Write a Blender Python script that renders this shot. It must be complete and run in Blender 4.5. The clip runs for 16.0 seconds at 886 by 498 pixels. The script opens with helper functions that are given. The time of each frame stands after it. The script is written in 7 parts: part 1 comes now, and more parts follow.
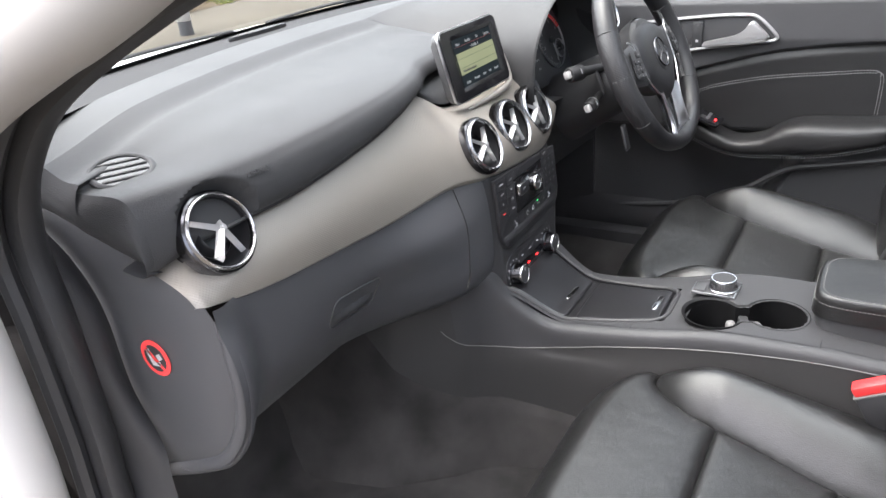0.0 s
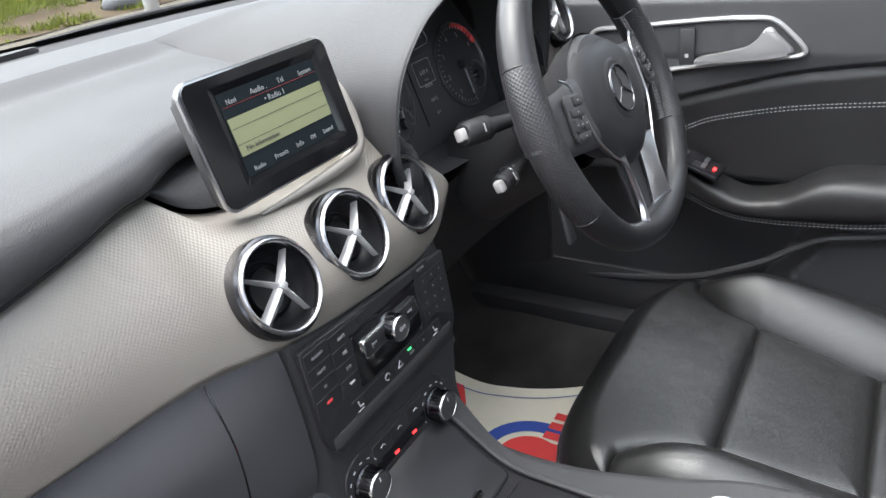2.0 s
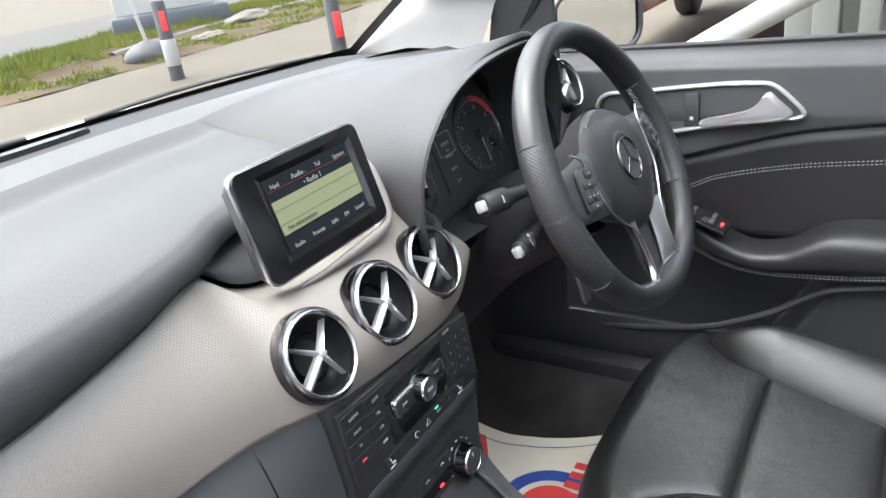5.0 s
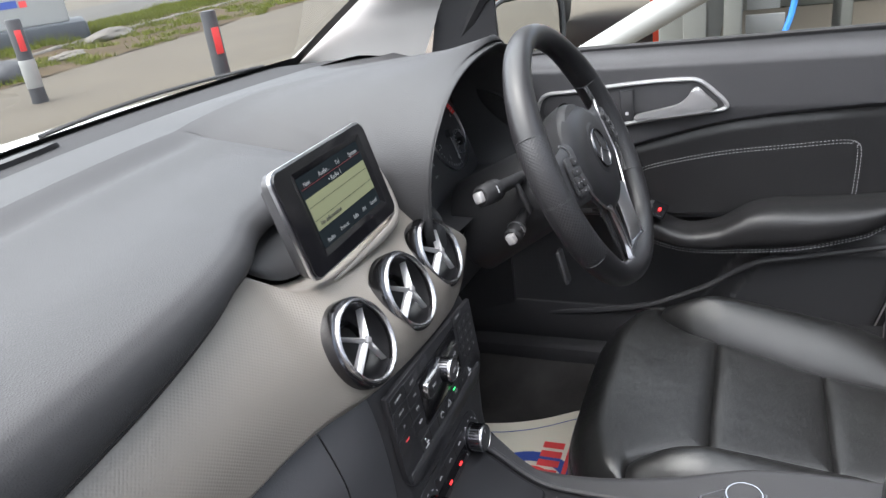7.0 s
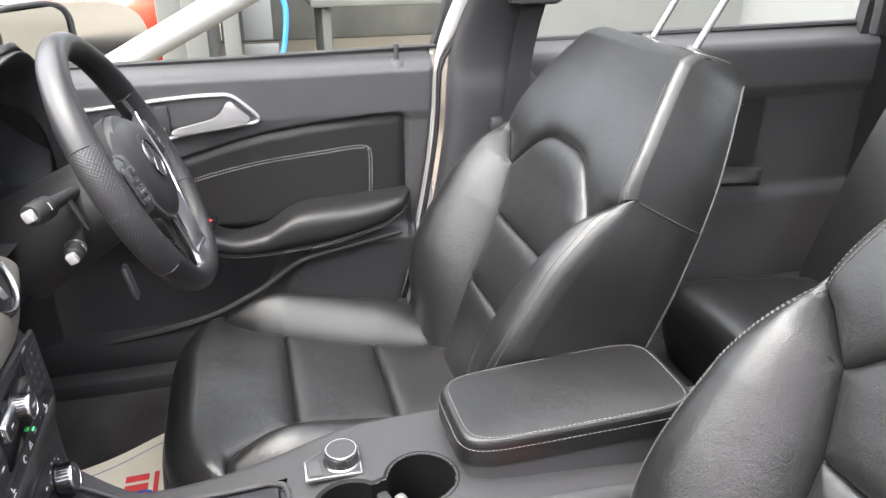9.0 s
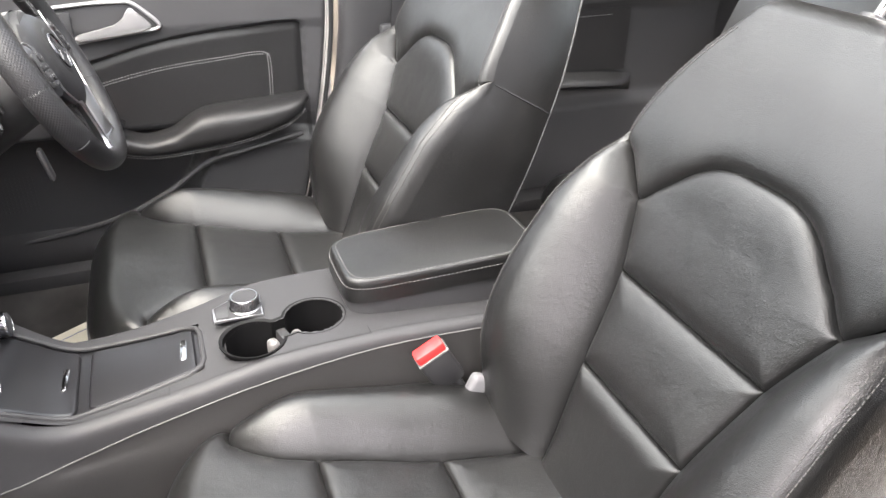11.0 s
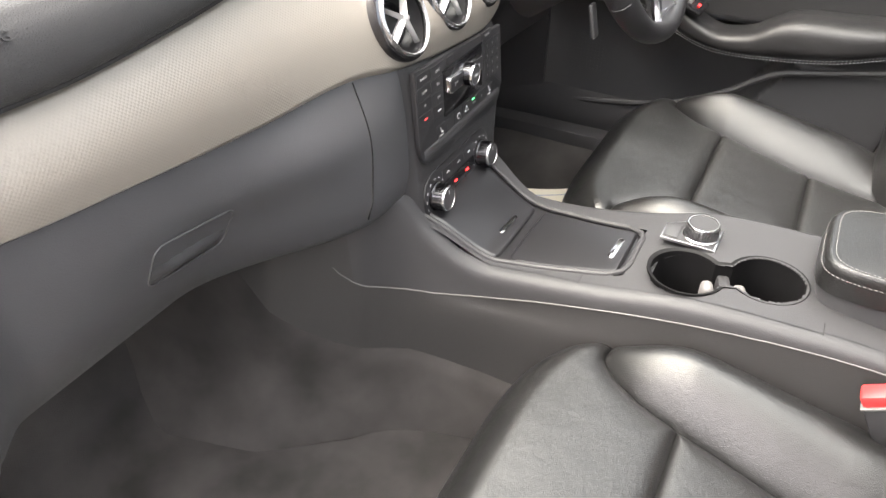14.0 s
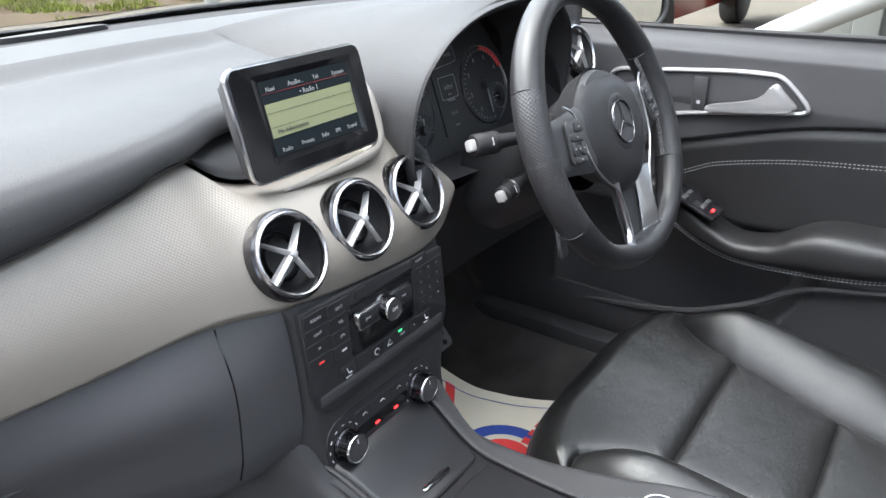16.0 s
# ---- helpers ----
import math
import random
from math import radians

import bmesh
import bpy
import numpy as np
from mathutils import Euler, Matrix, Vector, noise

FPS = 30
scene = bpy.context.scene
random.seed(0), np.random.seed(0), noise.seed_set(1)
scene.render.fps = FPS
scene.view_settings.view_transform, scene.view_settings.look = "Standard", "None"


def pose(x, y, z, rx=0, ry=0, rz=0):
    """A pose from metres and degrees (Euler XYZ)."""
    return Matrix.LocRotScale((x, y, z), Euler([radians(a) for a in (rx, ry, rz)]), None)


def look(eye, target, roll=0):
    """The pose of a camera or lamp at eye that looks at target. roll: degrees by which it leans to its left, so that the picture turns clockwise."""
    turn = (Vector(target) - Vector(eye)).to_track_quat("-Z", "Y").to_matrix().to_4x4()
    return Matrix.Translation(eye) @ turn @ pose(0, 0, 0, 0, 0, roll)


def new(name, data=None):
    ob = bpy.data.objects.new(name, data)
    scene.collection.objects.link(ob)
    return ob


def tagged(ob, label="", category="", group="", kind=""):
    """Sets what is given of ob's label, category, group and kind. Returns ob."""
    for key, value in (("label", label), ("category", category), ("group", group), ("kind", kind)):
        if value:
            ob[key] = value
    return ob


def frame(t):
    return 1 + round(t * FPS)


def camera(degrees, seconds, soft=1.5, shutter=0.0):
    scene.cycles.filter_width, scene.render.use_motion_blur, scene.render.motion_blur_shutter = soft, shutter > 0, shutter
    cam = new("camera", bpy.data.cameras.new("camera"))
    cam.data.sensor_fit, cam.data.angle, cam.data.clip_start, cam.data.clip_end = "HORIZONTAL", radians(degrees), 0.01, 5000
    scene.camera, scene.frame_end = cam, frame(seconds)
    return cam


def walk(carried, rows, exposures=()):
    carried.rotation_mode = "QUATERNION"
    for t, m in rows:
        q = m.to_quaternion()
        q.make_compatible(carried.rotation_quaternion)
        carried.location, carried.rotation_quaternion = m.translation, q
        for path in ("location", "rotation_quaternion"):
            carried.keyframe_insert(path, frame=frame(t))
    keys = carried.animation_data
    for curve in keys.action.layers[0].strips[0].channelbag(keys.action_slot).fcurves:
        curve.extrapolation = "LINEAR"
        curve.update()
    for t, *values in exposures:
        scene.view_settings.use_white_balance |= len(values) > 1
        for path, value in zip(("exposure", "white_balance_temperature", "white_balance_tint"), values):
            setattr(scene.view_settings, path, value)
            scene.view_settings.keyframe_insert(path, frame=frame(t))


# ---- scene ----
cam = camera(62.2, 16.0)
PATH = [
    (0, (-1.141, 0.018, 1.344), (0.37, 1.002, 0.478), -6.2),
    (0.5, (-0.912, 0.092, 1.329), (0.583, 1.088, 0.449), -5.2),
    (1, (-0.748, 0.19, 1.301), (0.733, 1.192, 0.405), -5.4),
    (1.5, (-0.611, 0.208, 1.287), (0.864, 1.218, 0.39), -6.4),
    (2, (-0.511, 0.134, 1.276), (0.972, 1.129, 0.374), -7.3),
    (2.5, (-0.459, 0.066, 1.282), (1.054, 1.027, 0.395), -8.3),
    (3, (-0.44, 0.024, 1.284), (1.102, 0.951, 0.412), -8.7),
    (3.5, (-0.439, 0.004, 1.289), (1.127, 0.908, 0.436), -8.7),
    (4, (-0.452, 0.019, 1.303), (1.109, 0.953, 0.472), -8.6),
    (4.5, (-0.495, 0.075, 1.313), (1.034, 1.082, 0.509), -8.6),
    (4.7, (-0.519, 0.095, 1.323), (0.989, 1.138, 0.525), -8.5),
    (6.8, (-0.661, 0.192, 1.346), (0.94, 1.084, 0.544), -8.2),
    (7, (-0.671, 0.226, 1.346), (0.993, 0.986, 0.538), -8.2),
    (7.5, (-0.688, 0.283, 1.34), (1.084, 0.692, 0.508), -6.8),
    (8, (-0.687, 0.289, 1.337), (1.125, 0.364, 0.494), -4.8),
    (8.5, (-0.698, 0.29, 1.337), (1.105, 0.088, 0.495), -2.2),
    (9, (-0.739, 0.283, 1.335), (1.023, -0.185, 0.513), -0.2),
    (9.2, (-0.766, 0.272, 1.339), (0.972, -0.291, 0.524), 0.2),
    (11.3, (-0.971, 0.277, 1.302), (0.654, -0.332, 0.308), 0.1),
    (11.5, (-0.977, 0.282, 1.287), (0.65, -0.27, 0.263), 0.4),
    (12, (-0.99, 0.299, 1.269), (0.621, -0.069, 0.142), 0.8),
    (12.5, (-0.944, 0.319, 1.239), (0.609, 0.182, -0.014), 0.1),
    (13, (-0.909, 0.308, 1.222), (0.567, 0.435, -0.122), -0.6),
    (13.5, (-0.894, 0.243, 1.236), (0.54, 0.736, -0.068), -0.8),
    (14, (-0.84, 0.148, 1.254), (0.587, 0.898, 0.07), 0.2),
    (14.5, (-0.753, 0.115, 1.25), (0.688, 0.987, 0.17), 0.0),
    (15, (-0.67, 0.104, 1.268), (0.784, 1.058, 0.279), -0.8),
    (15.5, (-0.619, 0.083, 1.28), (0.848, 1.105, 0.384), -1.1),
    (16, (-0.573, 0.057, 1.287), (0.897, 1.116, 0.44), -1.0),
]
walk(cam, [(t, look(eye, target, roll)) for t, eye, target, roll in PATH], [(0, 3.2, 6430, 14), (1.5, 3.02, 6430, 14), (2.5, 3.11, 6180, 11), (4.5, 3.33, 6330, 13), (7.2, 2.74, 6280, 14), (8.0, 2.95, 5980, 11), (9, 3.51, 6580, 15), (12.0, 3.75, 6880, 15), (13.5, 3.88, 7080, 15), (14.5, 3.90, 7030, 13), (16, 3.22, 6180, 12)])


# ---- world ----
world = bpy.data.worlds.new("world")
scene.world = world
world.use_nodes = True
wn = world.node_tree.nodes
sky = wn.new("ShaderNodeTexSky")
sky.sky_type, sky.sun_disc = "NISHITA", False
sky.sun_elevation, sky.sun_rotation = radians(67), radians(332)
sky.air_density, sky.dust_density = 1.0, 4.0
wn["Background"].inputs["Strength"].default_value = 0.15
grey = wn.new("ShaderNodeHueSaturation")
grey.inputs["Saturation"].default_value = 0.4
world.node_tree.links.new(sky.outputs["Color"], grey.inputs["Color"])
world.node_tree.links.new(grey.outputs["Color"], wn["Background"].inputs["Color"])
sun_data = bpy.data.lights.new("sun", "SUN")
sun_data.energy, sun_data.angle, sun_data.color = 1.5, radians(115), (1.0, 0.97, 0.94)
sun = new("sun", sun_data)
sun.matrix_world = look((-0.7, 1.3, 3.8), (0, 0, 0.4))

# ---- materials ----
def material(name, color, rough=0.5, metal=0.0, spec=0.5, grain=0.0, grain_size=400.0, mottle=0.0, mottle_size=12.0, coat=0.0, emit=0.0,
             kind="noise", wrinkle=0.0, transmission=0.0):
    m = bpy.data.materials.new(name)
    m.use_nodes = True
    nt = m.node_tree
    b = nt.nodes["Principled BSDF"]
    b.inputs["Base Color"].default_value = (*color, 1)
    b.inputs["Roughness"].default_value = rough
    b.inputs["Metallic"].default_value = metal
    b.inputs["Specular IOR Level"].default_value = spec
    b.inputs["Coat Weight"].default_value = coat
    b.inputs["Transmission Weight"].default_value = transmission
    if emit:
        b.inputs["Emission Color"].default_value = (*color, 1)
        b.inputs["Emission Strength"].default_value = emit
    tc = nt.nodes.new("ShaderNodeTexCoord")
    if grain:
        if kind == "noise":
            g = nt.nodes.new("ShaderNodeTexNoise")
            g.inputs["Scale"].default_value, g.inputs["Detail"].default_value = grain_size, 3
            out = g.outputs["Fac"]
        else:
            g = nt.nodes.new("ShaderNodeTexVoronoi")
            g.inputs["Scale"].default_value = grain_size
            if kind == "crackle":
                g.feature = "DISTANCE_TO_EDGE"
            out = g.outputs["Distance"]
        nt.links.new(tc.outputs["Object"], g.inputs["Vector"])
        bump = nt.nodes.new("ShaderNodeBump")
        bump.inputs["Strength"].default_value, bump.inputs["Distance"].default_value = grain, 0.002
        nt.links.new(out, bump.inputs["Height"])
        nt.links.new(bump.outputs["Normal"], b.inputs["Normal"])
        if wrinkle:
            fold = nt.nodes.new("ShaderNodeTexNoise")
            fold.inputs["Scale"].default_value, fold.inputs["Detail"].default_value, fold.inputs["Distortion"].default_value = 55, 4, 1.2
            nt.links.new(tc.outputs["Object"], fold.inputs["Vector"])
            crease = nt.nodes.new("ShaderNodeBump")
            crease.inputs["Strength"].default_value, crease.inputs["Distance"].default_value = wrinkle, 0.004
            nt.links.new(fold.outputs["Fac"], crease.inputs["Height"])
            nt.links.new(crease.outputs["Normal"], bump.inputs["Normal"])
    if mottle:
        n = nt.nodes.new("ShaderNodeTexNoise")
        n.inputs["Scale"].default_value, n.inputs["Detail"].default_value = mottle_size, 4
        nt.links.new(tc.outputs["Object"], n.inputs["Vector"])
        ramp = nt.nodes.new("ShaderNodeMixRGB")
        ramp.inputs["Color1"].default_value = (*[c * (1 - mottle) for c in color], 1)
        ramp.inputs["Color2"].default_value = (*[min(1, c * (1 + mottle)) for c in color], 1)
        nt.links.new(n.outputs["Fac"], ramp.inputs["Fac"])
        nt.links.new(ramp.outputs["Color"], b.inputs["Base Color"])
        rr = nt.nodes.new("ShaderNodeMapRange")
        rr.inputs["To Min"].default_value, rr.inputs["To Max"].default_value = rough * 0.88, min(1, rough * 1.12)
        nt.links.new(n.outputs["Fac"], rr.inputs["Value"])
        nt.links.new(rr.outputs["Result"], b.inputs["Roughness"])
    return m


LEATHER = material("black_leather", (0.008, 0.0082, 0.0080), 0.30, spec=0.58, grain=0.26, grain_size=520, kind="crackle", wrinkle=0.12, mottle=0.10, mottle_size=25)
PAD = material("soft_dash_plastic", (0.036, 0.0365, 0.0375), 0.55, spec=0.20, grain=0.3, grain_size=420, kind="crackle", mottle=0.08)
SHELF = material("dark_shelf_plastic", (0.022, 0.022, 0.023), 0.8, spec=0.15, grain=0.2, grain_size=700)
HARD = material("hard_dark_plastic", (0.029, 0.029, 0.0303), 0.5, spec=0.34, grain=0.2, grain_size=800, mottle=0.1)
GLOVE = material("grained_glovebox_plastic", (0.050, 0.0505, 0.0535), 0.5, spec=0.4, grain=0.2, grain_size=800, mottle=0.1)
DARK = material("black_plastic", (0.038, 0.0385, 0.040), 0.45, spec=0.4, grain=0.12, grain_size=900)
PIANO = material("matt_black_panel", (0.018, 0.018, 0.0195), 0.36, spec=0.4, grain=0.02, grain_size=900)
GLOSS = material("gloss_black", (0.006, 0.006, 0.007), 0.12, spec=0.5)
SATINBLACK = material("satin_black", (0.011, 0.011, 0.012), 0.30, spec=0.5)
SATINTRIM = material("silver_grey_film", (0.30, 0.28, 0.25), 0.38, metal=0.3)
CHROME = material("chrome", (0.62, 0.62, 0.63), 0.14, metal=1.0)
SATIN = material("satin_silver", (0.5, 0.5, 0.51), 0.28, metal=1.0)
CARPET = material("dark_carpet", (0.040, 0.038, 0.037), 0.95, spec=0.1, grain=0.9, grain_size=900, mottle=0.95, mottle_size=9)
WHITE_PAINT = material("white_car_paint", (0.78, 0.78, 0.76), 0.25, coat=0.6)
# darker copy of the white paint, shade of the door opening put into its colour
SHADED_PAINT = material("white_paint_in_shade", (0.50, 0.49, 0.465), 0.5, mottle=0.05)
PILLAR = material("pale_grey_trim", (0.42, 0.41, 0.39), 0.75, grain=0.1, grain_size=900)
# white paint toned down by colour to stand for shade on the outer pillar
SHADED_PILLAR = material("shaded_white_pillar", (0.27, 0.26, 0.245), 0.6, grain=0.05, grain_size=900)
SILVER = material("silver_plastic", (0.42, 0.42, 0.42), 0.28, metal=0.6)
CROSS = material("polished_cross", (0.45, 0.45, 0.45), 0.28, metal=0.55)
BUTTON = material("silver_button", (0.5, 0.49, 0.48), 0.35, metal=0.3)
ROOF = material("pale_headliner", (0.62, 0.61, 0.59), 0.9, grain=0.2, grain_size=900)
SIDE_GRAIN = material("black_grained_side", (0.027, 0.0265, 0.026), 0.52, spec=0.32, grain=0.25, grain_size=700, mottle=0.1)
CUPBLACK = material("deep_black_lining", (0.004, 0.004, 0.0042), 0.6, spec=0.15, grain=0.1, grain_size=500)
RUBBER = material("black_rubber", (0.015, 0.015, 0.016), 0.6, grain=0.1, grain_size=500)
DOORLEATHER = material("matt_black_leather", (0.012, 0.012, 0.0123), 0.42, spec=0.5, grain=0.18, grain_size=450, kind="crackle", wrinkle=0.12, mottle=0.15)
DOORSKIN = material("grained_door_skin", (0.05, 0.05, 0.052), 0.45, spec=0.45, grain=0.22, grain_size=380, kind="crackle", mottle=0.1)
DIMTHREAD = material("dark_grey_thread", (0.055, 0.052, 0.05), 0.6)
EDGEGREY = material("dull_grey_edge", (0.085, 0.083, 0.08), 0.5)
ARMTHREAD = material("grey_thread", (0.17, 0.165, 0.16), 0.7)
STITCH = material("pale_grey_thread", (0.34, 0.34, 0.34), 0.7)
GREYPALE = material("pale_grey_plastic", (0.11, 0.107, 0.104), 0.45)
GREY = material("mid_grey_plastic", (0.13, 0.13, 0.135), 0.5)
MARK = material("white_print", (0.42, 0.42, 0.43), 0.5)
RED = material("red_plastic", (0.62, 0.03, 0.03), 0.35)
RED_LED = material("red_light", (1.0, 0.03, 0.03), 0.4, emit=0.5)
GREEN_LED = material("green_light", (0.05, 0.9, 0.2), 0.4, emit=0.3)
BLUE = material("blue_print", (0.03, 0.07, 0.32), 0.6)
RED_PRINT = material("red_print", (0.7, 0.05, 0.05), 0.6)
PAPER = material("cream_paper", (0.72, 0.68, 0.56), 0.7, grain=0.1, grain_size=60, mottle=0.03)
STEEL = material("brushed_steel", (0.55, 0.55, 0.56), 0.3, metal=1.0, grain=0.05)
ORANGE_RED = material("red_car_paint", (0.75, 0.07, 0.03), 0.25, coat=0.6)


def dotted(m, scale, strength, distance):
    """A fine regular grid of dots, set diagonally, on the UV map."""
    nt = m.node_tree
    b = nt.nodes["Principled BSDF"]
    uv = nt.nodes.new("ShaderNodeUVMap")
    v = nt.nodes.new("ShaderNodeTexVoronoi")
    v.voronoi_dimensions, v.inputs["Randomness"].default_value, v.inputs["Scale"].default_value = "2D", 0.0, scale
    rot = nt.nodes.new("ShaderNodeMapping")
    rot.inputs["Rotation"].default_value = (0, 0, radians(45))
    nt.links.new(uv.outputs["UV"], rot.inputs["Vector"])
    nt.links.new(rot.outputs["Vector"], v.inputs["Vector"])
    bump = nt.nodes.new("ShaderNodeBump")
    bump.inputs["Strength"].default_value, bump.inputs["Distance"].default_value = strength, distance
    bump.invert = True
    nt.links.new(v.outputs["Distance"], bump.inputs["Height"])
    nt.links.new(bump.outputs["Normal"], b.inputs["Normal"])
    return m


TRIM = dotted(material("silver_dotted_trim", (0.225, 0.206, 0.180), 0.36, metal=0.4, spec=0.5), 340.0, 0.36, 0.001)


def glass_material(name, tint=(0.95, 0.97, 0.96)):
    m = bpy.data.materials.new(name)
    m.use_nodes = True
    nt = m.node_tree
    nt.nodes.clear()
    out = nt.nodes.new("ShaderNodeOutputMaterial")
    mix = nt.nodes.new("ShaderNodeMixShader")
    tr = nt.nodes.new("ShaderNodeBsdfTransparent")
    gl = nt.nodes.new("ShaderNodeBsdfGlossy")
    fr = nt.nodes.new("ShaderNodeFresnel")
    fr.inputs["IOR"].default_value = 1.35
    tr.inputs["Color"].default_value = (*tint, 1)
    gl.inputs["Roughness"].default_value = 0.02
    nt.links.new(fr.outputs["Fac"], mix.inputs["Fac"])
    nt.links.new(tr.outputs["BSDF"], mix.inputs[1])
    nt.links.new(gl.outputs["BSDF"], mix.inputs[2])
    nt.links.new(mix.outputs["Shader"], out.inputs["Surface"])
    return m


GLASS = glass_material("clear_glass", (0.72, 0.76, 0.73))
TINTED = glass_material("tinted_glass", (0.75, 0.8, 0.78))


# ---- mesh helpers ----
def part(name, bm, mat, parent=None, label="", smooth=True, m=None):
    """One bmesh as one mesh object, under a thing or a part."""
    me = bpy.data.meshes.new(name)
    bm.normal_update()
    if smooth:
        for f in bm.faces:
            f.smooth = True
        for e in bm.edges:
            if len(e.link_faces) == 2 and e.calc_face_angle(0) > radians(42):
                e.smooth = False
    bm.to_mesh(me)
    bm.free()
    me.materials.append(mat)
    ob = new(name, me)
    if m is not None:
        ob.matrix_basis = m
    if parent is not None:
        ob.parent = parent
    if label:
        ob["label"] = label
    return ob


def thing(name, m, label, category, group="", kind=""):
    ob = new(name)
    ob.empty_display_size = 0.05
    ob.matrix_basis = m
    return tagged(ob, label, category, group, kind)


def solo(name, bm, mat, label, category, group="", kind="", m=None):
    return tagged(part(name, bm, mat, m=m), label, category, group, kind)


def surf(fn, nu, nv, thick=0.0, uv=None, close_u=False, way=None):
    """A grid of fn(u, v), u and v from 0 to 1."""
    bm = bmesh.new()
    cols = nu if close_u else nu + 1
    g = [[bm.verts.new(fn(i / nu, j / nv)) for j in range(nv + 1)] for i in range(cols)]
    lay = bm.loops.layers.uv.new("UVMap") if uv else None
    for i in range(nu):
        k = (i + 1) % cols
        for j in range(nv):
            try:
                f = bm.faces.new((g[i][j], g[k][j], g[k][j + 1], g[i][j + 1]))
            except ValueError:
                continue
            if lay:
                for l in f.loops:
                    l[lay].uv = uv(l.vert.co)
    if way:
        facing(bm, way)
    if thick:
        bm.normal_update()
        bmesh.ops.solidify(bm, geom=bm.faces[:], thickness=thick)
    return bm


def facing(bm, way):
    """Turn all faces over if they look away from the given direction on the whole."""
    bm.normal_update()
    total = sum((f.normal * f.calc_area() for f in bm.faces), Vector())
    if total.dot(Vector(way)) < 0:
        bmesh.ops.reverse_faces(bm, faces=bm.faces[:])
    return bm


def smoothstep(a, b, x):
    t = min(1, max(0, (x - a) / (b - a)))
    return t * t * (3 - 2 * t)


def curve(pts, t, closed=False):
    """Catmull-Rom through the points, t from 0 to 1."""
    n = len(pts)
    s = t * (n if closed else n - 1)
    i = min(int(s), (n if closed else n - 1) - 1)
    f = s - i

    def p(k):
        return Vector(pts[k % n]) if closed else Vector(pts[min(max(k, 0), n - 1)])
    a, b, c, d = p(i - 1), p(i), p(i + 1), p(i + 2)
    return 0.5 * ((2 * b) + (c - a) * f + (2 * a - 5 * b + 4 * c - d) * f * f + (3 * b - a - 3 * c + d) * f ** 3)


def along(pts, x, axis=0):
    """The point of a smooth curve at which its coordinate on the axis, which must grow, is x."""
    for i in range(len(pts) - 1):
        if x <= pts[i + 1][axis] or i == len(pts) - 2:
            f = (x - pts[i][axis]) / (pts[i + 1][axis] - pts[i][axis])
            return curve(pts, (i + min(1, max(0, f))) / (len(pts) - 1))


def table(pts, n=240):
    """A smooth curve through (x, value) points as a function of x, held at its ends."""
    x0, x1 = pts[0][0], pts[-1][0]
    ys = [along([(x, y, 0) for x, y in pts], x0 + (x1 - x0) * i / n).y for i in range(n + 1)]

    def f(x):
        k = min(1, max(0, (x - x0) / (x1 - x0))) * n
        i = min(int(k), n - 1)
        return ys[i] + (ys[i + 1] - ys[i]) * (k - i)
    return f


def rolled(e, r):
    """How far a rounded edge of radius r has dropped at e from the edge."""
    return 0.0 if e >= r else r * (1 - math.sqrt(max(0.0, 1 - ((r - max(0, e)) / r) ** 2)))


def rbox(sx, sy, sz, r=0.003, at=(0, 0, 0), seg=2):
    bm = bmesh.new()
    bmesh.ops.create_cube(bm, size=1, matrix=Matrix.Translation(at) @ Matrix.Diagonal((sx, sy, sz, 1)))
    if r:
        bmesh.ops.bevel(bm, geom=bm.edges[:], offset=min(r, 0.49 * min(sx, sy, sz)), segments=seg, affect="EDGES", profile=0.5)
    return bm


def rrect(w, h, r, n=5, cx=0.0, cy=0.0):
    pts = []
    for k, (sx, sy) in enumerate(((1, 1), (-1, 1), (-1, -1), (1, -1))):
        for i in range(n + 1):
            a = radians(90 * (k + i / n))
            pts.append((cx + sx * (w / 2 - r) + r * math.cos(a), cy + sy * (h / 2 - r) + r * math.sin(a)))
    return pts


def plate(pts, depth, bevel=0.0, z0=0.0, seg=2):
    """A flat outline raised from z0 by depth, its upper edge rounded."""
    bm = bmesh.new()
    low = [bm.verts.new((x, y, z0)) for x, y in pts]
    top = [bm.verts.new((x, y, z0 + depth)) for x, y in pts]
    n = len(pts)
    bm.faces.new(low[::-1])
    cap = bm.faces.new(top)
    for i in range(n):
        bm.faces.new((low[i], low[(i + 1) % n], top[(i + 1) % n], top[i]))
    if bevel:
        bmesh.ops.bevel(bm, geom=list(cap.edges), offset=bevel, segments=seg, affect="EDGES", profile=0.5)
    bmesh.ops.recalc_face_normals(bm, faces=bm.faces[:])
    return bm


def ring_plate(outer, inner, depth, z0=0.0):
    """A flat frame between two outlines with the same count of points."""
    bm = bmesh.new()
    n = len(outer)
    loops = [[bm.verts.new((x, y, z)) for x, y in pts] for pts, z in ((outer, z0), (outer, z0 + depth), (inner, z0 + depth), (inner, z0))]
    for a in range(4):
        for i in range(n):
            bm.faces.new((loops[a][i], loops[a][(i + 1) % n], loops[(a + 1) % 4][(i + 1) % n], loops[(a + 1) % 4][i]))
    bmesh.ops.recalc_face_normals(bm, faces=bm.faces[:])
    return bm


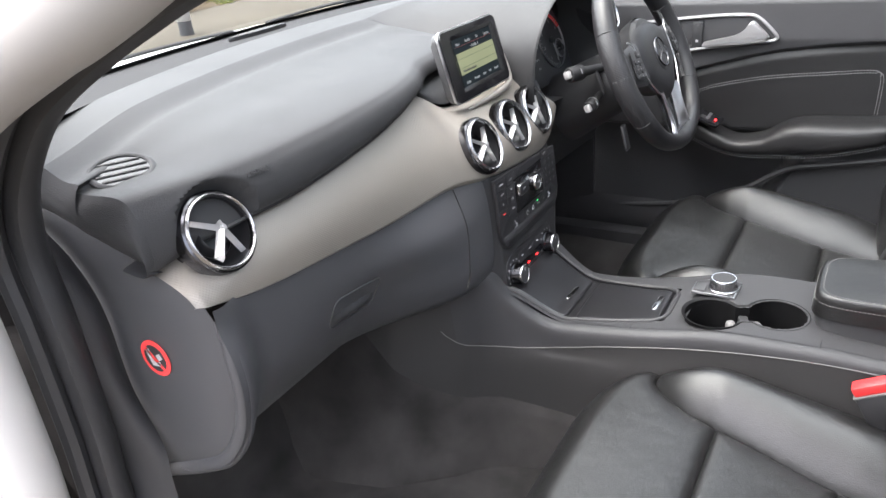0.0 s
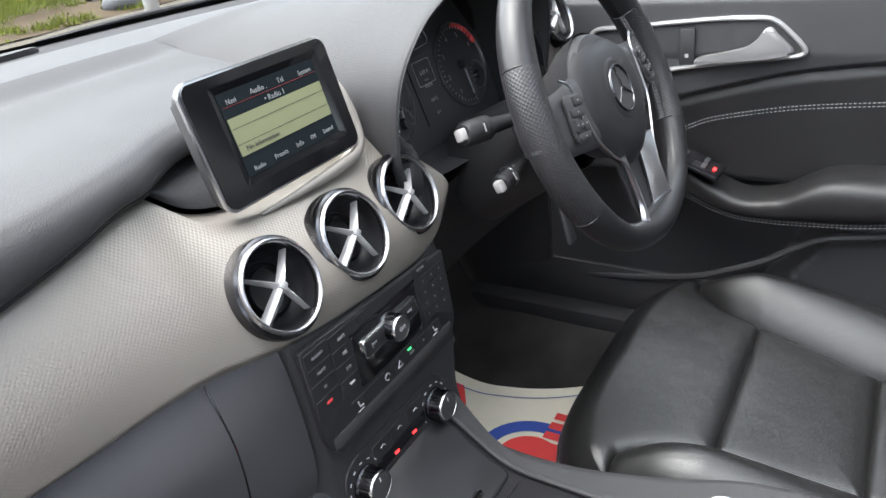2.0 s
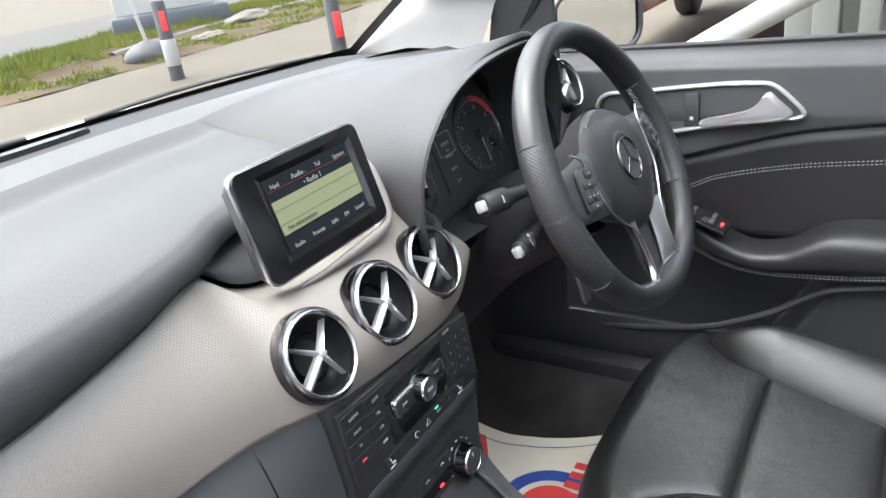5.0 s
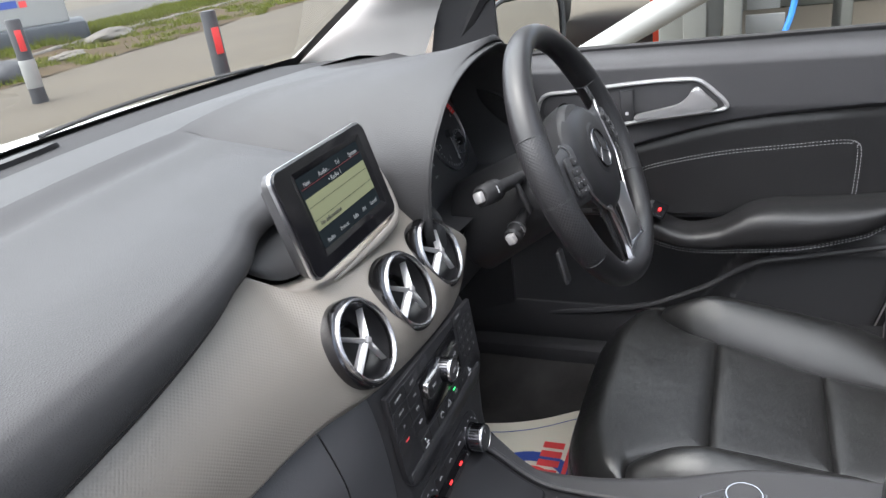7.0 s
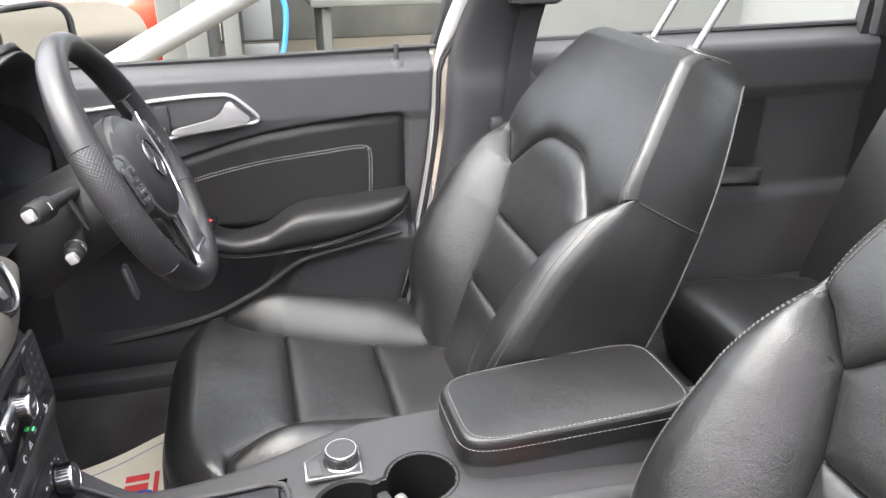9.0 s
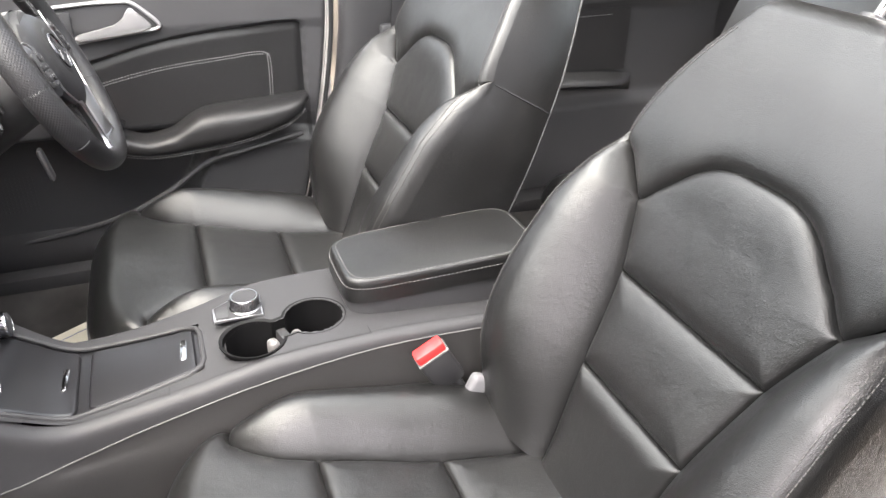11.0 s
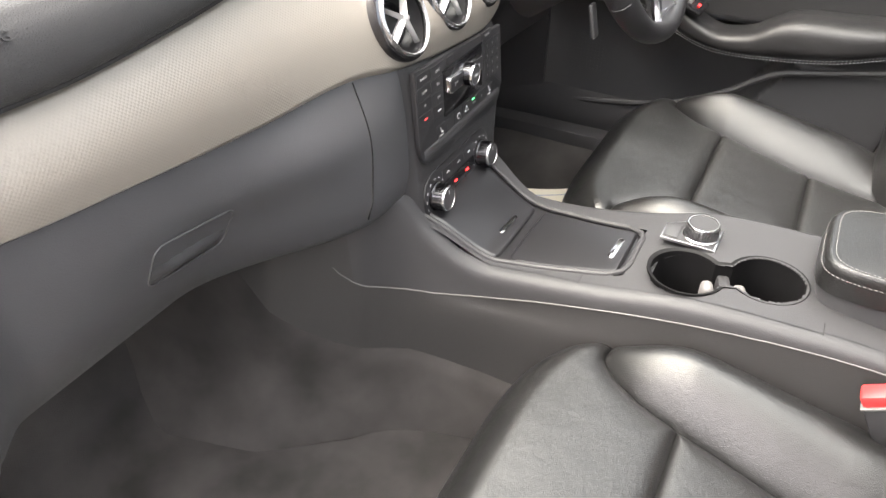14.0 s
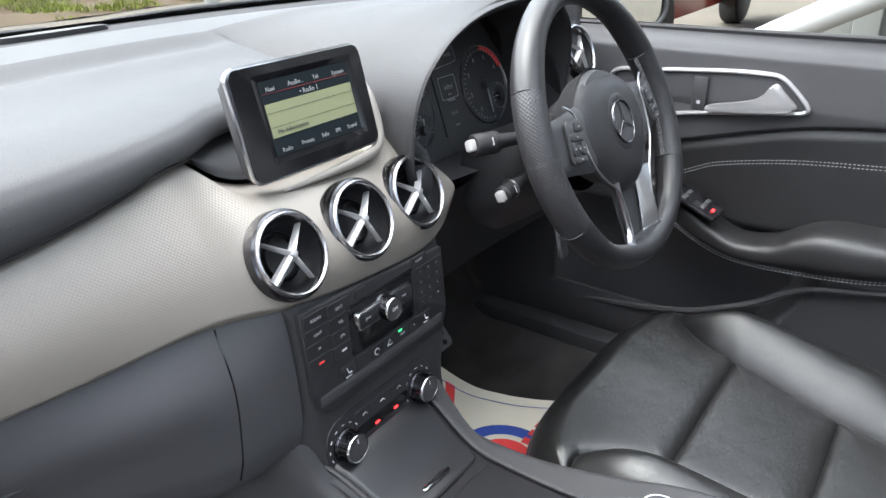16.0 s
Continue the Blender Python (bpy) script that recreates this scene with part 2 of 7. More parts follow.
def lathe(profile, n=32, closed=False):
    """A profile of (radius, z) turned round z."""
    bm = bmesh.new()
    rings = []
    for r, z in profile:
        if r < 1e-6:
            rings.append([bm.verts.new((0, 0, z))])
        else:
            rings.append([bm.verts.new((r * math.cos(2 * math.pi * i / n), r * math.sin(2 * math.pi * i / n), z)) for i in range(n)])
    pairs = list(zip(rings, rings[1:])) + ([(rings[-1], rings[0])] if closed else [])
    for a, b in pairs:
        for i in range(n):
            k = (i + 1) % n
            if len(a) == 1:
                bm.faces.new((a[0], b[i], b[k]))
            elif len(b) == 1:
                bm.faces.new((a[i], b[0], a[k]))
            else:
                bm.faces.new((a[i], b[i], b[k], a[k]))
    bmesh.ops.recalc_face_normals(bm, faces=bm.faces[:])
    return bm


def tube(pts, r, n=8, closed=False, flat=1.0, cap=True):
    """A round bar along points; r a number or one for each point; flat squeezes it along its second axis."""
    bm = bmesh.new()
    pts = [Vector(p) for p in pts]
    k = len(pts)
    rs = r if isinstance(r, (list, tuple)) else [r] * k
    up, rings = None, []
    for i, p in enumerate(pts):
        t = (pts[(i + 1) % k] - pts[i - 1]) if closed else (pts[min(i + 1, k - 1)] - pts[max(i - 1, 0)])
        t.normalize()
        if up is None:
            up = t.orthogonal().normalized()
        up = (up - t * up.dot(t)).normalized()
        side = t.cross(up)
        rings.append([bm.verts.new(p + rs[i] * (math.cos(2 * math.pi * j / n) * up + flat * math.sin(2 * math.pi * j / n) * side)) for j in range(n)])
    for i in range(k if closed else k - 1):
        a, b = rings[i], rings[(i + 1) % k]
        for j in range(n):
            bm.faces.new((a[j], a[(j + 1) % n], b[(j + 1) % n], b[j]))
    if cap and not closed:
        bm.faces.new(rings[0][::-1])
        bm.faces.new(rings[-1])
    bmesh.ops.recalc_face_normals(bm, faces=bm.faces[:])
    return bm


def spline(pts, n, closed=False):
    return [curve(pts, i / n, closed) for i in range(n + (0 if closed else 1))]


def join(*bms):
    out = bmesh.new()
    for b in bms:
        me = bpy.data.meshes.new("joined")
        b.to_mesh(me)
        b.free()
        out.from_mesh(me)
        bpy.data.meshes.remove(me)
    return out


def moved(bm, m):
    bmesh.ops.transform(bm, matrix=m, verts=bm.verts[:])
    return bm


def stitches(path, length=0.004, gap=0.003, r=0.0007):
    """A row of short threads along a path of points."""
    bms, acc, on = bmesh.new(), 0.0, True
    run = []
    for a, b in zip(path, path[1:]):
        d, s = (b - a).length, 0.0
        while s < d:
            run.append(a.lerp(b, s / d))
            s += 0.001
    step = max(1, round((length + gap) / 0.001))
    fill = max(1, round(length / 0.001))
    for i in range(0, len(run) - fill, step):
        p, q = run[i], run[i + fill]
        t = (q - p).normalized()
        u = t.orthogonal().normalized() * r
        w = t.cross(u)
        lo = [bms.verts.new(p + o) for o in (u, w, -u, -w)]
        hi = [bms.verts.new(q + o) for o in (u, w, -u, -w)]
        for j in range(4):
            bms.faces.new((lo[j], lo[(j + 1) % 4], hi[(j + 1) % 4], hi[j]))
        bms.faces.new(lo[::-1])
        bms.faces.new(hi)
    return bms


def words(name, text, size, mat, parent, m, label="", depth=0.0002):
    cu = bpy.data.curves.new(name, "FONT")
    cu.body, cu.size, cu.align_x, cu.align_y, cu.extrude = text, size, "CENTER", "CENTER", depth
    cu.resolution_u = 2
    tmp = new(name, cu)
    me = bpy.data.meshes.new_from_object(tmp.evaluated_get(bpy.context.evaluated_depsgraph_get()))
    bpy.data.objects.remove(tmp)
    bpy.data.curves.remove(cu)
    me.materials.clear()
    me.materials.append(mat)
    ob = new(name, me)
    ob.matrix_basis = m
    ob.parent = parent
    if label:
        ob["label"] = label
    return ob


def panel_pose(x, y, z, tilt):
    """Local x right, local y up the panel, local z out of it towards the seats; tilt: degrees by which the panel leans back."""
    return pose(x, y, z, 90 - tilt, 0, 0)

# ---- car shell ----
shell = thing("car_body", pose(0, 0, 0), "white hatchback body shell with its front passenger door wide open", "car body", kind="structure")


def floor_at(u, v):
    x, y = -0.74 + 1.48 * u, -1.35 + 2.55 * v
    z = 0.36 + 0.42 * smoothstep(0.86, 1.12, y) + 0.05 * smoothstep(0.6, 0.76, abs(x)) + 0.006 * noise.noise((x * 9, y * 9, 0))
    return (x, y, z)


floor = solo("floor", facing(surf(floor_at, 60, 90), (0, 0, 1)), CARPET, "worn black carpet on the cabin floor", "floor", kind="structure")


def shelf_front(x):
    return 1.25 - 0.24 * x * x


def shelf_edge(x):
    return 1.06 - 0.33 * x * x


def screen_at(u, v):
    x = (-0.70 + 1.40 * u) * (1 - 0.16 * v)
    y0 = shelf_front(x) + 0.01
    return (x, y0 - 0.88 * v + 0.10 * x * x * v, 1.105 + 0.43 * v + 0.03 * math.sin(math.pi * v))


frit = surf(lambda u, v: tuple(Vector(screen_at(u, 0.055 * v)) + Vector((0, -0.004, -0.004))), 24, 2)
for k in (0.0, 0.975):
    frit = join(frit, surf(lambda u, v, k=k: tuple(Vector(screen_at(k + 0.025 * u, v)) + Vector((0, -0.004, -0.004))), 2, 16))
part("screen_border", frit, RUBBER, shell, "black printed windscreen border")
glass = part("windscreen", surf(screen_at, 24, 16), GLASS, shell, "clear curved windscreen")
glass.visible_shadow = False


def roof_at(u, v):
    x, y = -0.60 + 1.2 * u, 0.40 - 2.2 * v
    return (x, y, 1.535 + 0.06 * (1 - (2 * u - 1) ** 2) - 0.05 * v * v)


def roof_piece(u0, u1, v0, v1):
    return surf(lambda u, v: roof_at(u0 + (u1 - u0) * u, v0 + (v1 - v0) * v), 8, 12, 0.03)


for piece in ((0, 0.12, 0, 1), (0.88, 1, 0, 1), (0.12, 0.88, 0, 0.07), (0.12, 0.88, 0.46, 1)):
    part("headlining", roof_piece(*piece), ROOF, shell, "pale grey cloth headlining")
# unseen glass panel, added and sized to let sky light onto the front seats
rp = part("added_glass_roof", surf(lambda u, v: roof_at(0.12 + 0.76 * u, 0.07 + 0.39 * v), 8, 12), TINTED, shell, "tinted glass roof panel, unseen, sized to let light in")
rp.visible_shadow = False


def bonnet_at(u, v):
    x, y = -0.78 + 1.56 * u, 1.31 - 0.24 * (-0.78 + 1.56 * u) ** 2 + 0.75 * v
    return (x, y, 1.106 - 0.02 * x * x - 0.03 * v - 0.32 * v ** 2.2)


part("bonnet", facing(surf(bonnet_at, 30, 16), (0, 0, 1)), WHITE_PAINT, shell, "glossy white bonnet")


def cowl_at(u, v):
    x = -0.75 + 1.5 * u
    return (x, shelf_front(x) + 0.012 + 0.06 * v, 1.085 + 0.004 * math.sin(40 * u) - 0.01 * v)


part("scuttle_panel", facing(surf(cowl_at, 40, 3), (0, 0, 1)), DARK, shell, "black plastic scuttle below the glass")
part("screen_seal", tube([(x / 20, shelf_front(x / 20) + 0.004, 1.112) for x in range(-14, 15)], 0.009, 6), RUBBER, shell)
for wx, wl in ((-0.55, 0.6), (0.15, 0.5)):
    pts = [(wx + wl * i / 12, shelf_front(wx + wl * i / 12) + 0.03 + 0.02 * math.sin(i / 4), 1.118 + 0.004 * math.sin(i / 12 * math.pi)) for i in range(13)]
    part("wiper", tube(pts, 0.004, 6), RUBBER, shell)

# pillars of the open passenger doorway
a_seal = spline([(-0.68, -0.1, 1.50), (-0.71, 0.2, 1.43), (-0.76, 0.40, 1.33), (-0.76, 0.481, 1.30), (-0.76, 0.584, 1.258), (-0.76, 0.69, 1.203), (-0.76, 0.772, 1.12), (-0.762, 0.798, 1.045),
                 (-0.765, 0.79, 0.95), (-0.765, 0.795, 0.80), (-0.765, 0.808, 0.67), (-0.765, 0.80, 0.50), (-0.765, 0.70, 0.41), (-0.765, 0.3, 0.40)], 80)
part("door_seal", tube(a_seal, 0.023, 10, flat=0.8), RUBBER, shell, "black rubber door seal")
a_lip = [p + Vector((-0.028, 0.012, 0.0)) for p in a_seal]
part("seal_lip", tube(a_lip, 0.012, 8), RUBBER, shell)
a_out = [p + Vector((-0.085, 0.035, -0.005)) for p in a_seal]
part("body_side", tube(a_out[34:], 0.05, 14, flat=0.8), SHADED_PAINT, shell, "white painted door aperture")
part("pillar_skin", tube(a_out[:36], 0.048, 14, flat=0.8), SHADED_PILLAR, shell, "white outer windscreen pillar in a shaded tone")
part("front_wing", surf(lambda u, v: (-0.87 - 0.02 * math.sin(3 * v), 0.80 + 0.9 * u, 0.35 + 0.68 * v + 0.03 * u), 8, 8, 0.02), WHITE_PAINT, shell, "white front wing")
PIL_F = [(0.70, 1.17, 1.105), (0.70, 1.07, 1.166), (0.70, 0.962, 1.226), (0.67, 0.70, 1.37), (0.61, 0.40, 1.51)]
PIL_R = [(0.745, 0.865, 1.072), (0.752, 0.825, 1.155), (0.752, 0.783, 1.215), (0.715, 0.58, 1.34), (0.645, 0.34, 1.48)]
for sx in (-1, 1):
    def pil(u, v, sx=sx):
        p = curve(PIL_F, v).lerp(curve(PIL_R, v), u)
        return (sx * (p.x - 0.022 * math.sin(math.pi * u)), p.y, p.z)
    part("pillar_trim", surf(pil, 14, 24, 0.012, way=(-sx, 0, 0)), PILLAR, shell, "pale grey windscreen pillar trim")
part("sill_trim", rbox(0.12, 2.5, 0.10, 0.02, (0.775, -0.15, 0.385)), HARD, shell, "dark sill trim")
part("sill", rbox(0.12, 2.4, 0.12, 0.03, (-0.80, -0.2, 0.37)), WHITE_PAINT, shell, "white door sill")


shut_edge = table([(0.40, 0.0), (0.614, -0.052), (0.884, -0.100), (1.07, -0.114), (1.2, -0.150), (1.5, -0.205)])


def pillar_lean(z):
    return 0.17 * smoothstep(1.05, 1.5, z)


def b_post(u, v, sx=1):
    a = 2 * math.pi * u
    z = 0.35 + 1.2 * v
    c, s = math.cos(a), math.sin(a)
    back = 0.105 - 0.02 * smoothstep(1.0, 1.05, z)
    return (sx * (0.805 - pillar_lean(z)) + (0.045 - 0.010 * smoothstep(1.0, 1.04, z)) * math.copysign(abs(c) ** 0.6, c), shut_edge(z) - 0.030 - back + back * math.copysign(abs(s) ** 0.6, s), z)


for sx in (1, -1):
    part("centre_pillar_trim", surf(lambda u, v: b_post(u, v, sx), 28, 60, close_u=True), HARD, shell, "dark grey plastic pillar trim")


def shut_strip(u, v, sx=1):
    z = 0.40 + 1.1 * v
    w = 0.006 + 0.042 * smoothstep(1.03, 1.15, z)
    return (sx * (0.822 - pillar_lean(z) - 0.010 * math.sin(math.pi * u)), shut_edge(z) - 0.002 - w * u, z)


part("pillar_edge", surf(shut_strip, 6, 40, 0.006), SHADED_PAINT, shell, "white painted door shut")
part("shut_seal", tube([Vector(shut_strip(1.0, i / 40)) + Vector((-0.008, -0.004, 0)) for i in range(41)], 0.006, 8), RUBBER, shell, "black rubber door seal")
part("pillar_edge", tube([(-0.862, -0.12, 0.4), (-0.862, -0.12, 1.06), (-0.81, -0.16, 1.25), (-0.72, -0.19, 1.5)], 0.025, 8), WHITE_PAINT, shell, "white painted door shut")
part("pillar_seal", tube([(-0.825, -0.105, 0.4), (-0.825, -0.105, 1.06), (-0.775, -0.145, 1.25), (-0.685, -0.175, 1.5)], 0.014, 8), RUBBER, shell)
part("rear_panel", surf(lambda u, v: (-0.8 + 1.6 * u, -1.75 + 0.1 * v, 0.4 + 0.75 * v), 8, 8, 0.03), HARD, shell)
rg = part("rear_window", surf(lambda u, v: (-0.65 + 1.3 * u, -1.72 + 0.2 * v, 1.13 + 0.38 * v), 8, 6), TINTED, shell, "tinted rear window")
rg.visible_shadow = False
for sx in (-1, 1):
    part("rear_side_panel", surf(lambda u, v, sx=sx: (sx * (0.80 + 0.02 * math.sin(3 * v)), -1.2 - 0.6 * u, 0.4 + 0.75 * v), 6, 8, 0.03), HARD, shell)
    part("rear_pillar", surf(lambda u, v, sx=sx: (sx * (0.79 - 0.2 * v), -1.22 - 0.5 * u + 0.1 * v, 1.12 + 0.4 * v), 6, 8, 0.03), HARD, shell)
    part("roof_rail", tube([(sx * 0.62, 0.42, 1.50), (sx * 0.63, -0.2, 1.53), (sx * 0.62, -1.3, 1.49)], 0.04, 10), PILLAR, shell)

part("bulkhead", surf(lambda u, v: (-0.78 + 1.56 * u, 1.16 + 0.02 * math.sin(9 * u), 0.36 + 0.74 * v), 20, 10, 0.02), CARPET, shell, "carpeted bulkhead")
for sx in (1,):
    part("kick_panel", surf(lambda u, v, sx=sx: (sx * (0.775 - (0.03 if sx > 0 else 0.05) * u + 0.012 * math.sin(math.pi * v)), 0.72 + 0.46 * u, 0.36 + 0.70 * v), 10, 12, 0.015), HARD, shell, "dark side panel of the footwell")

KICK_OUT = [(-0.748, 0.87, 1.06), (-0.748, 0.812, 1.035), (-0.748, 0.792, 0.975), (-0.748, 0.786, 0.874), (-0.748, 0.80, 0.77), (-0.748, 0.812, 0.684), (-0.75, 0.80, 0.42)]
KICK_IN = [(-0.700, 0.92, 1.05), (-0.704, 0.84, 1.00), (-0.706, 0.80, 0.935), (-0.706, 0.795, 0.82), (-0.708, 0.765, 0.736), (-0.715, 0.76, 0.66), (-0.73, 0.74, 0.42)]
part("kick_panel", surf(lambda u, v: tuple(curve(KICK_OUT, v).lerp(curve(KICK_IN, v), u) + Vector((0, -0.010 * math.sin(math.pi * u), 0))), 10, 40, 0.006, way=(-0.3, -1, 0)), HARD, shell, "dark curved side trim of the footwell")

# ---- dashboard ----
dash = thing("dashboard", pose(0, 0.7, 0.9) @ Matrix(), "dark grey moulded dashboard with a silver dotted trim band", "dashboard")
D0 = Matrix.Translation((0, -0.7, -0.9))


def dpart(name, bm, mat, label=""):
    return part(name, moved(bm, D0), mat, dash, label)


ARCH_X, ARCH_LEFT, ARCH_RIGHT, ARCH_Z, ARCH_H = 0.375, 0.262, 0.150, 1.03, 0.140


def arch(t, grow=0.0):
    """The mouth of the instrument hood, t from 0 (left foot) to 1 (right foot)."""
    a = math.pi * (1 - t) + radians(36) * (1 - 2 * t)
    c, s = math.cos(a), math.sin(a)
    e = 0.80
    x = ARCH_X + ((ARCH_LEFT if c < 0 else ARCH_RIGHT) + grow) * math.copysign(abs(c) ** e, c)
    z = ARCH_Z + (ARCH_H + grow) * math.copysign(abs(s) ** e, s)
    return Vector((x, 0.583 + 0.12 * max(0, 1.12 - z), z))


LIP = [(-0.705, 0.69, 1.0), (-0.62, 0.66, 1.022), (-0.5, 0.65, 1.025), (-0.35, 0.652, 1.037), (-0.25, 0.66, 1.050), (-0.19, 0.672, 1.060),
       (-0.147, 0.688, 1.058), (-0.08, 0.72, 1.06), (0.02, 0.73, 1.06), (0.09, 0.72, 1.06), (0.125, 0.68, 1.05)]


def rear_edge(u):
    if u < 0.5:
        return along(LIP, -0.705 + 0.83 * (u / 0.5))
    if u < 0.92:
        return arch((u - 0.5) / 0.42)
    f = (u - 0.92) / 0.08
    return Vector((0.62 + 0.085 * f, 0.62 + 0.06 * f, 1.03 - 0.01 * f))


VENTS = [(-0.106, 0.585, 0.963), (0.003, 0.582, 0.965), (0.115, 0.589, 0.962), (-0.632, 0.646, 1.027), (0.668, 0.640, 1.047)]
VENT_AXIS = panel_pose(0, 0, 0, 24).to_3x3() @ Vector((0, 0, 1))


def clear_of_vents(p):
    """Dish the dashboard top behind the two outer vents."""
    for q in VENTS[3:]:
        d = p - Vector(q)
        out = d.dot(VENT_AXIS)
        r = (d - VENT_AXIS * out).length
        limit = -0.006 + 0.030 * smoothstep(0.049, 0.066, r)
        if r < 0.066 and out > limit:
            p = p - VENT_AXIS * (out - limit) * smoothstep(0.066, 0.052, r)
    return p


CREST = [(0.125, 0.967, 1.128), (0.18, 0.962, 1.134), (0.27, 0.92, 1.146), (0.325, 0.82, 1.158), (0.35, 0.70, 1.166), (0.375, 0.606, 1.1725)]


def top_at(u, v):
    """Dashboard top from its rear edge over the crest to the shelf."""
    p = rear_edge(u)
    hood = smoothstep(0.47, 0.53, u) * (1 - smoothstep(0.87, 0.93, u))
    side = smoothstep(0.50, 0.705, abs(p.x)) * 0.016
    if 0.5 <= u < 0.71:
        c = curve(CREST, (u - 0.5) / 0.21)
        bx = 0.125 + (u - 0.5) / 0.21 * 0.25
    elif u >= 0.71:
        f = smoothstep(0.71, 0.93, u)
        c = Vector((p.x, p.y + 0.008 + 0.15 * f, (p.z + 0.004) * (1 - f) + 1.10 * f))
        bx = p.x
    else:
        c = Vector((p.x, 0.972 - 0.3 * p.x * p.x, 1.128 - side))
        bx = p.x
    bx = max(-0.70, min(0.70, bx))
    e = Vector((bx, shelf_edge(bx), 1.134 - side))
    k = max(0.3, (1.103 - p.z) / 0.076)
    soft = [(p.x, p.y + 0.026, p.z + 0.003), (p.x, p.y + 0.004, p.z + 0.001), (p.x, p.y - 0.011, p.z + 0.004), (p.x, p.y - 0.017, p.z + 0.016 * k), (p.x, p.y - 0.015, p.z + 0.036 * k), (p.x, p.y - 0.006, p.z + 0.053 * k), (p.x, p.y + 0.014, p.z + 0.065 * k), (p.x, p.y + 0.080, p.z + 0.0755 * k - side),
            (p.x, (p.y + c.y) / 2 + 0.02, 1.106 - side), (p.x, c.y - 0.055, 1.113 - side), (p.x, c.y - 0.030, 1.115 - side), tuple(c), tuple(c.lerp(e, 0.12)), tuple(e)]
    q = Vector((p.x, p.y, p.z))
    hard = [(p.x, p.y + 0.010, p.z - 0.011), (p.x, p.y + 0.008, p.z - 0.010), (p.x, p.y + 0.004, p.z - 0.008), (p.x, p.y - 0.001, p.z - 0.004), (p.x, p.y - 0.003, p.z - 0.001), (p.x, p.y - 0.002, p.z + 0.001), (p.x, p.y + 0.006, p.z + 0.002), tuple(q.lerp(c, 0.15) + Vector((0, 0, 0.006))),
            tuple(q.lerp(c, 0.45) + Vector((0, 0, 0.012))), tuple(q.lerp(c, 0.75) + Vector((0, 0, 0.008))), tuple(q.lerp(c, 0.92) + Vector((0, 0, 0.002))), tuple(c), tuple(c.lerp(e, 0.12)), tuple(e)]
    return clear_of_vents(curve(soft, v).lerp(curve(hard, v), hood))


dpart("top_pad", facing(surf(top_at, 320, 110), (0, 0, 1)), PAD, "soft dark grey grained dashboard top")


def shelf_at(u, v):
    x = -0.70 + 1.40 * u
    y0, y1 = shelf_edge(x) - 0.002, shelf_front(x)
    side = smoothstep(0.60, 0.705, abs(x)) * 0.02
    return (x, y0 + (y1 - y0) * v, 1.133 - side - 0.004 * smoothstep(0, 0.06, v) - 0.009 * v)


dpart("rear_shelf", facing(surf(shelf_at, 50, 14), (0, 0, 1)), SHELF, "dark plastic shelf below the windscreen")
lens = [(0.085 * math.cos(2 * math.pi * i / 28), 0.011 * math.sin(2 * math.pi * i / 28)) for i in range(28)]
dpart("sensor_grille", moved(plate(lens, 0.012, 0.004), pose(-0.012, 1.143, 1.121, 0, 0, 0)), RUBBER, "flat dark sensor cover on the dashboard shelf")

TRIM_TOP = [(-0.70, 0.69, 1.0), (-0.62, 0.662, 1.020), (-0.5, 0.652, 1.024), (-0.35, 0.653, 1.036), (-0.25, 0.661, 1.049), (-0.19, 0.673, 1.059),
            (-0.147, 0.687, 1.056), (-0.115, 0.655, 1.026), (-0.06, 0.648, 1.012), (0.03, 0.648, 1.010), (0.09, 0.652, 1.014), (0.125, 0.668, 1.036), (0.150, 0.655, 1.020), (0.190, 0.615, 0.965)]
TRIM_LOW = [(-0.698, 0.628, 0.962), (-0.61, 0.622, 0.943), (-0.5, 0.618, 0.931), (-0.35, 0.609, 0.92), (-0.217, 0.592, 0.921), (-0.12, 0.576, 0.906),
            (0.0, 0.57, 0.894), (0.11, 0.575, 0.886), (0.16, 0.582, 0.905), (0.186, 0.60, 0.94)]


def trim_at(u, v, out=0.0):
    xt, xb = -0.70 + 0.890 * u, -0.698 + 0.884 * u
    a, b = along(TRIM_TOP, xt), along(TRIM_LOW, xb)
    p = a.lerp(b, v)
    bulge = 0.012 * math.sin(math.pi * v) * (1 - smoothstep(-0.25, -0.05, p.x)) + 0.030 * math.sin(math.pi * v) * smoothstep(-0.25, -0.05, p.x)
    tuck = smoothstep(0.05, 0.0, v) * smoothstep(0.0, 0.03, u)
    edge = 0.028 * tuck + 0.006 * smoothstep(0.95, 1.0, v) + 0.015 * smoothstep(0.985, 1.0, u) + 0.006 * smoothstep(0.02, 0.0, u)
    return (p.x, p.y - bulge + edge, p.z + 0.014 * tuck * (1 - smoothstep(-0.17, -0.13, p.x)))


def drilled(bm, radius):
    """Cut the round vent openings through a panel."""
    axis = panel_pose(0, 0, 0, 24).to_3x3() @ Vector((0, 0, 1))
    gone = []
    for f in bm.faces:
        c = f.calc_center_median()
        for q in VENTS:
            d = c - Vector(q)
            if (d - axis * d.dot(axis)).length < radius:
                gone.append(f)
                break
    bmesh.ops.delete(bm, geom=gone, context="FACES")
    return bm


dpart("trim_band", drilled(facing(surf(trim_at, 320, 60, uv=lambda c: (c.x, c.z * 1.12)), (0, -1, 0)), 0.0425), TRIM, "silver-grey trim band with a fine raised dot pattern")


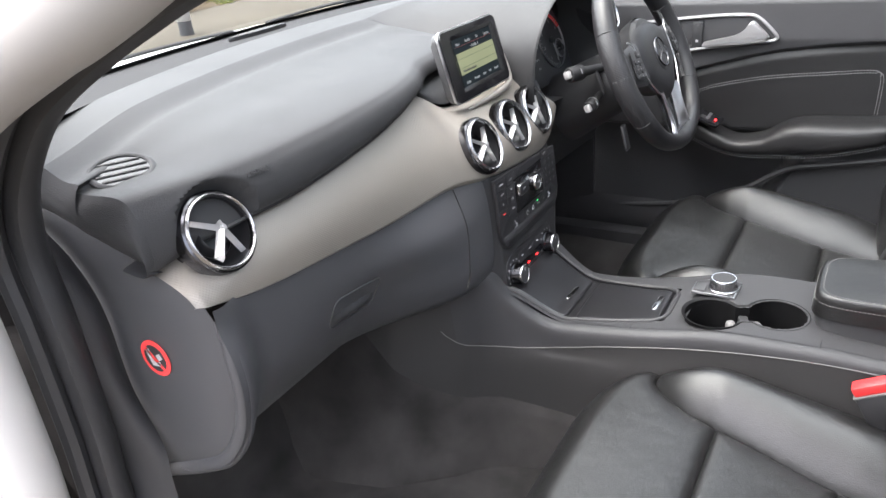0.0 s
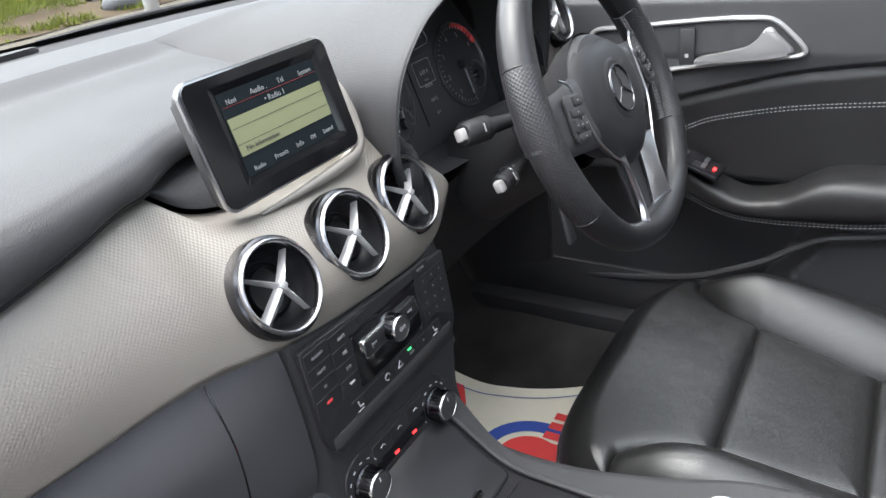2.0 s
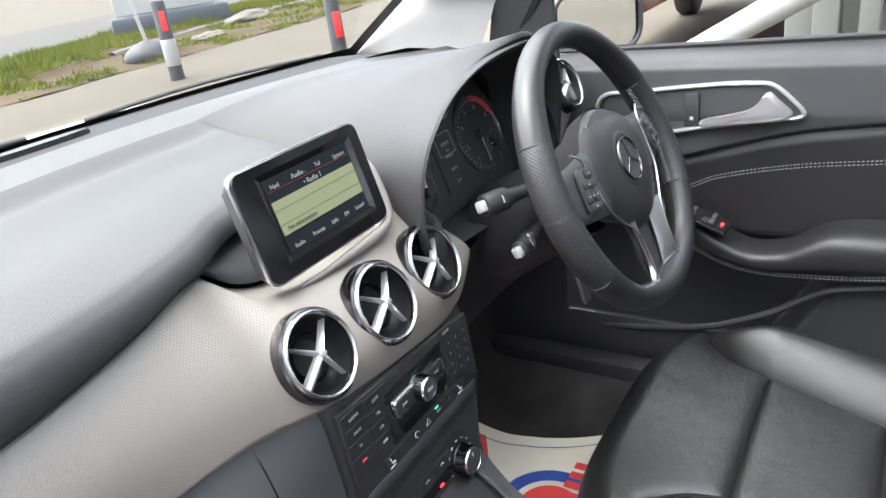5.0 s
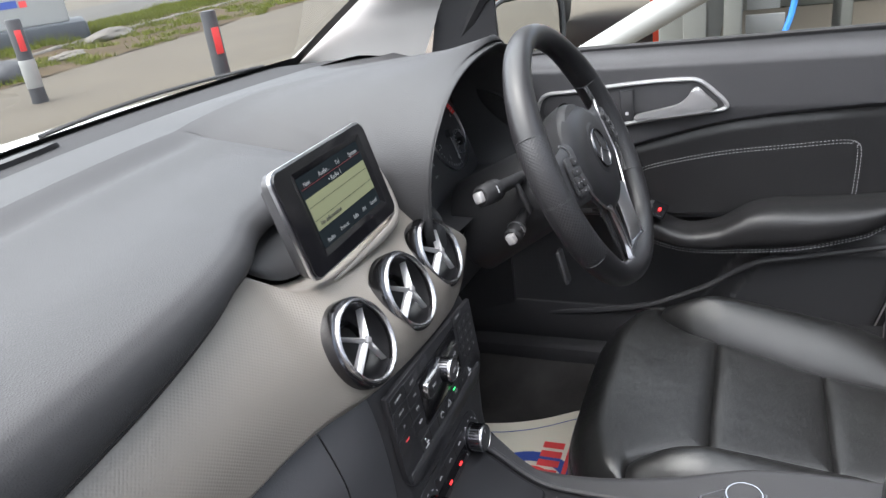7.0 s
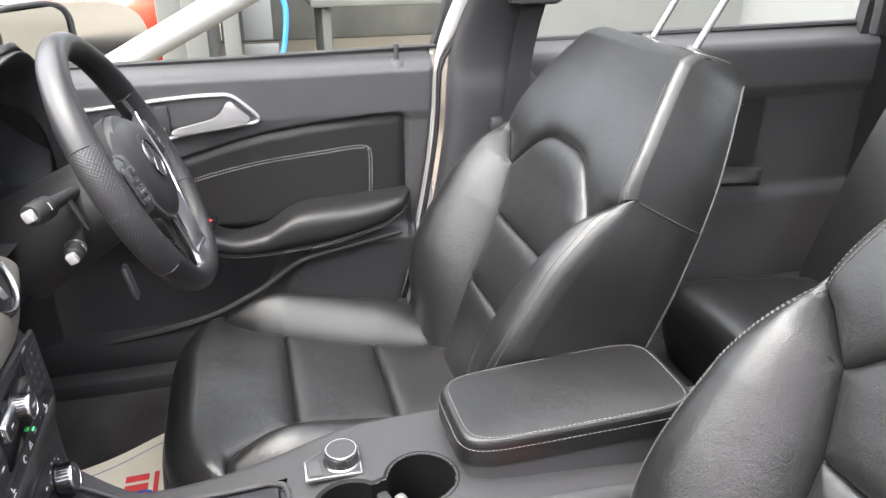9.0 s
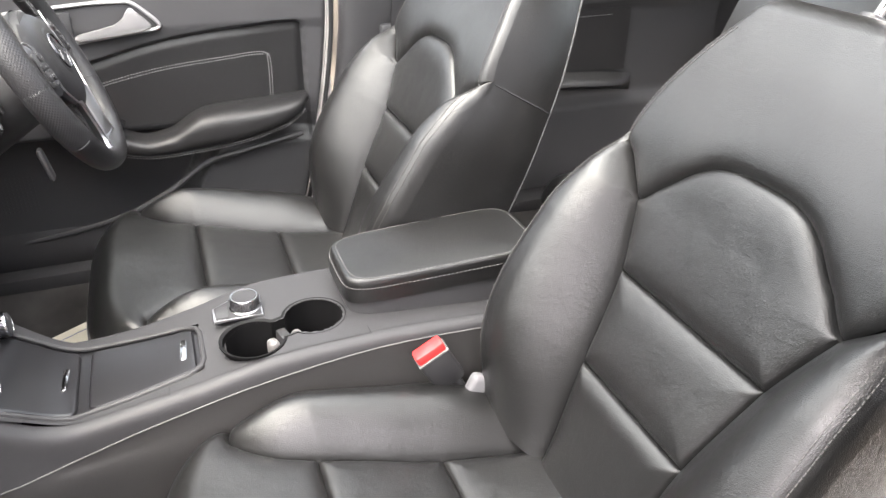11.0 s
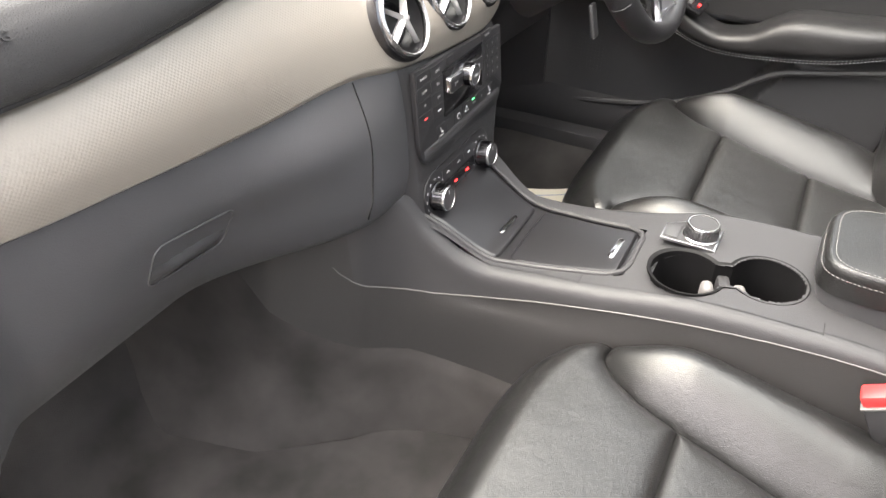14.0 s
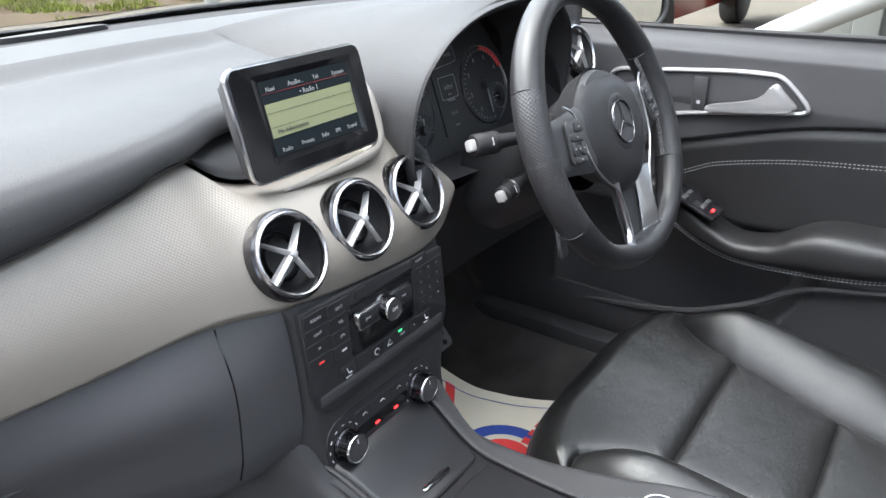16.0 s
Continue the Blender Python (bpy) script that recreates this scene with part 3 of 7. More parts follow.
OUT = [(0.86, 1.06), (0.76, 1.035), (0.70, 1.0), (0.65, 0.975), (0.625, 0.945), (0.612, 0.90), (0.612, 0.85), (0.63, 0.79), (0.67, 0.735), (0.73, 0.70), (0.82, 0.66), (0.92, 0.62), (1.0, 0.75), (1.0, 1.0)]
roll_y = table([(z, y - 0.016) for y, z in OUT[10:3:-1]])


def lower_at(u, v):
    x = -0.698 + 0.566 * u
    b = along(TRIM_LOW, x)
    pts = [(x, b.y + 0.012, b.z + 0.004), (x, b.y + 0.006, b.z - 0.006), (x, b.y + 0.004, b.z - 0.05), (x, 0.632, 0.835), (x, 0.652, 0.785), (x, 0.69, 0.735), (x, 0.76, 0.70), (x, 0.90, 0.69)]
    mid_pts = [(x, b.y + 0.012, b.z + 0.004), (x, b.y + 0.004, b.z - 0.006), (x, 0.574, 0.86), (x, 0.570, 0.80), (x, 0.573, 0.757), (x, 0.592, 0.726), (x, 0.68, 0.715), (x, 0.86, 0.71)]
    p = curve(pts, v).lerp(curve(mid_pts, v), smoothstep(-0.44, -0.18, x))
    end = smoothstep(0.13, 0.012, u) * smoothstep(0.66, 0.70, p.z)
    return (p.x, p.y + (roll_y(max(0.66, min(0.945, p.z))) - p.y) * end, p.z)


def mount_at(u, v):
    x = -0.165 + 0.325 * u
    a, b = along(TRIM_TOP, x) + Vector((0, 0.022, 0.006)), along(LIP, min(x, 0.12)) + Vector((max(0, x - 0.12), 0.016, 0.004))
    p = a.lerp(b, v)
    return (p.x, p.y - 0.012 * math.sin(math.pi * v), p.z)


# dark tube for the piping and for the shadow where pad meets trim
dpart("piping_shadow_line", tube([along(LIP, -0.66 + 0.012 * i) + Vector((0, -0.008, 0.0015)) for i in range(44)], 0.0026, 6), RUBBER, "dark piping that also draws the shadow line below the pad")
dpart("screen_mount", facing(surf(mount_at, 40, 10), (0, -1, 0.5)), PAD, "soft plastic recess behind the display")
dpart("glovebox_panel", facing(surf(lower_at, 70, 44), (0, -1, -0.3)), GLOVE, "dark plastic glovebox lid")


def stack_at(u, v):
    x = -0.136 + 0.326 * u
    b = along(TRIM_LOW, x)
    side = smoothstep(0.80, 1.0, u) * 0.05 + smoothstep(0.06, 0.0, u) * 0.016
    pts = [(x, b.y + 0.014, b.z + 0.006), (x, b.y + 0.002, b.z - 0.004), (x, 0.568, 0.86), (x, 0.563, 0.80), (x, 0.562, 0.74), (x, 0.558, 0.70), (x, 0.545, 0.655), (x, 0.54, 0.60)]
    p = curve(pts, v)
    pinch = x * (1 - (0.22 if x > 0 else 0.06) * smoothstep(0.35, 1.0, v))
    return (pinch, p.y + side, p.z)


dpart("centre_fascia", facing(surf(stack_at, 50, 40), (0, -1, 0)), HARD, "dark plastic centre stack")
dpart("fascia_side", surf(lambda u, v: tuple(Vector(stack_at(1.0, v)) + Vector((0.05 * math.sin(math.pi * u / 2), 0.30 * u * u + 0.02 * u, 0))), 6, 24), HARD)
dpart("glovebox_gap", tube([Vector(lower_at((-0.206 + 0.698 - 0.010 * i / 24) / 0.566, 0.12 + 0.5 * i / 24)) + Vector((0, 0.0004, 0)) for i in range(25)], 0.0012, 6), GLOSS)


end_line = spline([(-0.688, y, z) for y, z in OUT], 56, True)
mid = Vector((-0.692, 0.80, 0.87))
dpart("end_panel", facing(surf(lambda u, v: tuple(mid.lerp(end_line[round(u * 56) % 56], v) + Vector((-0.012 * (1 - v ** 6), 0, 0))), 56, 14, close_u=True), (-1, 0, 0)), GLOVE, "grained end panel of the dashboard")
edge_line = [p + Vector((0.004, -0.004, 0)) for p in spline([(-0.69, y, z) for y, z in OUT[4:11]], 30)]
dpart("end_rib", tube(edge_line, [0.012 * min(1, 0.35 + i / 8) for i in range(31)], 10), GLOVE, "rounded edge of the dashboard end")


def pad_end_at(u, v):
    """Rounded left end of the dashboard top."""
    p = Vector(top_at(0, u))
    low = 1.000 + 0.05 * smoothstep(0.66, 0.88, p.y)
    return (p.x - 0.016 * math.sin(math.pi * v) ** 0.8 + 0.010 * v, p.y + 0.004 * v, p.z + (low - p.z) * v)


dpart("pad_end", facing(surf(pad_end_at, 44, 14), (-1, 0, 0)), PAD)

# driver's side lower panels
dpart("knee_panel", facing(surf(lambda u, v: (0.19 + 0.52 * u, 0.60 + 0.03 * math.sin(math.pi * u) + 0.10 * v, 0.93 - 0.22 * v - 0.015 * math.sin(3 * u)), 16, 12), (0, -1, 0)), HARD, "dark plastic knee panel")
dpart("right_end_trim", facing(surf(lambda u, v: (0.595 + 0.115 * u, 0.64 - 0.012 * math.sin(math.pi * v) + 0.02 * u, 1.02 - 0.085 * v + 0.03 * u), 10, 8, uv=lambda c: (c.x, c.z * 1.12)), (0, -1, 0)), TRIM, "silver-grey dotted trim")

# filler block added to keep light from falling through beside the door
dpart("end_filler", rbox(0.10, 0.46, 0.30, 0.02, (0.752, 0.93, 0.935)), DARK, "dark filler block stopping light at the dashboard end")

# instrument hood: inner funnel and dials
def funnel_at(u, v):
    p = arch(u, -0.004)
    q = Vector((ARCH_X + (p.x - ARCH_X) * (1 - 0.10 * v), p.y + 0.115 * v, ARCH_Z + (p.z - ARCH_Z) * (1 - 0.12 * v) - 0.012 * v))
    return q


cluster = thing("instrument_cluster", panel_pose(0.345, 0.70, 1.035, 18), "black instrument cluster with two round dials and a small centre display", "instrument cluster")
CI = panel_pose(0.345, 0.70, 1.035, 18).inverted()
part("hood_lining", moved(surf(funnel_at, 60, 8), CI), DARK, cluster)
part("hood_floor", moved(surf(lambda u, v: (0.155 + 0.355 * u, 0.60 + 0.11 * v, 0.952 - 0.012 * math.sin(math.pi * u) - 0.003 * v), 16, 6), CI), DARK, cluster)
face = [(-0.185, -0.095), (0.155, -0.095), (0.155, 0.02), (0.12, 0.085), (0.02, 0.112), (-0.12, 0.085), (-0.185, 0.02)]
part("face", plate(face, 0.004), DARK, cluster)


def dial(x, y, r, low, high, numbers, needle, red_zone=None):
    d = part("dial", moved(lathe([(r * 0.985, 0.0), (r * 0.99, 0.003), (r, 0.004), (r * 1.01, 0.003), (r * 1.015, 0.0)], 40), pose(x, y, 0.004)), SATIN, cluster, "round dial with a thin silver rim")
    ticks = bmesh.new()
    n = (len(numbers) - 1) * 5
    for i in range(n + 1):
        a = radians(low + (high - low) * i / n)
        big = i % 5 == 0
        ticks = join(ticks, moved(rbox(0.006 if big else 0.004, 0.0009, 0.0006, 0), pose(x, y, 0.0075, 0, 0, math.degrees(a)) @ pose(r * 0.88, 0, 0)))
    part("scale", ticks, MARK, d, smooth=False)
    for i, s in enumerate(numbers):
        a = radians(low + (high - low) * i / (len(numbers) - 1))
        words("numeral", s, r * 0.16, MARK, d, pose(x + r * 0.70 * math.cos(a), y + r * 0.70 * math.sin(a), 0.0065))
    part("needle", moved(rbox(r * 0.8, 0.002, 0.0015, 0.0005, (r * 0.36, 0, 0)), pose(x, y, 0.009, 0, 0, needle)), MARK, d, "thin pale needle")
    if red_zone:
        arc = [radians(red_zone[0] + (red_zone[1] - red_zone[0]) * i / 20) for i in range(21)]
        part("red_zone", moved(tube([(r * 0.93 * math.cos(a), r * 0.93 * math.sin(a), 0.0) for a in arc], 0.0032, 6, flat=0.3), pose(x, y, 0.0065)), RED_PRINT, d, "red band at the end of the scale")
    part("hub", moved(lathe([(0, 0.008), (0.007, 0.008), (0.008, 0.0), ], 16), pose(x, y, 0.005)), DARK, d)
    return d


dial(-0.122, -0.012, 0.062, 260, 20, ["0", "20", "40", "60", "80", "100", "120", "140", "160"], 258)
dial(0.084, -0.012, 0.062, 275, 30, ["0", "1", "2", "3", "4", "5", "6"], 272, (82, 22))
dial(-0.096, -0.046, 0.022, 200, -20, ["0", "½", "1"], 80)
dial(0.117, -0.036, 0.021, 200, -20, ["C", "", "H"], 178)
disp = part("centre_display", plate(rrect(0.075, 0.11, 0.004), 0.002, z0=0.004), DARK, cluster, "small dark display")
disp.location = (-0.013, -0.022, 0)
disp.scale = (0.85, 0.85, 1)
for s, yy, sz in (("649.4", 0.028, 0.011), ("miles", 0.016, 0.006), ("44636", 0.006, 0.009), ("20.5°C", -0.018, 0.007), ("ECO", -0.04, 0.006)):
    words("reading", s, sz, MARK, disp, pose(0, yy, 0.0068))
part("display_frame", ring_plate(rrect(0.05, 0.04, 0.004, cy=0.028), rrect(0.048, 0.038, 0.004, cy=0.028), 0.0005, 0.0065), MARK, disp)
words("clock_reading", "14:32", 0.008, MARK, cluster, pose(0.006, 0.048, 0.005))
part("clock_frame", tube([(-0.040, 0.032, 0.0046), (0.022, 0.036, 0.0046), (0.027, 0.041, 0.0046), (0.024, 0.060, 0.0046)], 0.0006, 5), MARK, cluster)

RINGM = material("satin_chrome", (0.36, 0.36, 0.37), 0.27, metal=1.0)


# ---- air vents ----
def air_vent(m, swivel=0):
    v = thing("air_vent", m, "round chrome-ringed air vent with a polished four-armed cross", "air vent", "dashboard air vents")
    r = 0.0485
    part("ring", lathe([(r * 0.835, 0.000), (r * 0.84, 0.0050), (r * 0.86, 0.0078), (r * 0.89, 0.0088), (r * 0.92, 0.0080), (r * 0.945, 0.0058), (r * 0.95, 0.003), (r * 0.94, 0.000), (r * 0.85, -0.001)], 64, closed=True), RINGM, v, "satin chrome ring")
    part("ring_base", lathe([(r * 0.95, 0.004), (r * 1.0, 0.0025), (r * 1.02, -0.002), (r * 1.02, -0.016), (r * 0.9, -0.018)], 56), DCHROME, v, "dark chrome ring base")
    inner = pose(0, 0, -0.003, 0, 0, 0) @ pose(0, 0, 0, -swivel * 0.6, swivel, 0)
    part("barrel", lathe([(r * 0.855, 0.003), (r * 0.82, -0.004), (r * 0.76, -0.014), (r * 0.60, -0.021), (r * 0.56, -0.018), (r * 0.52, -0.022), (r * 0.3, -0.026), (0, -0.027)], 48), BARREL, v, "glossy black vent barrel")
    part("inner_ring", moved(lathe([(r * 0.44, -0.012), (r * 0.46, -0.009), (r * 0.48, -0.012), (r * 0.46, -0.020)], 40, closed=True), inner), BARREL, v)
    arms = bmesh.new()
    for ang, w0, w1, h in ((92, 0.0050, 0.0022, 0.006), (272, 0.0044, 0.0060, 0.007), (-6, 0.0034, 0.0017, 0.005), (192, 0.0034, 0.0017, 0.005)):
        b = bmesh.new()
        ring = []
        for k in range(7):
            f = k / 6
            d, w, top = f * r * 0.82, w0 + (w1 - w0) * f, 0.010 - 0.011 * f
            ring.append([b.verts.new((d, s * w, z)) for s, z in ((-1, top - h), (-0.7, top - 0.001), (0, top + 0.002), (0.7, top - 0.001), (1, top - h))])
        for p, q in zip(ring, ring[1:]):
            for j in range(4):
                b.faces.new((p[j], q[j], q[j + 1], p[j + 1]))
            b.faces.new((p[4], q[4], q[0], p[0]))
        b.faces.new(ring[-1])
        bmesh.ops.recalc_face_normals(b, faces=b.faces[:])
        arms = join(arms, moved(b, pose(0, 0, 0, 0, 0, ang - 52)))
    part("cross", moved(arms, inner), CROSS, v, "polished metal cross arms")
    part("boss", moved(rbox(0.0085, 0.0085, 0.005, 0.002), inner @ pose(0, 0, 0.0098, 0, 0, -52)), CROSS, v)
    return v


BARREL = material("vent_black", (0.012, 0.012, 0.013), 0.3, spec=0.4)
DCHROME = material("dark_chrome", (0.10, 0.10, 0.107), 0.2, metal=1.0)
for i, q in enumerate(VENTS):
    air_vent(panel_pose(*q, 24) @ pose(0, 0, -0.005 if i < 3 else -0.002), 28 if i == 3 else 0)

words("embossed_word", "AIRBAG", 0.0105, HARD, dash, D0 @ pose(-0.5609, 0.6413, 1.0733, 59, 0, -4), "embossed lettering", 0.0006)

# ---- display screen ----
SCR = panel_pose(-0.0014, 0.6526, 1.0816, 14.1)
display = thing("display_screen", SCR, "upright navigation display with a silver-edged gloss black frame, switched on", "display screen")
part("rim", plate(rrect(0.201, 0.1225, 0.013), 0.004, 0.0012, -0.001), SATIN, display, "thin silver rim")
part("bezel", ring_plate(rrect(0.196, 0.1175, 0.011), rrect(0.152, 0.094, 0.003, cx=0.006, cy=0.002), 0.004, 0.002), GLOSS, display, "gloss black surround")
outer, inner = rrect(0.152, 0.094, 0.003, cx=0.006, cy=0.002), rrect(0.134, 0.078, 0.002, cx=0.006, cy=0.002)
slope_bm = bmesh.new()
lo, hi = [slope_bm.verts.new((x, y, 0.0028)) for x, y in inner], [slope_bm.verts.new((x, y, 0.006)) for x, y in outer]
for i in range(len(lo)):
    slope_bm.faces.new((lo[i], lo[(i + 1) % len(lo)], hi[(i + 1) % len(lo)], hi[i]))
part("bezel_slope", facing(slope_bm, (0, 0, 1)), GLOSS, display, "sloping inner edge of the surround")
part("casing", moved(plate(rrect(0.195, 0.117, 0.013), 0.014, 0.005), pose(0, 0, -0.001, 180, 0, 0)), DARK, display, "dark plastic rear casing")
SCREEN_DARK = material("lit_screen_dark", (0.014, 0.018, 0.020), 0.3, spec=0.0, emit=0.02)
SCREEN_PALE = material("lit_screen_pale", (0.16, 0.17, 0.10), 0.3, spec=0.0, emit=0.07)
SCREEN_TEXT = material("lit_screen_text", (0.19, 0.20, 0.20), 0.3, emit=0.06)
SCREEN_RED = material("dim_red_line", (0.20, 0.02, 0.02), 0.4)
scr = part("screen", plate(rrect(0.136, 0.080, 0.001), 0.002, z0=0.0005), SCREEN_DARK, display, "lit screen")
scr.location = (0.006, 0.002, 0.0014)
part("list_area", plate(rrect(0.133, 0.036, 0.0008, cy=-0.002), 0.0005, z0=0.0026), SCREEN_PALE, scr, "pale yellow list area")
for yy in (0.006, -0.009):
    part("list_line", rbox(0.132, 0.0004, 0.0002, 0, (0, yy, 0.0033)), SCREEN_DARK, scr)
part("top_line", rbox(0.132, 0.0005, 0.0002, 0, (0, 0.0265, 0.0028)), SCREEN_RED, scr)
for s, x, y, sz, mt in (("Navi", -0.054, 0.0305, 0.007, SCREEN_TEXT), ("Audio .", -0.017, 0.0315, 0.0078, SCREEN_TEXT), ("Tel", 0.014, 0.0315, 0.007, SCREEN_TEXT), ("System", 0.050, 0.0305, 0.007, SCREEN_TEXT),
                        ("• Radio 1", 0.0, 0.0205, 0.0078, SCREEN_TEXT), ("No information", -0.036, -0.0145, 0.0072, DARK), ("Radio", -0.052, -0.0345, 0.0065, SCREEN_TEXT),
                        ("Presets", -0.021, -0.0335, 0.0065, SCREEN_TEXT), ("Info", 0.007, -0.033, 0.0072, SCREEN_TEXT), ("FM", 0.028, -0.033, 0.0065, SCREEN_TEXT), ("Sound", 0.052, -0.033, 0.0065, SCREEN_TEXT)):
    words("caption", s, sz, mt, scr, pose(x, y, 0.0036))

BD = SCR @ Matrix.Translation((0, 0, -0.010))
bead = [D0 @ (BD @ Vector(p)) for p in spline([(0.121, 0.020, -0.012), (0.120, -0.010, -0.004), (0.114, -0.042, 0.004), (0.100, -0.064, 0.010), (0.070, -0.072, 0.012), (0.0, -0.075, 0.010), (-0.06, -0.076, 0.006)], 40)]
part("display_bead", tube(bead, [0.0075 * min(1, 0.3 + i / 8, 0.2 + (40 - i) / 14) for i in range(41)], 10, flat=0.8), SATINTRIM, dash, "rounded silver bead round the display foot")

# ---- radio and climate panel ----
RP = panel_pose(0.0, 0.5655, 0.842, 3)
radio = thing("radio_unit", RP, "black car radio with small buttons and a chrome volume knob", "car radio")
body = [(-0.128, 0.064), (0.0, 0.0555), (0.124, 0.046)]
body += [(0.126 - 0.030 + 0.030 * math.cos(radians(-90 * i / 8)), -0.040 + 0.030 * math.sin(radians(-90 * i / 8))) for i in range(9)]
body += [(-0.124 + 0.034 - 0.034 * math.sin(radians(90 * i / 8)), -0.036 - 0.036 * math.cos(radians(90 * i / 8))) for i in range(9)]
part("faceplate", plate(body, 0.006, 0.002), PIANO, radio, "matt black faceplate")
part("disc_slot", rbox(0.12, 0.004, 0.001, 0.0003, (0.0, 0.040, 0.0065)), GLOSS, radio)
part("upper_panel", plate(rrect(0.115, 0.060, 0.003, cx=0.0, cy=0.008), 0.0012, 0.0004, 0.006), GLOSS, radio)


DIMMARK = material("grey_print", (0.30, 0.30, 0.305), 0.5)


def button(x, y, w, h, text="", size=0.006, mat=PIANO, mark=DIMMARK, parent=None, z=0.006):
    b = part("button", plate(rrect(w, h, 0.0012, 2), 0.003, 0.0004, 0, 1), mat, parent or radio, m=pose(x, y, z - 0.0022))
    if text:
        words("caption", text, size, mark, b, pose(0, 0, 0.0031))
    return b


for i, row in enumerate((("RADIO", "DISC"), ("NAVI", "TEL"), ("M", "SYS"), ("", ""))):
    for j, s in enumerate(row):
        b = button(-0.106 + 0.036 * j, 0.050 - 0.0178 * i - 0.0025 * j, 0.0350, 0.0172, s, 0.0052)
        if i == 3:
            part("icon", rbox(0.008, 0.0025, 0.0006, 0.0002, (0, 0, 0.0033)), (RED_PRINT, MARK)[j], b)
for i in range(4):
    for j in range(3):
        button(0.076 + 0.017 * j, 0.030 - 0.0142 * i, 0.0167, 0.0139, ("123", "456", "789", "*0#")[i][j], 0.0042)
button(0.075, 0.047, 0.03, 0.011, "CLEAR", 0.0048)
button(-0.034, 0.050, 0.02, 0.010, "", 0.005)
vol = part("volume_bar", plate(rrect(0.098, 0.021, 0.003), 0.007, 0.0015, 0.006), CHROME, radio, "chrome-edged rocker bar")
vol.location = (0.0, 0.018, 0)
part("bar_face", plate(rrect(0.0945, 0.0175, 0.002), 0.001, 0.0003, 0.0125), PIANO, vol)
words("caption", "|<<", 0.006, MARK, vol, pose(-0.033, 0, 0.0137))
words("caption", ">>|", 0.006, MARK, vol, pose(0.033, 0, 0.0137))


def knob(parent, x, y, r, h, z=0.006, name="knob", ribs=28, text="", bright=False):
    k = part(name, lathe([(r * 1.12, 0), (r * 1.12, 0.002), (r * 1.02, 0.003), (r, 0.004), (r * 0.98, h - 0.002), (r * 0.96, h - 0.001)], 48), RINGM if bright else DCHROME, parent, "knurled bright chrome knob" if bright else "knurled dark chrome knob", m=pose(x, y, z))
    part("rim", lathe([(r * 0.99, h - 0.003), (r * 0.985, h - 0.001), (r * 0.94, h), (r * 0.88, h), (r * 0.86, h - 0.0012)], 48), CHROME, k, "chrome rim")
    part("cap", lathe([(r * 0.87, h - 0.001), (r * 0.84, h - 0.0004), (0, h - 0.0002)], 32), HARD if bright else DARK, k, "satin grey knob face" if bright else "black knob face")
    kn = bmesh.new()
    for i in range(ribs):
        kn = join(kn, moved(rbox(0.0012, 0.0011, h * 0.7, 0), pose(0, 0, 0, 0, 0, 360 * i / ribs) @ pose(r * 1.0, 0, h * 0.45)))
    part("knurling", kn, RINGM if bright else DCHROME, k)
    if text:
        words("caption", text, r * 0.45, MARK, k, pose(0, 0, h + 0.0005))
    else:
        part("pointer", rbox(0.0012, r * 0.3, 0.0005, 0, (0, r * 0.55, h + 0.0007)), MARK, k)
    return k


knob(radio, 0.0, 0.018, 0.0145, 0.020, name="volume_knob", text="ON")
for i in range(7):
    b = button(-0.067 + 0.0246 * i, -0.036, 0.0242, 0.018, ("", "", "", "", "ECO", "P", "")[i], 0.0045)
    if i in (0, 6):
        part("seat_icon", join(tube([(-0.003, 0.005, 0.0034), (-0.001, -0.002, 0.0034), (0.004, -0.002, 0.0034)], 0.0009, 5), tube([(-0.006, -0.006, 0.0034), (0.004, -0.006, 0.0034)], 0.0006, 5)), MARK, b)
    if i == 3:
        part("warning_triangle", tube([(-0.0045, -0.003, 0.0034), (0.0045, -0.003, 0.0034), (0, 0.0048, 0.0034)], 0.0006, 5, True), MARK, b)
    if i == 2:
        part("icon", tube([(0.004 * math.cos(a / 2), 0.004 * math.sin(a / 2), 0.0034) for a in range(11)], 0.0006, 5), MARK, b)
    if i == 4:
        part("indicator", rbox(0.006, 0.0016, 0.0008, 0, (-0.004, 0.0065, 0.0033)), GREEN_LED, b, "lit green indicator")
part("lower_strip", plate(rrect(0.23, 0.014, 0.003, cy=-0.052), 0.0008, 0.0003, 0.006), DARK, radio)

CP = panel_pose(-0.012, 0.562, 0.712, 6)
climate = thing("climate_panel", CP, "black climate control panel with two chrome temperature knobs and red lights", "climate control")
part("faceplate", plate(rrect(0.20, 0.075, 0.03), 0.005, 0.002), PIANO, climate, "matt black faceplate")
for sx in (-1, 1):
    k = knob(climate, 0.0705 * sx, 0, 0.018, 0.021, 0.005, "temperature_knob")
    dots = bmesh.new()
    for i in range(11):
        a = radians(-50 + 28 * i)
        dots = join(dots, moved(rbox(0.004, 0.0012, 0.0006, 0), pose(0.026 * math.cos(a), 0.026 * math.sin(a), 0.0006, 0, 0, math.degrees(a) + 90)))
    part("scale_marks", dots, MARK, k)
for j, yy in ((0, 0.019), (1, -0.019)):
    for i in range(3):
        b = button(-0.033 + 0.033 * i, yy, 0.032, 0.018, "", 0.005, PIANO, parent=climate, z=0.005)
        part("icon", tube([(-0.004, 0.0, 0.0034), (0.001, 0.002, 0.0034), (0.004, -0.001, 0.0034)], 0.0006, 5), MARK, b)
part("small_display", plate(rrect(0.095, 0.014, 0.002), 0.001, 0, 0.005), GLOSS, climate)
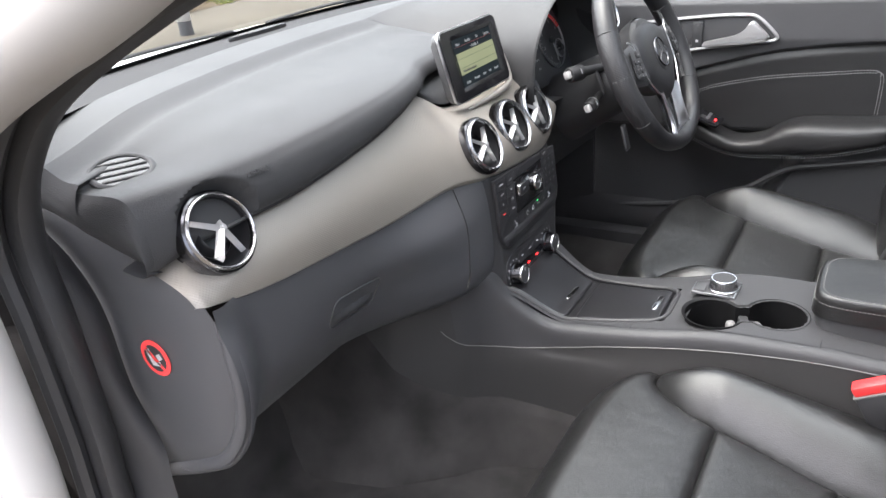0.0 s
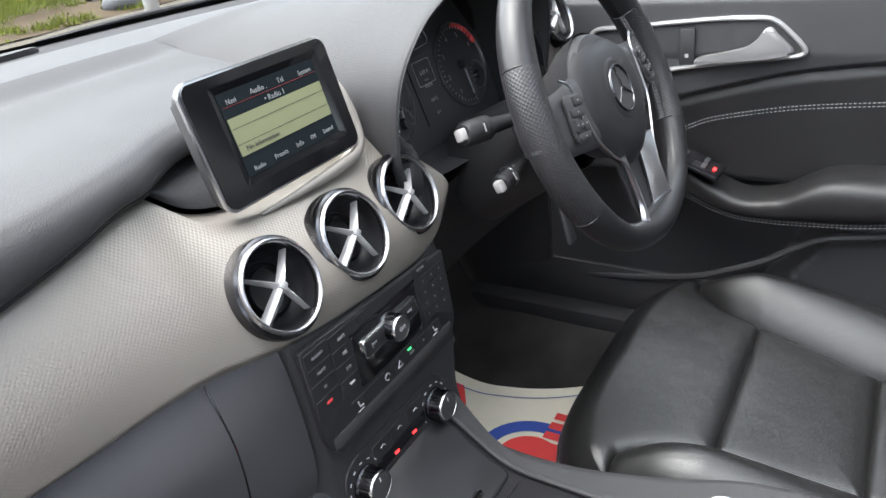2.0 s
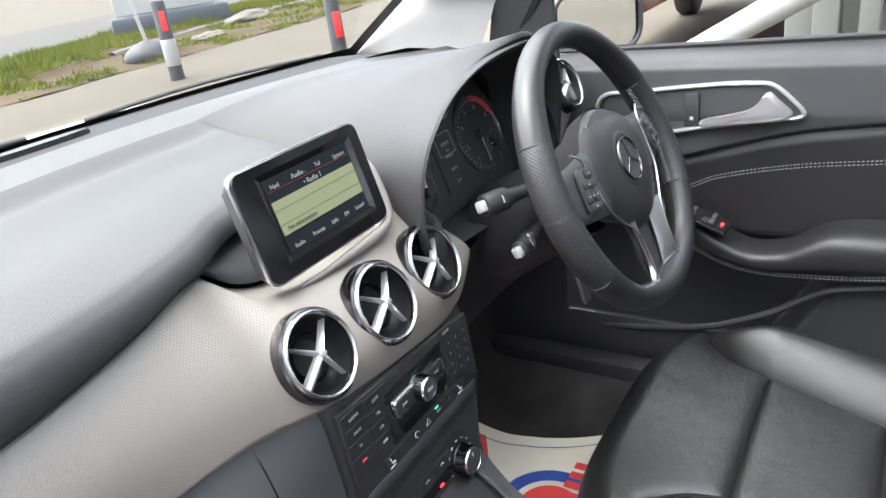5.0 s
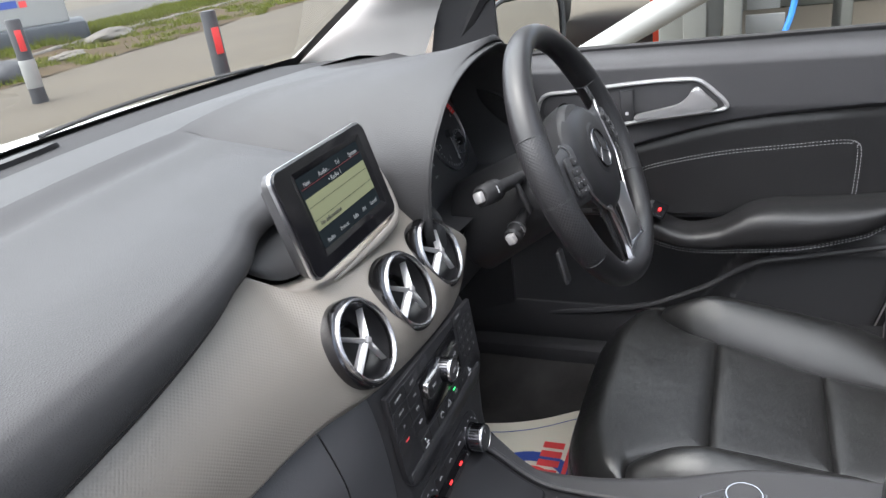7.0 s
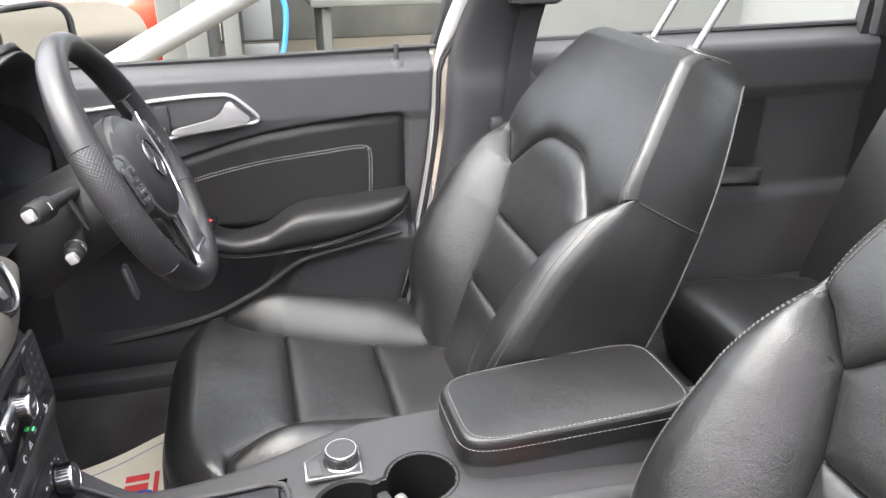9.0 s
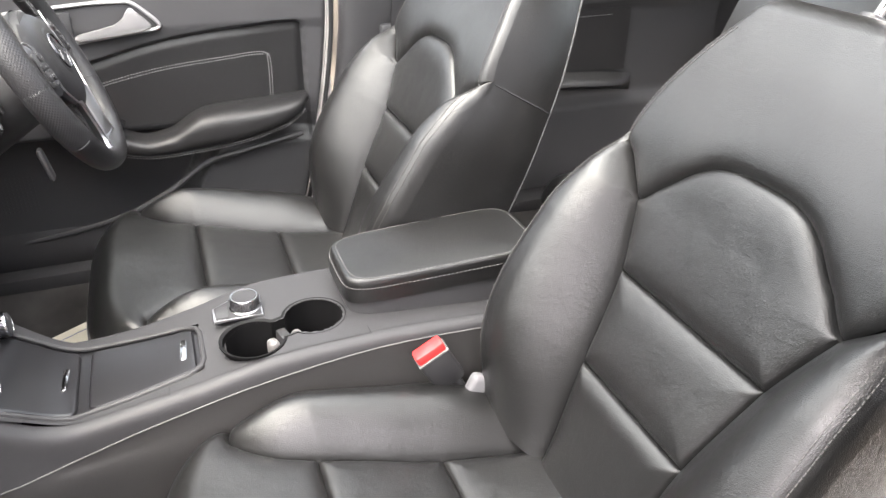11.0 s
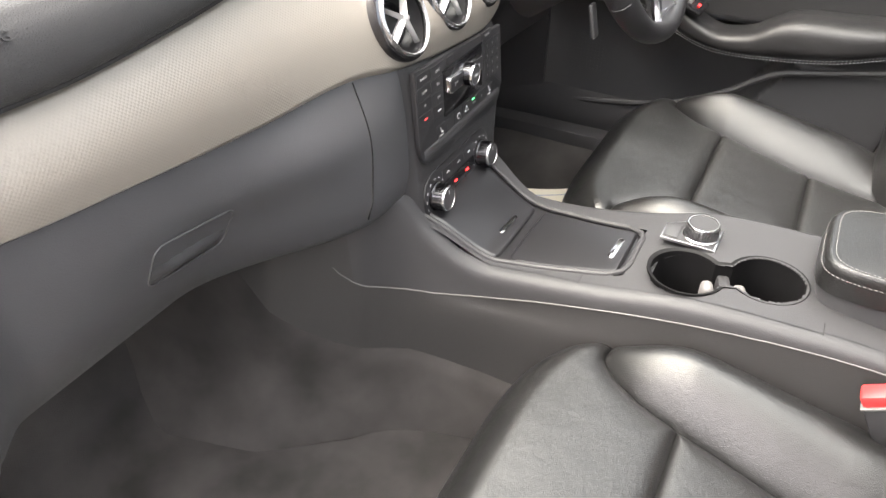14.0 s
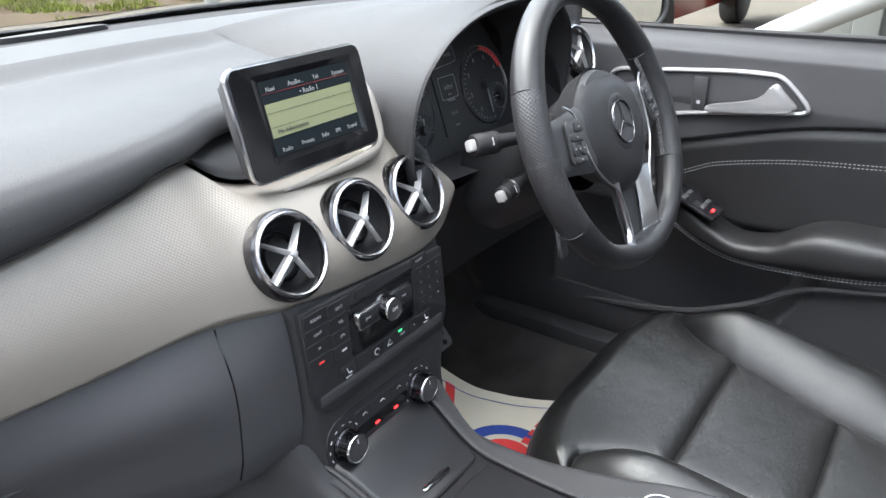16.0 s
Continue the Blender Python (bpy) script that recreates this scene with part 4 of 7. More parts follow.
for x in (-0.014, 0.022):
    part("indicator", rbox(0.007, 0.0022, 0.0012, 0, (x, -0.004, 0.0066)), RED_LED, climate, "lit red indicator")

# glovebox catch, airbag notice, demister outlet
def lid_face(x, z):
    """The point of the glovebox lid at x and height z."""
    u = (x + 0.698) / 0.566
    return Vector(min((lower_at(u, 0.1 + 0.006 * k) for k in range(100)), key=lambda p: abs(p[2] - z)))


gh = thing("glovebox_handle", pose(-0.438, 0.63, 0.82), "flush dark grey glovebox pull with a scooped grip", "glovebox handle")
GH = pose(-0.438, 0.63, 0.82).inverted()
out = [(-0.446 + x + 0.25 * y, 0.835 + y - 0.10 * x) for x, y in rrect(0.100, 0.044, 0.012)]
part("surround", moved(tube([lid_face(x, z) for x, z in out], 0.0014, 6, closed=True), GH), DARK, gh)
part("pull", moved(surf(lambda u, v: tuple(lid_face(-0.494 + 0.092 * u + 0.25 * (0.020 * v - 0.018), 0.821 + 0.018 * v - 0.010 * u) + Vector((0, -0.007 * math.sin(math.pi * v) * math.sin(math.pi * u) ** 0.4, 0))), 16, 8, way=(0, -1, 0)), GH), HARD, gh, "smooth rounded grip")

ST = pose(-0.7035, 0.728, 0.879, 90, 0, -90)
sticker = thing("airbag_sticker", ST, "round red airbag warning sticker with a crossed-out child seat symbol", "sticker")
part("disc", lathe([(0, 0.0012), (0.0245, 0.0012), (0.025, 0.0)], 40), RED_PRINT, sticker)
part("field", lathe([(0, 0.0016), (0.0185, 0.0016), (0.0187, 0.001)], 36), HARD, sticker)
part("slash", rbox(0.038, 0.005, 0.0006, 0, (0, 0, 0.0021)), RED_PRINT, sticker, m=pose(0, 0, 0, 0, 0, -45))
part("seat_symbol", join(moved(rbox(0.006, 0.020, 0.0006, 0), pose(-0.007, 0.002, 0.0021, 0, 0, 15)), moved(rbox(0.016, 0.006, 0.0006, 0), pose(0.001, -0.007, 0.0021, 0, 0, 8))), MARK, sticker)
part("bag_symbol", join(moved(rbox(0.008, 0.008, 0.0006, 0), pose(0.009, 0.004, 0.0021, 0, 0, 30))), MARK, sticker)

def pad_pose(x, y, turn):
    """A place on the dashboard top, seen from above, lying in its surface."""
    u, v = min(((i / 300, j / 60) for i in range(0, 60) for j in range(15, 61)), key=lambda k: (top_at(*k)[0] - x) ** 2 + (top_at(*k)[1] - y) ** 2)
    p, du, dv = (Vector(top_at(*k)) for k in ((u, v), (u + 0.02, v), (u, v + 0.04)))
    up = (du - p).cross(dv - p).normalized()
    side = Vector((math.cos(radians(turn)), math.sin(radians(turn)), 0))
    side = (side - up * side.dot(up)).normalized()
    m = Matrix((side, up.cross(side), up)).transposed().to_4x4()
    m.translation = p
    return m


DV = pad_pose(-0.650, 0.770, -31) @ Matrix.Translation((0, 0, 0.002))
demist = thing("demister_outlet", DV, "oval slatted demister outlet in the dashboard top", "air outlet")
oval = [(math.cos(2 * math.pi * i / 36), math.sin(2 * math.pi * i / 36)) for i in range(36)]
part("rim", lathe([(0.0310, -0.006), (0.0315, 0.0025), (0.0335, 0.0040), (0.0360, 0.0038), (0.0385, 0.0018), (0.0395, -0.006)], 48), PAD, demist, "rounded grey rim")
part("well", plate([(0.0318 * x, 0.0318 * y) for x, y in oval], 0.001, 0, 0.0005), GLOSS, demist)
for i in range(4):
    yy = -0.019 + 0.0127 * i
    part("slat", rbox(2 * 0.031 * math.sqrt(1 - (yy / 0.031) ** 2) - 0.001, 0.0035, 0.003, 0.001, (0, yy, 0.0016)), RUBBER, demist)

# ---- centre console ----
console = thing("centre_console", pose(0, 0.2, 0.36), "dark grey plastic centre console between the front seats", "centre console")
C0 = Matrix.Translation((0, -0.2, -0.36))


def cpart(name, bm, mat, label="", parent=None):
    return part(name, moved(bm, C0), mat, parent or console, label)


# y, left edge, right edge, top height
CON = [(-0.42, -0.10, 0.105, 0.655), (-0.25, -0.10, 0.105, 0.665), (0.0, -0.105, 0.115, 0.682), (0.08, -0.108, 0.118, 0.685), (0.20, -0.112, 0.115, 0.682), (0.30, -0.115, 0.10, 0.664),
       (0.40, -0.118, 0.092, 0.650), (0.50, -0.128, 0.098, 0.645), (0.56, -0.145, 0.12, 0.652), (0.62, -0.175, 0.16, 0.675), (0.70, -0.21, 0.20, 0.70), (1.14, -0.25, 0.24, 0.72)]


def con(y):
    a = along([(c[0], c[1], c[2]) for c in CON], y)
    z = along([(c[0], c[3], 0) for c in CON], y)
    return a.y, a.z, z.y


SKIN = [(0.46, -0.124, 0.646), (0.50, -0.129, 0.659), (0.53, -0.133, 0.680), (0.555, -0.136, 0.702), (0.575, -0.142, 0.735), (0.61, -0.165, 0.757), (0.72, -0.225, 0.765), (1.14, -0.30, 0.77)]


def con_side(sx):
    def f(u, v):
        y = -0.42 + 1.56 * u
        xl, xr, z = con(y)
        x = xl if sx < 0 else xr
        fl = smoothstep(0.42, 0.78, y) if sx < 0 else 0.4 * smoothstep(0.3, 0.7, y)
        if sx < 0 and y > 0.46:
            k = along(SKIN, y)
            x, z = k.y, k.z
        pts = [(x - sx * 0.016, z), (x - sx * 0.004, z - 0.003), (x + sx * 0.004, z - 0.014), (x + sx * (0.008 + 0.012 * fl), z - 0.05), (x + sx * (0.014 + 0.035 * fl), 0.57), (x + sx * (0.018 + 0.05 * fl), 0.47), (x + sx * (0.04 + 0.08 * fl), 0.36)]
        return curve([(q[0], y, q[1]) for q in pts], v)
    return f


line_z = table([(-0.42, 0.64), (-0.2, 0.655), (0.02, 0.667), (0.14, 0.662), (0.25, 0.648), (0.36, 0.626), (0.47, 0.604), (0.56, 0.600), (0.60, 0.606), (0.63, 0.622), (0.65, 0.645), (0.68, 0.69), (1.14, 0.70)])
for sx in (-1, 1):
    f = con_side(sx)

    def split(u):
        y = -0.42 + 1.56 * u
        return 0.84 - 0.05 * smoothstep(0.39, 0.6, y) - 0.24 * smoothstep(0.58, 0.84, y)

    def at_line(u):
        z = line_z(-0.42 + 1.56 * u)
        return min((k / 60 for k in range(4, 48)), key=lambda v: abs(f(u, v)[2] - z))
    lines = [at_line(i / 130) for i in range(131)]
    for i in range(131):
        lines[i] *= 1 - 0.97 * smoothstep(0.62, 0.68, -0.42 + 1.56 * i / 130)
    cpart("side_panel", facing(surf(lambda u, v: f(u, lines[round(u * 130)] * v), 130, 16), (sx, 0, 0)), HARD, "dark grained side moulding")
    cpart("lower_panel", facing(surf(lambda u, v: f(u, lines[round(u * 130)] + (split(u) - lines[round(u * 130)]) * v), 130, 16), (sx, 0, 0)), SIDE_GRAIN, "black grained lower side panel")
    cpart("side_carpet", facing(surf(lambda u, v: tuple(Vector(f(u, split(u) + (1 - split(u)) * v)) + Vector((sx * 0.010 * smoothstep(0, 0.12, v), 0, 0))), 130, 14), (sx, 0, 0)), CARPET, "dark carpet along the foot of the console")


def side_x(y, z):
    f = con_side(-1)
    u = (y + 0.42) / 1.56
    return min((f(u, v / 60) for v in range(8, 61)), key=lambda p: abs(p[2] - z))[0]


line = [(side_x(y, line_z(y)) - 0.0006, y, line_z(y)) for y in [0.648 - 0.0080 * i for i in range(112)]]
cpart("edge_line", tube(line, 0.0010, 6), EDGEGREY, "thin pale line along the console side")


def top_strip(x0, x1, y0, y1, dip=0.0):
    def f(u, v):
        y = y0 + (y1 - y0) * v
        xl, xr, z = con(y)
        a = xl + 0.014 if x0 is None else x0(y)
        b = xr - 0.014 if x1 is None else x1(y)
        return (a + (b - a) * u, y, z + 0.0005 - dip + 0.045 * smoothstep(0.45, 0.56, y))
    return f


lid_left = table([(0.27, -0.064), (0.30, -0.070), (0.44, -0.087), (0.46, -0.092), (0.60, -0.112)])
lid_right = table([(0.27, 0.034), (0.30, 0.036), (0.44, 0.051), (0.46, 0.055), (0.60, 0.066)])


def lid_sides(y):
    return lid_left(y), lid_right(y)


# frame pieces round the lids and the cup wells
cpart("top_frame", facing(surf(top_strip(None, lambda y: lid_sides(y)[0] - 0.008, 0.275, 0.60), 4, 30), (0, 0, 1)), HARD)
cpart("top_frame", facing(surf(top_strip(lambda y: lid_sides(y)[1] + 0.008, None, 0.275, 0.60), 4, 30), (0, 0, 1)), HARD)
cpart("top_frame", facing(surf(top_strip(None, None, 0.255, 0.288), 10, 4), (0, 0, 1)), HARD)
cpart("rear_top", facing(surf(top_strip(None, None, -0.42, 0.058), 10, 24), (0, 0, 1)), HARD)
CUPS = [(-0.051, 0.216), (-0.022, 0.122)]
CR = 0.044


def cup_deck():
    """The console top with two joined round wells cut through it."""
    bm = bmesh.new()
    y0, y1, n, k = 0.056, 0.257, 64, 80
    cols = []
    for i in range(n + 1):
        y = y0 + (y1 - y0) * i / n
        xl, xr, z = con(y)
        cols.append([(xl + 0.012 + (xr - xl - 0.024) * j / k, y, z + 0.0005) for j in range(k + 1)])
    vs = [[bm.verts.new(p) for p in c] for c in cols]

    def inside(p):
        if any((p[0] - cx) ** 2 + (p[1] - cy) ** 2 < CR ** 2 for cx, cy in CUPS):
            return True
        f = (p[1] - CUPS[1][1]) / (CUPS[0][1] - CUPS[1][1])
        return 0 < f < 1 and abs(p[0] - (CUPS[1][0] + (CUPS[0][0] - CUPS[1][0]) * f)) < 0.022
    for i in range(n):
        for j in range(k):
            c = [(cols[i][j][a] + cols[i + 1][j + 1][a]) / 2 for a in range(2)]
            if not inside(c):
                bm.faces.new((vs[i][j], vs[i][j + 1], vs[i + 1][j + 1], vs[i + 1][j]))
    bmesh.ops.delete(bm, geom=[v for v in bm.verts if not v.link_faces], context="VERTS")
    return facing(bm, (0, 0, 1))


cpart("cup_deck", cup_deck(), HARD, "console top round the cup holders")
cup = thing("cup_holder", pose(-0.014, 0.158, 0.60), "twin round cup holder with a black lining and a pale divider", "cup holder")


def waist_outline(r, half):
    pts = []
    d = Vector((CUPS[0][0] - CUPS[1][0], CUPS[0][1] - CUPS[1][1]))
    t = math.atan2(d.y, d.x)
    w = math.asin(half / r)
    for (cx, cy), base in ((CUPS[0], t), (CUPS[1], t + math.pi)):
        for i in range(25):
            a = base - (math.pi - w) + 2 * (math.pi - w) * i / 24
            pts.append((cx + r * math.cos(a), cy + r * math.sin(a)))
    return pts


wl, wo = waist_outline(CR, 0.022), waist_outline(CR + 0.005, 0.026)
CUPM = Matrix.Translation((0.014, -0.158, -0.60))
rim = bmesh.new()
n = len(wl)
lay = [[rim.verts.new((x, y, z)) for x, y in pts] for pts, z in ((wo, 0.683), (wo, 0.6862), (wl, 0.684), (wl, 0.60))]
for a in range(3):
    for i in range(n):
        rim.faces.new((lay[a][i], lay[a][(i + 1) % n], lay[a + 1][(i + 1) % n], lay[a + 1][i]))
rim.faces.new(lay[3])
bmesh.ops.recalc_face_normals(rim, faces=rim.faces[:])
bmesh.ops.reverse_faces(rim, faces=rim.faces[:])
part("well", moved(rim, CUPM), CUPBLACK, cup, "black cup well")
for gx, gy, turn in ((-0.0415, 0.188, 17), (-0.0315, 0.150, 17)):
    part("grip", moved(rbox(0.022, 0.016, 0.044, 0.007, seg=3), CUPM @ pose(gx, gy, 0.646, 0, 0, turn)), GREYPALE, cup, "rounded grey bottle grip")
part("divider", moved(rbox(0.040, 0.016, 0.062, 0.004), CUPM @ pose(-0.0365, 0.169, 0.640, 0, 0, 15)), RUBBER, cup, "black divider between the two wells")

for y in (0.338, 0.052):
    xl, xr, z = con(y)
    cpart("panel_gap", tube([(xl + 0.030, y, z + 0.0005), (xl + 0.012, y, z + 0.0003), (xl + 0.002, y + 0.001, z - 0.010), (side_x(y, line_z(y)), y + 0.002, line_z(y))], 0.0008, 5), RUBBER)

# tray and lip round the storage lids
cpart("lid_tray", facing(surf(lambda u, v: (lid_sides(0.285 + 0.30 * v)[0] - 0.008 + (lid_sides(0.285 + 0.30 * v)[1] - lid_sides(0.285 + 0.30 * v)[0] + 0.016) * u, 0.285 + 0.30 * v,
                                            con(0.285 + 0.30 * v)[2] - 0.004 + 0.045 * smoothstep(0.45, 0.56, 0.285 + 0.30 * v)), 6, 40), (0, 0, 1)), SATINBLACK, "black surround of the lids")
lip = [(lid_sides(y)[0] - 0.007, y) for y in [0.585 - 0.0137 * i for i in range(21)]]
lip += [(lid_sides(0.30)[0] + 0.004, 0.293), (lid_sides(0.30)[0] + 0.018, 0.288), (lid_sides(0.30)[1] - 0.018, 0.288), (lid_sides(0.30)[1] - 0.004, 0.293)]
lip += [(lid_sides(y)[1] + 0.007, y) for y in [0.311 + 0.0137 * i for i in range(21)]]
cpart("tray_lip", tube([(x, y, con(y)[2] + 0.0005 + 0.045 * smoothstep(0.45, 0.56, y)) for x, y in lip], 0.0042, 8), HARD, "raised lip round the lids")

# storage lids
def lid(y0, y1, name, label):
    ob = thing(name, pose(-0.016, (y0 + y1) / 2, con((y0 + y1) / 2)[2]), label, "console lid", "console lids")
    M = ob.matrix_basis.inverted()

    def f(u, v):
        """Rounded corners: the ends draw in towards the middle."""
        y = y0 + (y1 - y0) * v
        z = con(y)[2]
        a, b = lid_sides(y)
        e = min(y - y0, y1 - y)
        draw = rolled(e, 0.012)
        a, b = a + draw, b - draw
        d = min(e, (b - a) * min(u, 1 - u))
        return (a + (b - a) * u, y, z + 0.0005 + 0.045 * smoothstep(0.45, 0.56, y) + 0.002 * math.sin(math.pi * u) - 0.8 * rolled(d, 0.004))
    bm = facing(surf(f, 48, 60), (0, 0, 1))
    bmesh.ops.solidify(bm, geom=bm.faces[:], thickness=0.006)
    part("panel", moved(bm, M), SATINBLACK, ob, "smooth satin black lid")
    yb = y0 + 0.016
    tab = moved(plate(rrect(0.050, 0.0085, 0.004), 0.0024, 0.001, 0, 2), M @ pose(-0.018, yb, con(yb)[2] + 0.0018 + 0.045 * smoothstep(0.45, 0.56, yb), -4 if y0 > 0.4 else 0, 0, -3))
    part("chrome_tab", tab, CHROME, ob, "thin chrome finger tab")
    return ob


lid(0.298, 0.443, "console_lid", "closed satin black storage lid with a chrome tab")
lid(0.457, 0.572, "console_lid", "closed satin black ashtray lid with a chrome tab")

# rotary controller
RC = pose(0.034, 0.217, 0.683, -1, 0, 0)
ctl = thing("rotary_controller", RC, "knurled chrome rotary controller on the console", "controller")
part("base", plate([(-0.030, -0.024), (0.026, -0.026), (0.026, 0.024), (0.010, 0.048), (-0.026, 0.048)], 0.004, 0.001), SATIN, ctl, "silver-framed base")
part("face", plate([(-0.028, -0.022), (0.024, -0.024), (0.024, 0.022), (0.009, 0.0455), (-0.0245, 0.0455)], 0.001, 0.0004, 0.0038), HARD, ctl, "dark base face")
part("keys", plate([(-0.024, 0.026), (0.009, 0.026), (0.005, 0.043), (-0.022, 0.043)], 0.002, 0.0005, 0.0046), DARK, ctl, "black key pad")
knob(ctl, -0.002, -0.001, 0.0215, 0.021, 0.004, "dial_knob", 40, " ", True)

# armrest
arm = thing("armrest", pose(0.025, -0.09, 0.66), "black leather centre armrest box with grey twin stitching", "armrest")


def arm_point(ang, k, drop):
    """The padded lid: ang round the outline, k from the middle to the rim, drop below the top."""
    c, s = math.cos(ang), math.sin(ang)
    x, y = 0.081 * math.copysign(abs(c) ** 0.36, c) * k, 0.164 * math.copysign(abs(s) ** 0.30, s) * k
    x *= 1 - 0.05 * (y / 0.164)
    return (x, y, 0.084 + 0.010 * (0.5 - y / 0.328) + 0.005 * (1 - k * k) - drop)


def arm_lid(u, v):
    ang = 2 * math.pi * u
    if v < 0.55:
        return arm_point(ang, 0.0005 + 0.9495 * (v / 0.55), 0.0)
    f = (v - 0.55) / 0.45
    if f < 0.5:
        a = math.pi / 2 * f / 0.5
        return arm_point(ang, 0.95 + 0.05 * math.sin(a), 0.012 * (1 - math.cos(a)))
    return arm_point(ang, 1.0 + 0.012 * math.sin(math.pi * (f - 0.5)), 0.012 + 0.026 * (f - 0.5) / 0.5)


part("lid", surf(arm_lid, 120, 44, close_u=True), LEATHER, arm, "padded black leather lid")
part("box", surf(lambda u, v: (lambda p: (p[0], p[1], p[2] * (1 - v) - 0.012 * v))(arm_point(2 * math.pi * u, 0.985 - 0.03 * v, 0.037)), 96, 10, close_u=True), DARK, arm, "black plastic box side")
for k, drop in ((0.935, -0.0005), (1.004, 0.014)):
    path = [Vector(arm_point(2 * math.pi * i / 400, k, drop)) for i in range(400)]
    part("stitching", stitches(path, r=0.0005), ARMTHREAD, arm, "pale grey double stitching")
part("seam", tube([arm_point(2 * math.pi * i / 240, 0.975, 0.0035) for i in range(240)], 0.0011, 6, closed=True), RUBBER, arm, "dark seam between the stitch rows")

# ---- steering wheel and column ----
WH = panel_pose(0.360, 0.447, 1.009, 23.5)
wheel = thing("steering_wheel", WH, "black leather three-spoke steering wheel with perforated grips and silver lower spoke", "steering wheel")
PERF = dotted(material("perforated_leather", (0.016, 0.016, 0.017), 0.42, spec=0.5, mottle=0.15), 290.0, 0.5, 0.0012)
WR = 0.187
HUB = material("smooth_airbag_plastic", (0.016, 0.016, 0.017), 0.42, spec=0.4, grain=0.12, grain_size=700)
WLEATHER = material("smooth_wheel_leather", (0.013, 0.013, 0.0138), 0.36, spec=0.4, grain=0.08, grain_size=500, kind="crackle", mottle=0.2)


def rim_point(a):
    flat = 1 - 0.035 * smoothstep(-0.75, -1.0, math.sin(a))
    return Vector((WR * math.cos(a), WR * math.sin(a) * flat, 0))


def rim_arc(a0, a1, n):
    """A stretch of the rim, thicker at the grips, its section taller than wide."""
    def f(u, v):
        a = radians(a0 + (a1 - a0) * u)
        p = rim_point(a)
        out = Vector((math.cos(a), math.sin(a), 0))
        r = 0.0178 + 0.0022 * smoothstep(0.55, 0.95, abs(math.cos(a)))
        w = 2 * math.pi * v + math.pi
        return p + out * (r * 0.96 * math.cos(w)) + Vector((0, 0, r * 1.1 * math.sin(w)))
    return surf(f, n, 24, uv=lambda c: (math.atan2(c.y, c.x) * WR, math.atan2(c.z, math.hypot(c.x, c.y) - WR) * 0.0185))


for nm, a0, a1, mt, lb in (("rim_top", 25, 155, WLEATHER, "smooth leather upper rim"), ("grip", 155, 209.4, PERF, "perforated leather grip"), ("rim_bottom", 209.4, 330.6, WLEATHER, "smooth leather lower rim"), ("grip", -29.4, 25, PERF, "perforated leather grip")):
    g = part(nm, rim_arc(a0, a1, 48), mt, wheel, lb)
    if nm == "grip":
        for off in (-0.003, 0.003):
            zz = []
            for i in range(61):
                a = radians(a0 + (a1 - a0) * i / 60)
                p = rim_point(a) * (1 - 0.0188 / WR)
                zz.append(p + Vector((0, 0, off if i % 2 else -off)))
            part("stitching", tube(zz, 0.0006, 4), STITCH, g, "pale crossed stitching")
for a in (25, 155, 209.4, 330.6):
    p = rim_point(radians(a))
    part("rim_joint", moved(lathe([(0.0200, -0.0008), (0.0208, 0), (0.0200, 0.0008)], 24, closed=False), Matrix.Translation(p) @ pose(0, 0, 0, 90, 0, a)), DARK, wheel)


def hub_at(u, v):
    a = 2 * math.pi * u
    c, s = math.cos(a), math.sin(a)
    wide = 0.098 * (1 - 0.22 * smoothstep(0.0, 1.0, -s))
    tall = 0.070 if s > 0 else 0.092
    e = 0.85
    return (wide * math.copysign(abs(c) ** e, c) * v, tall * math.copysign(abs(s) ** e, s) * v, 0.024 - 0.004 * v * v - 0.016 * v ** 7)


part("airbag_cover", surf(hub_at, 64, 22, close_u=True), HUB, wheel, "domed dark grey airbag cover")
part("hub_back", lathe([(0.080, -0.004), (0.076, 0.008), (0.05, 0.012), (0, 0.012)], 40), DARK, wheel)
part("hub_shell", lathe([(0.082, -0.002), (0.074, -0.03), (0.058, -0.05), (0.05, -0.07)], 32), DARK, wheel)
part("emblem_dish", lathe([(0.040, 0.0225), (0.036, 0.0246), (0.0325, 0.0238), (0.030, 0.0242)], 48), HUB, wheel)
badge = part("emblem", lathe([(0.0272, 0.0235), (0.0280, 0.0262), (0.0292, 0.0268), (0.0302, 0.0256), (0.0305, 0.0235)], 48), DCHROME, wheel, "plain chrome ring emblem with three thin arms")
part("emblem_field", lathe([(0, 0.0248), (0.0275, 0.0246)], 32), DARK, badge)
for k in range(3):
    part("emblem_arm", moved(plate([(0.0, -0.0028), (0.004, -0.0022), (0.0275, -0.0005), (0.0275, 0.0005), (0.004, 0.0022), (0.0, 0.0028)], 0.0016, 0.0006, 0.0246, 1), pose(0, 0, 0, 0, 0, 90 + 120 * k)), DCHROME, badge)
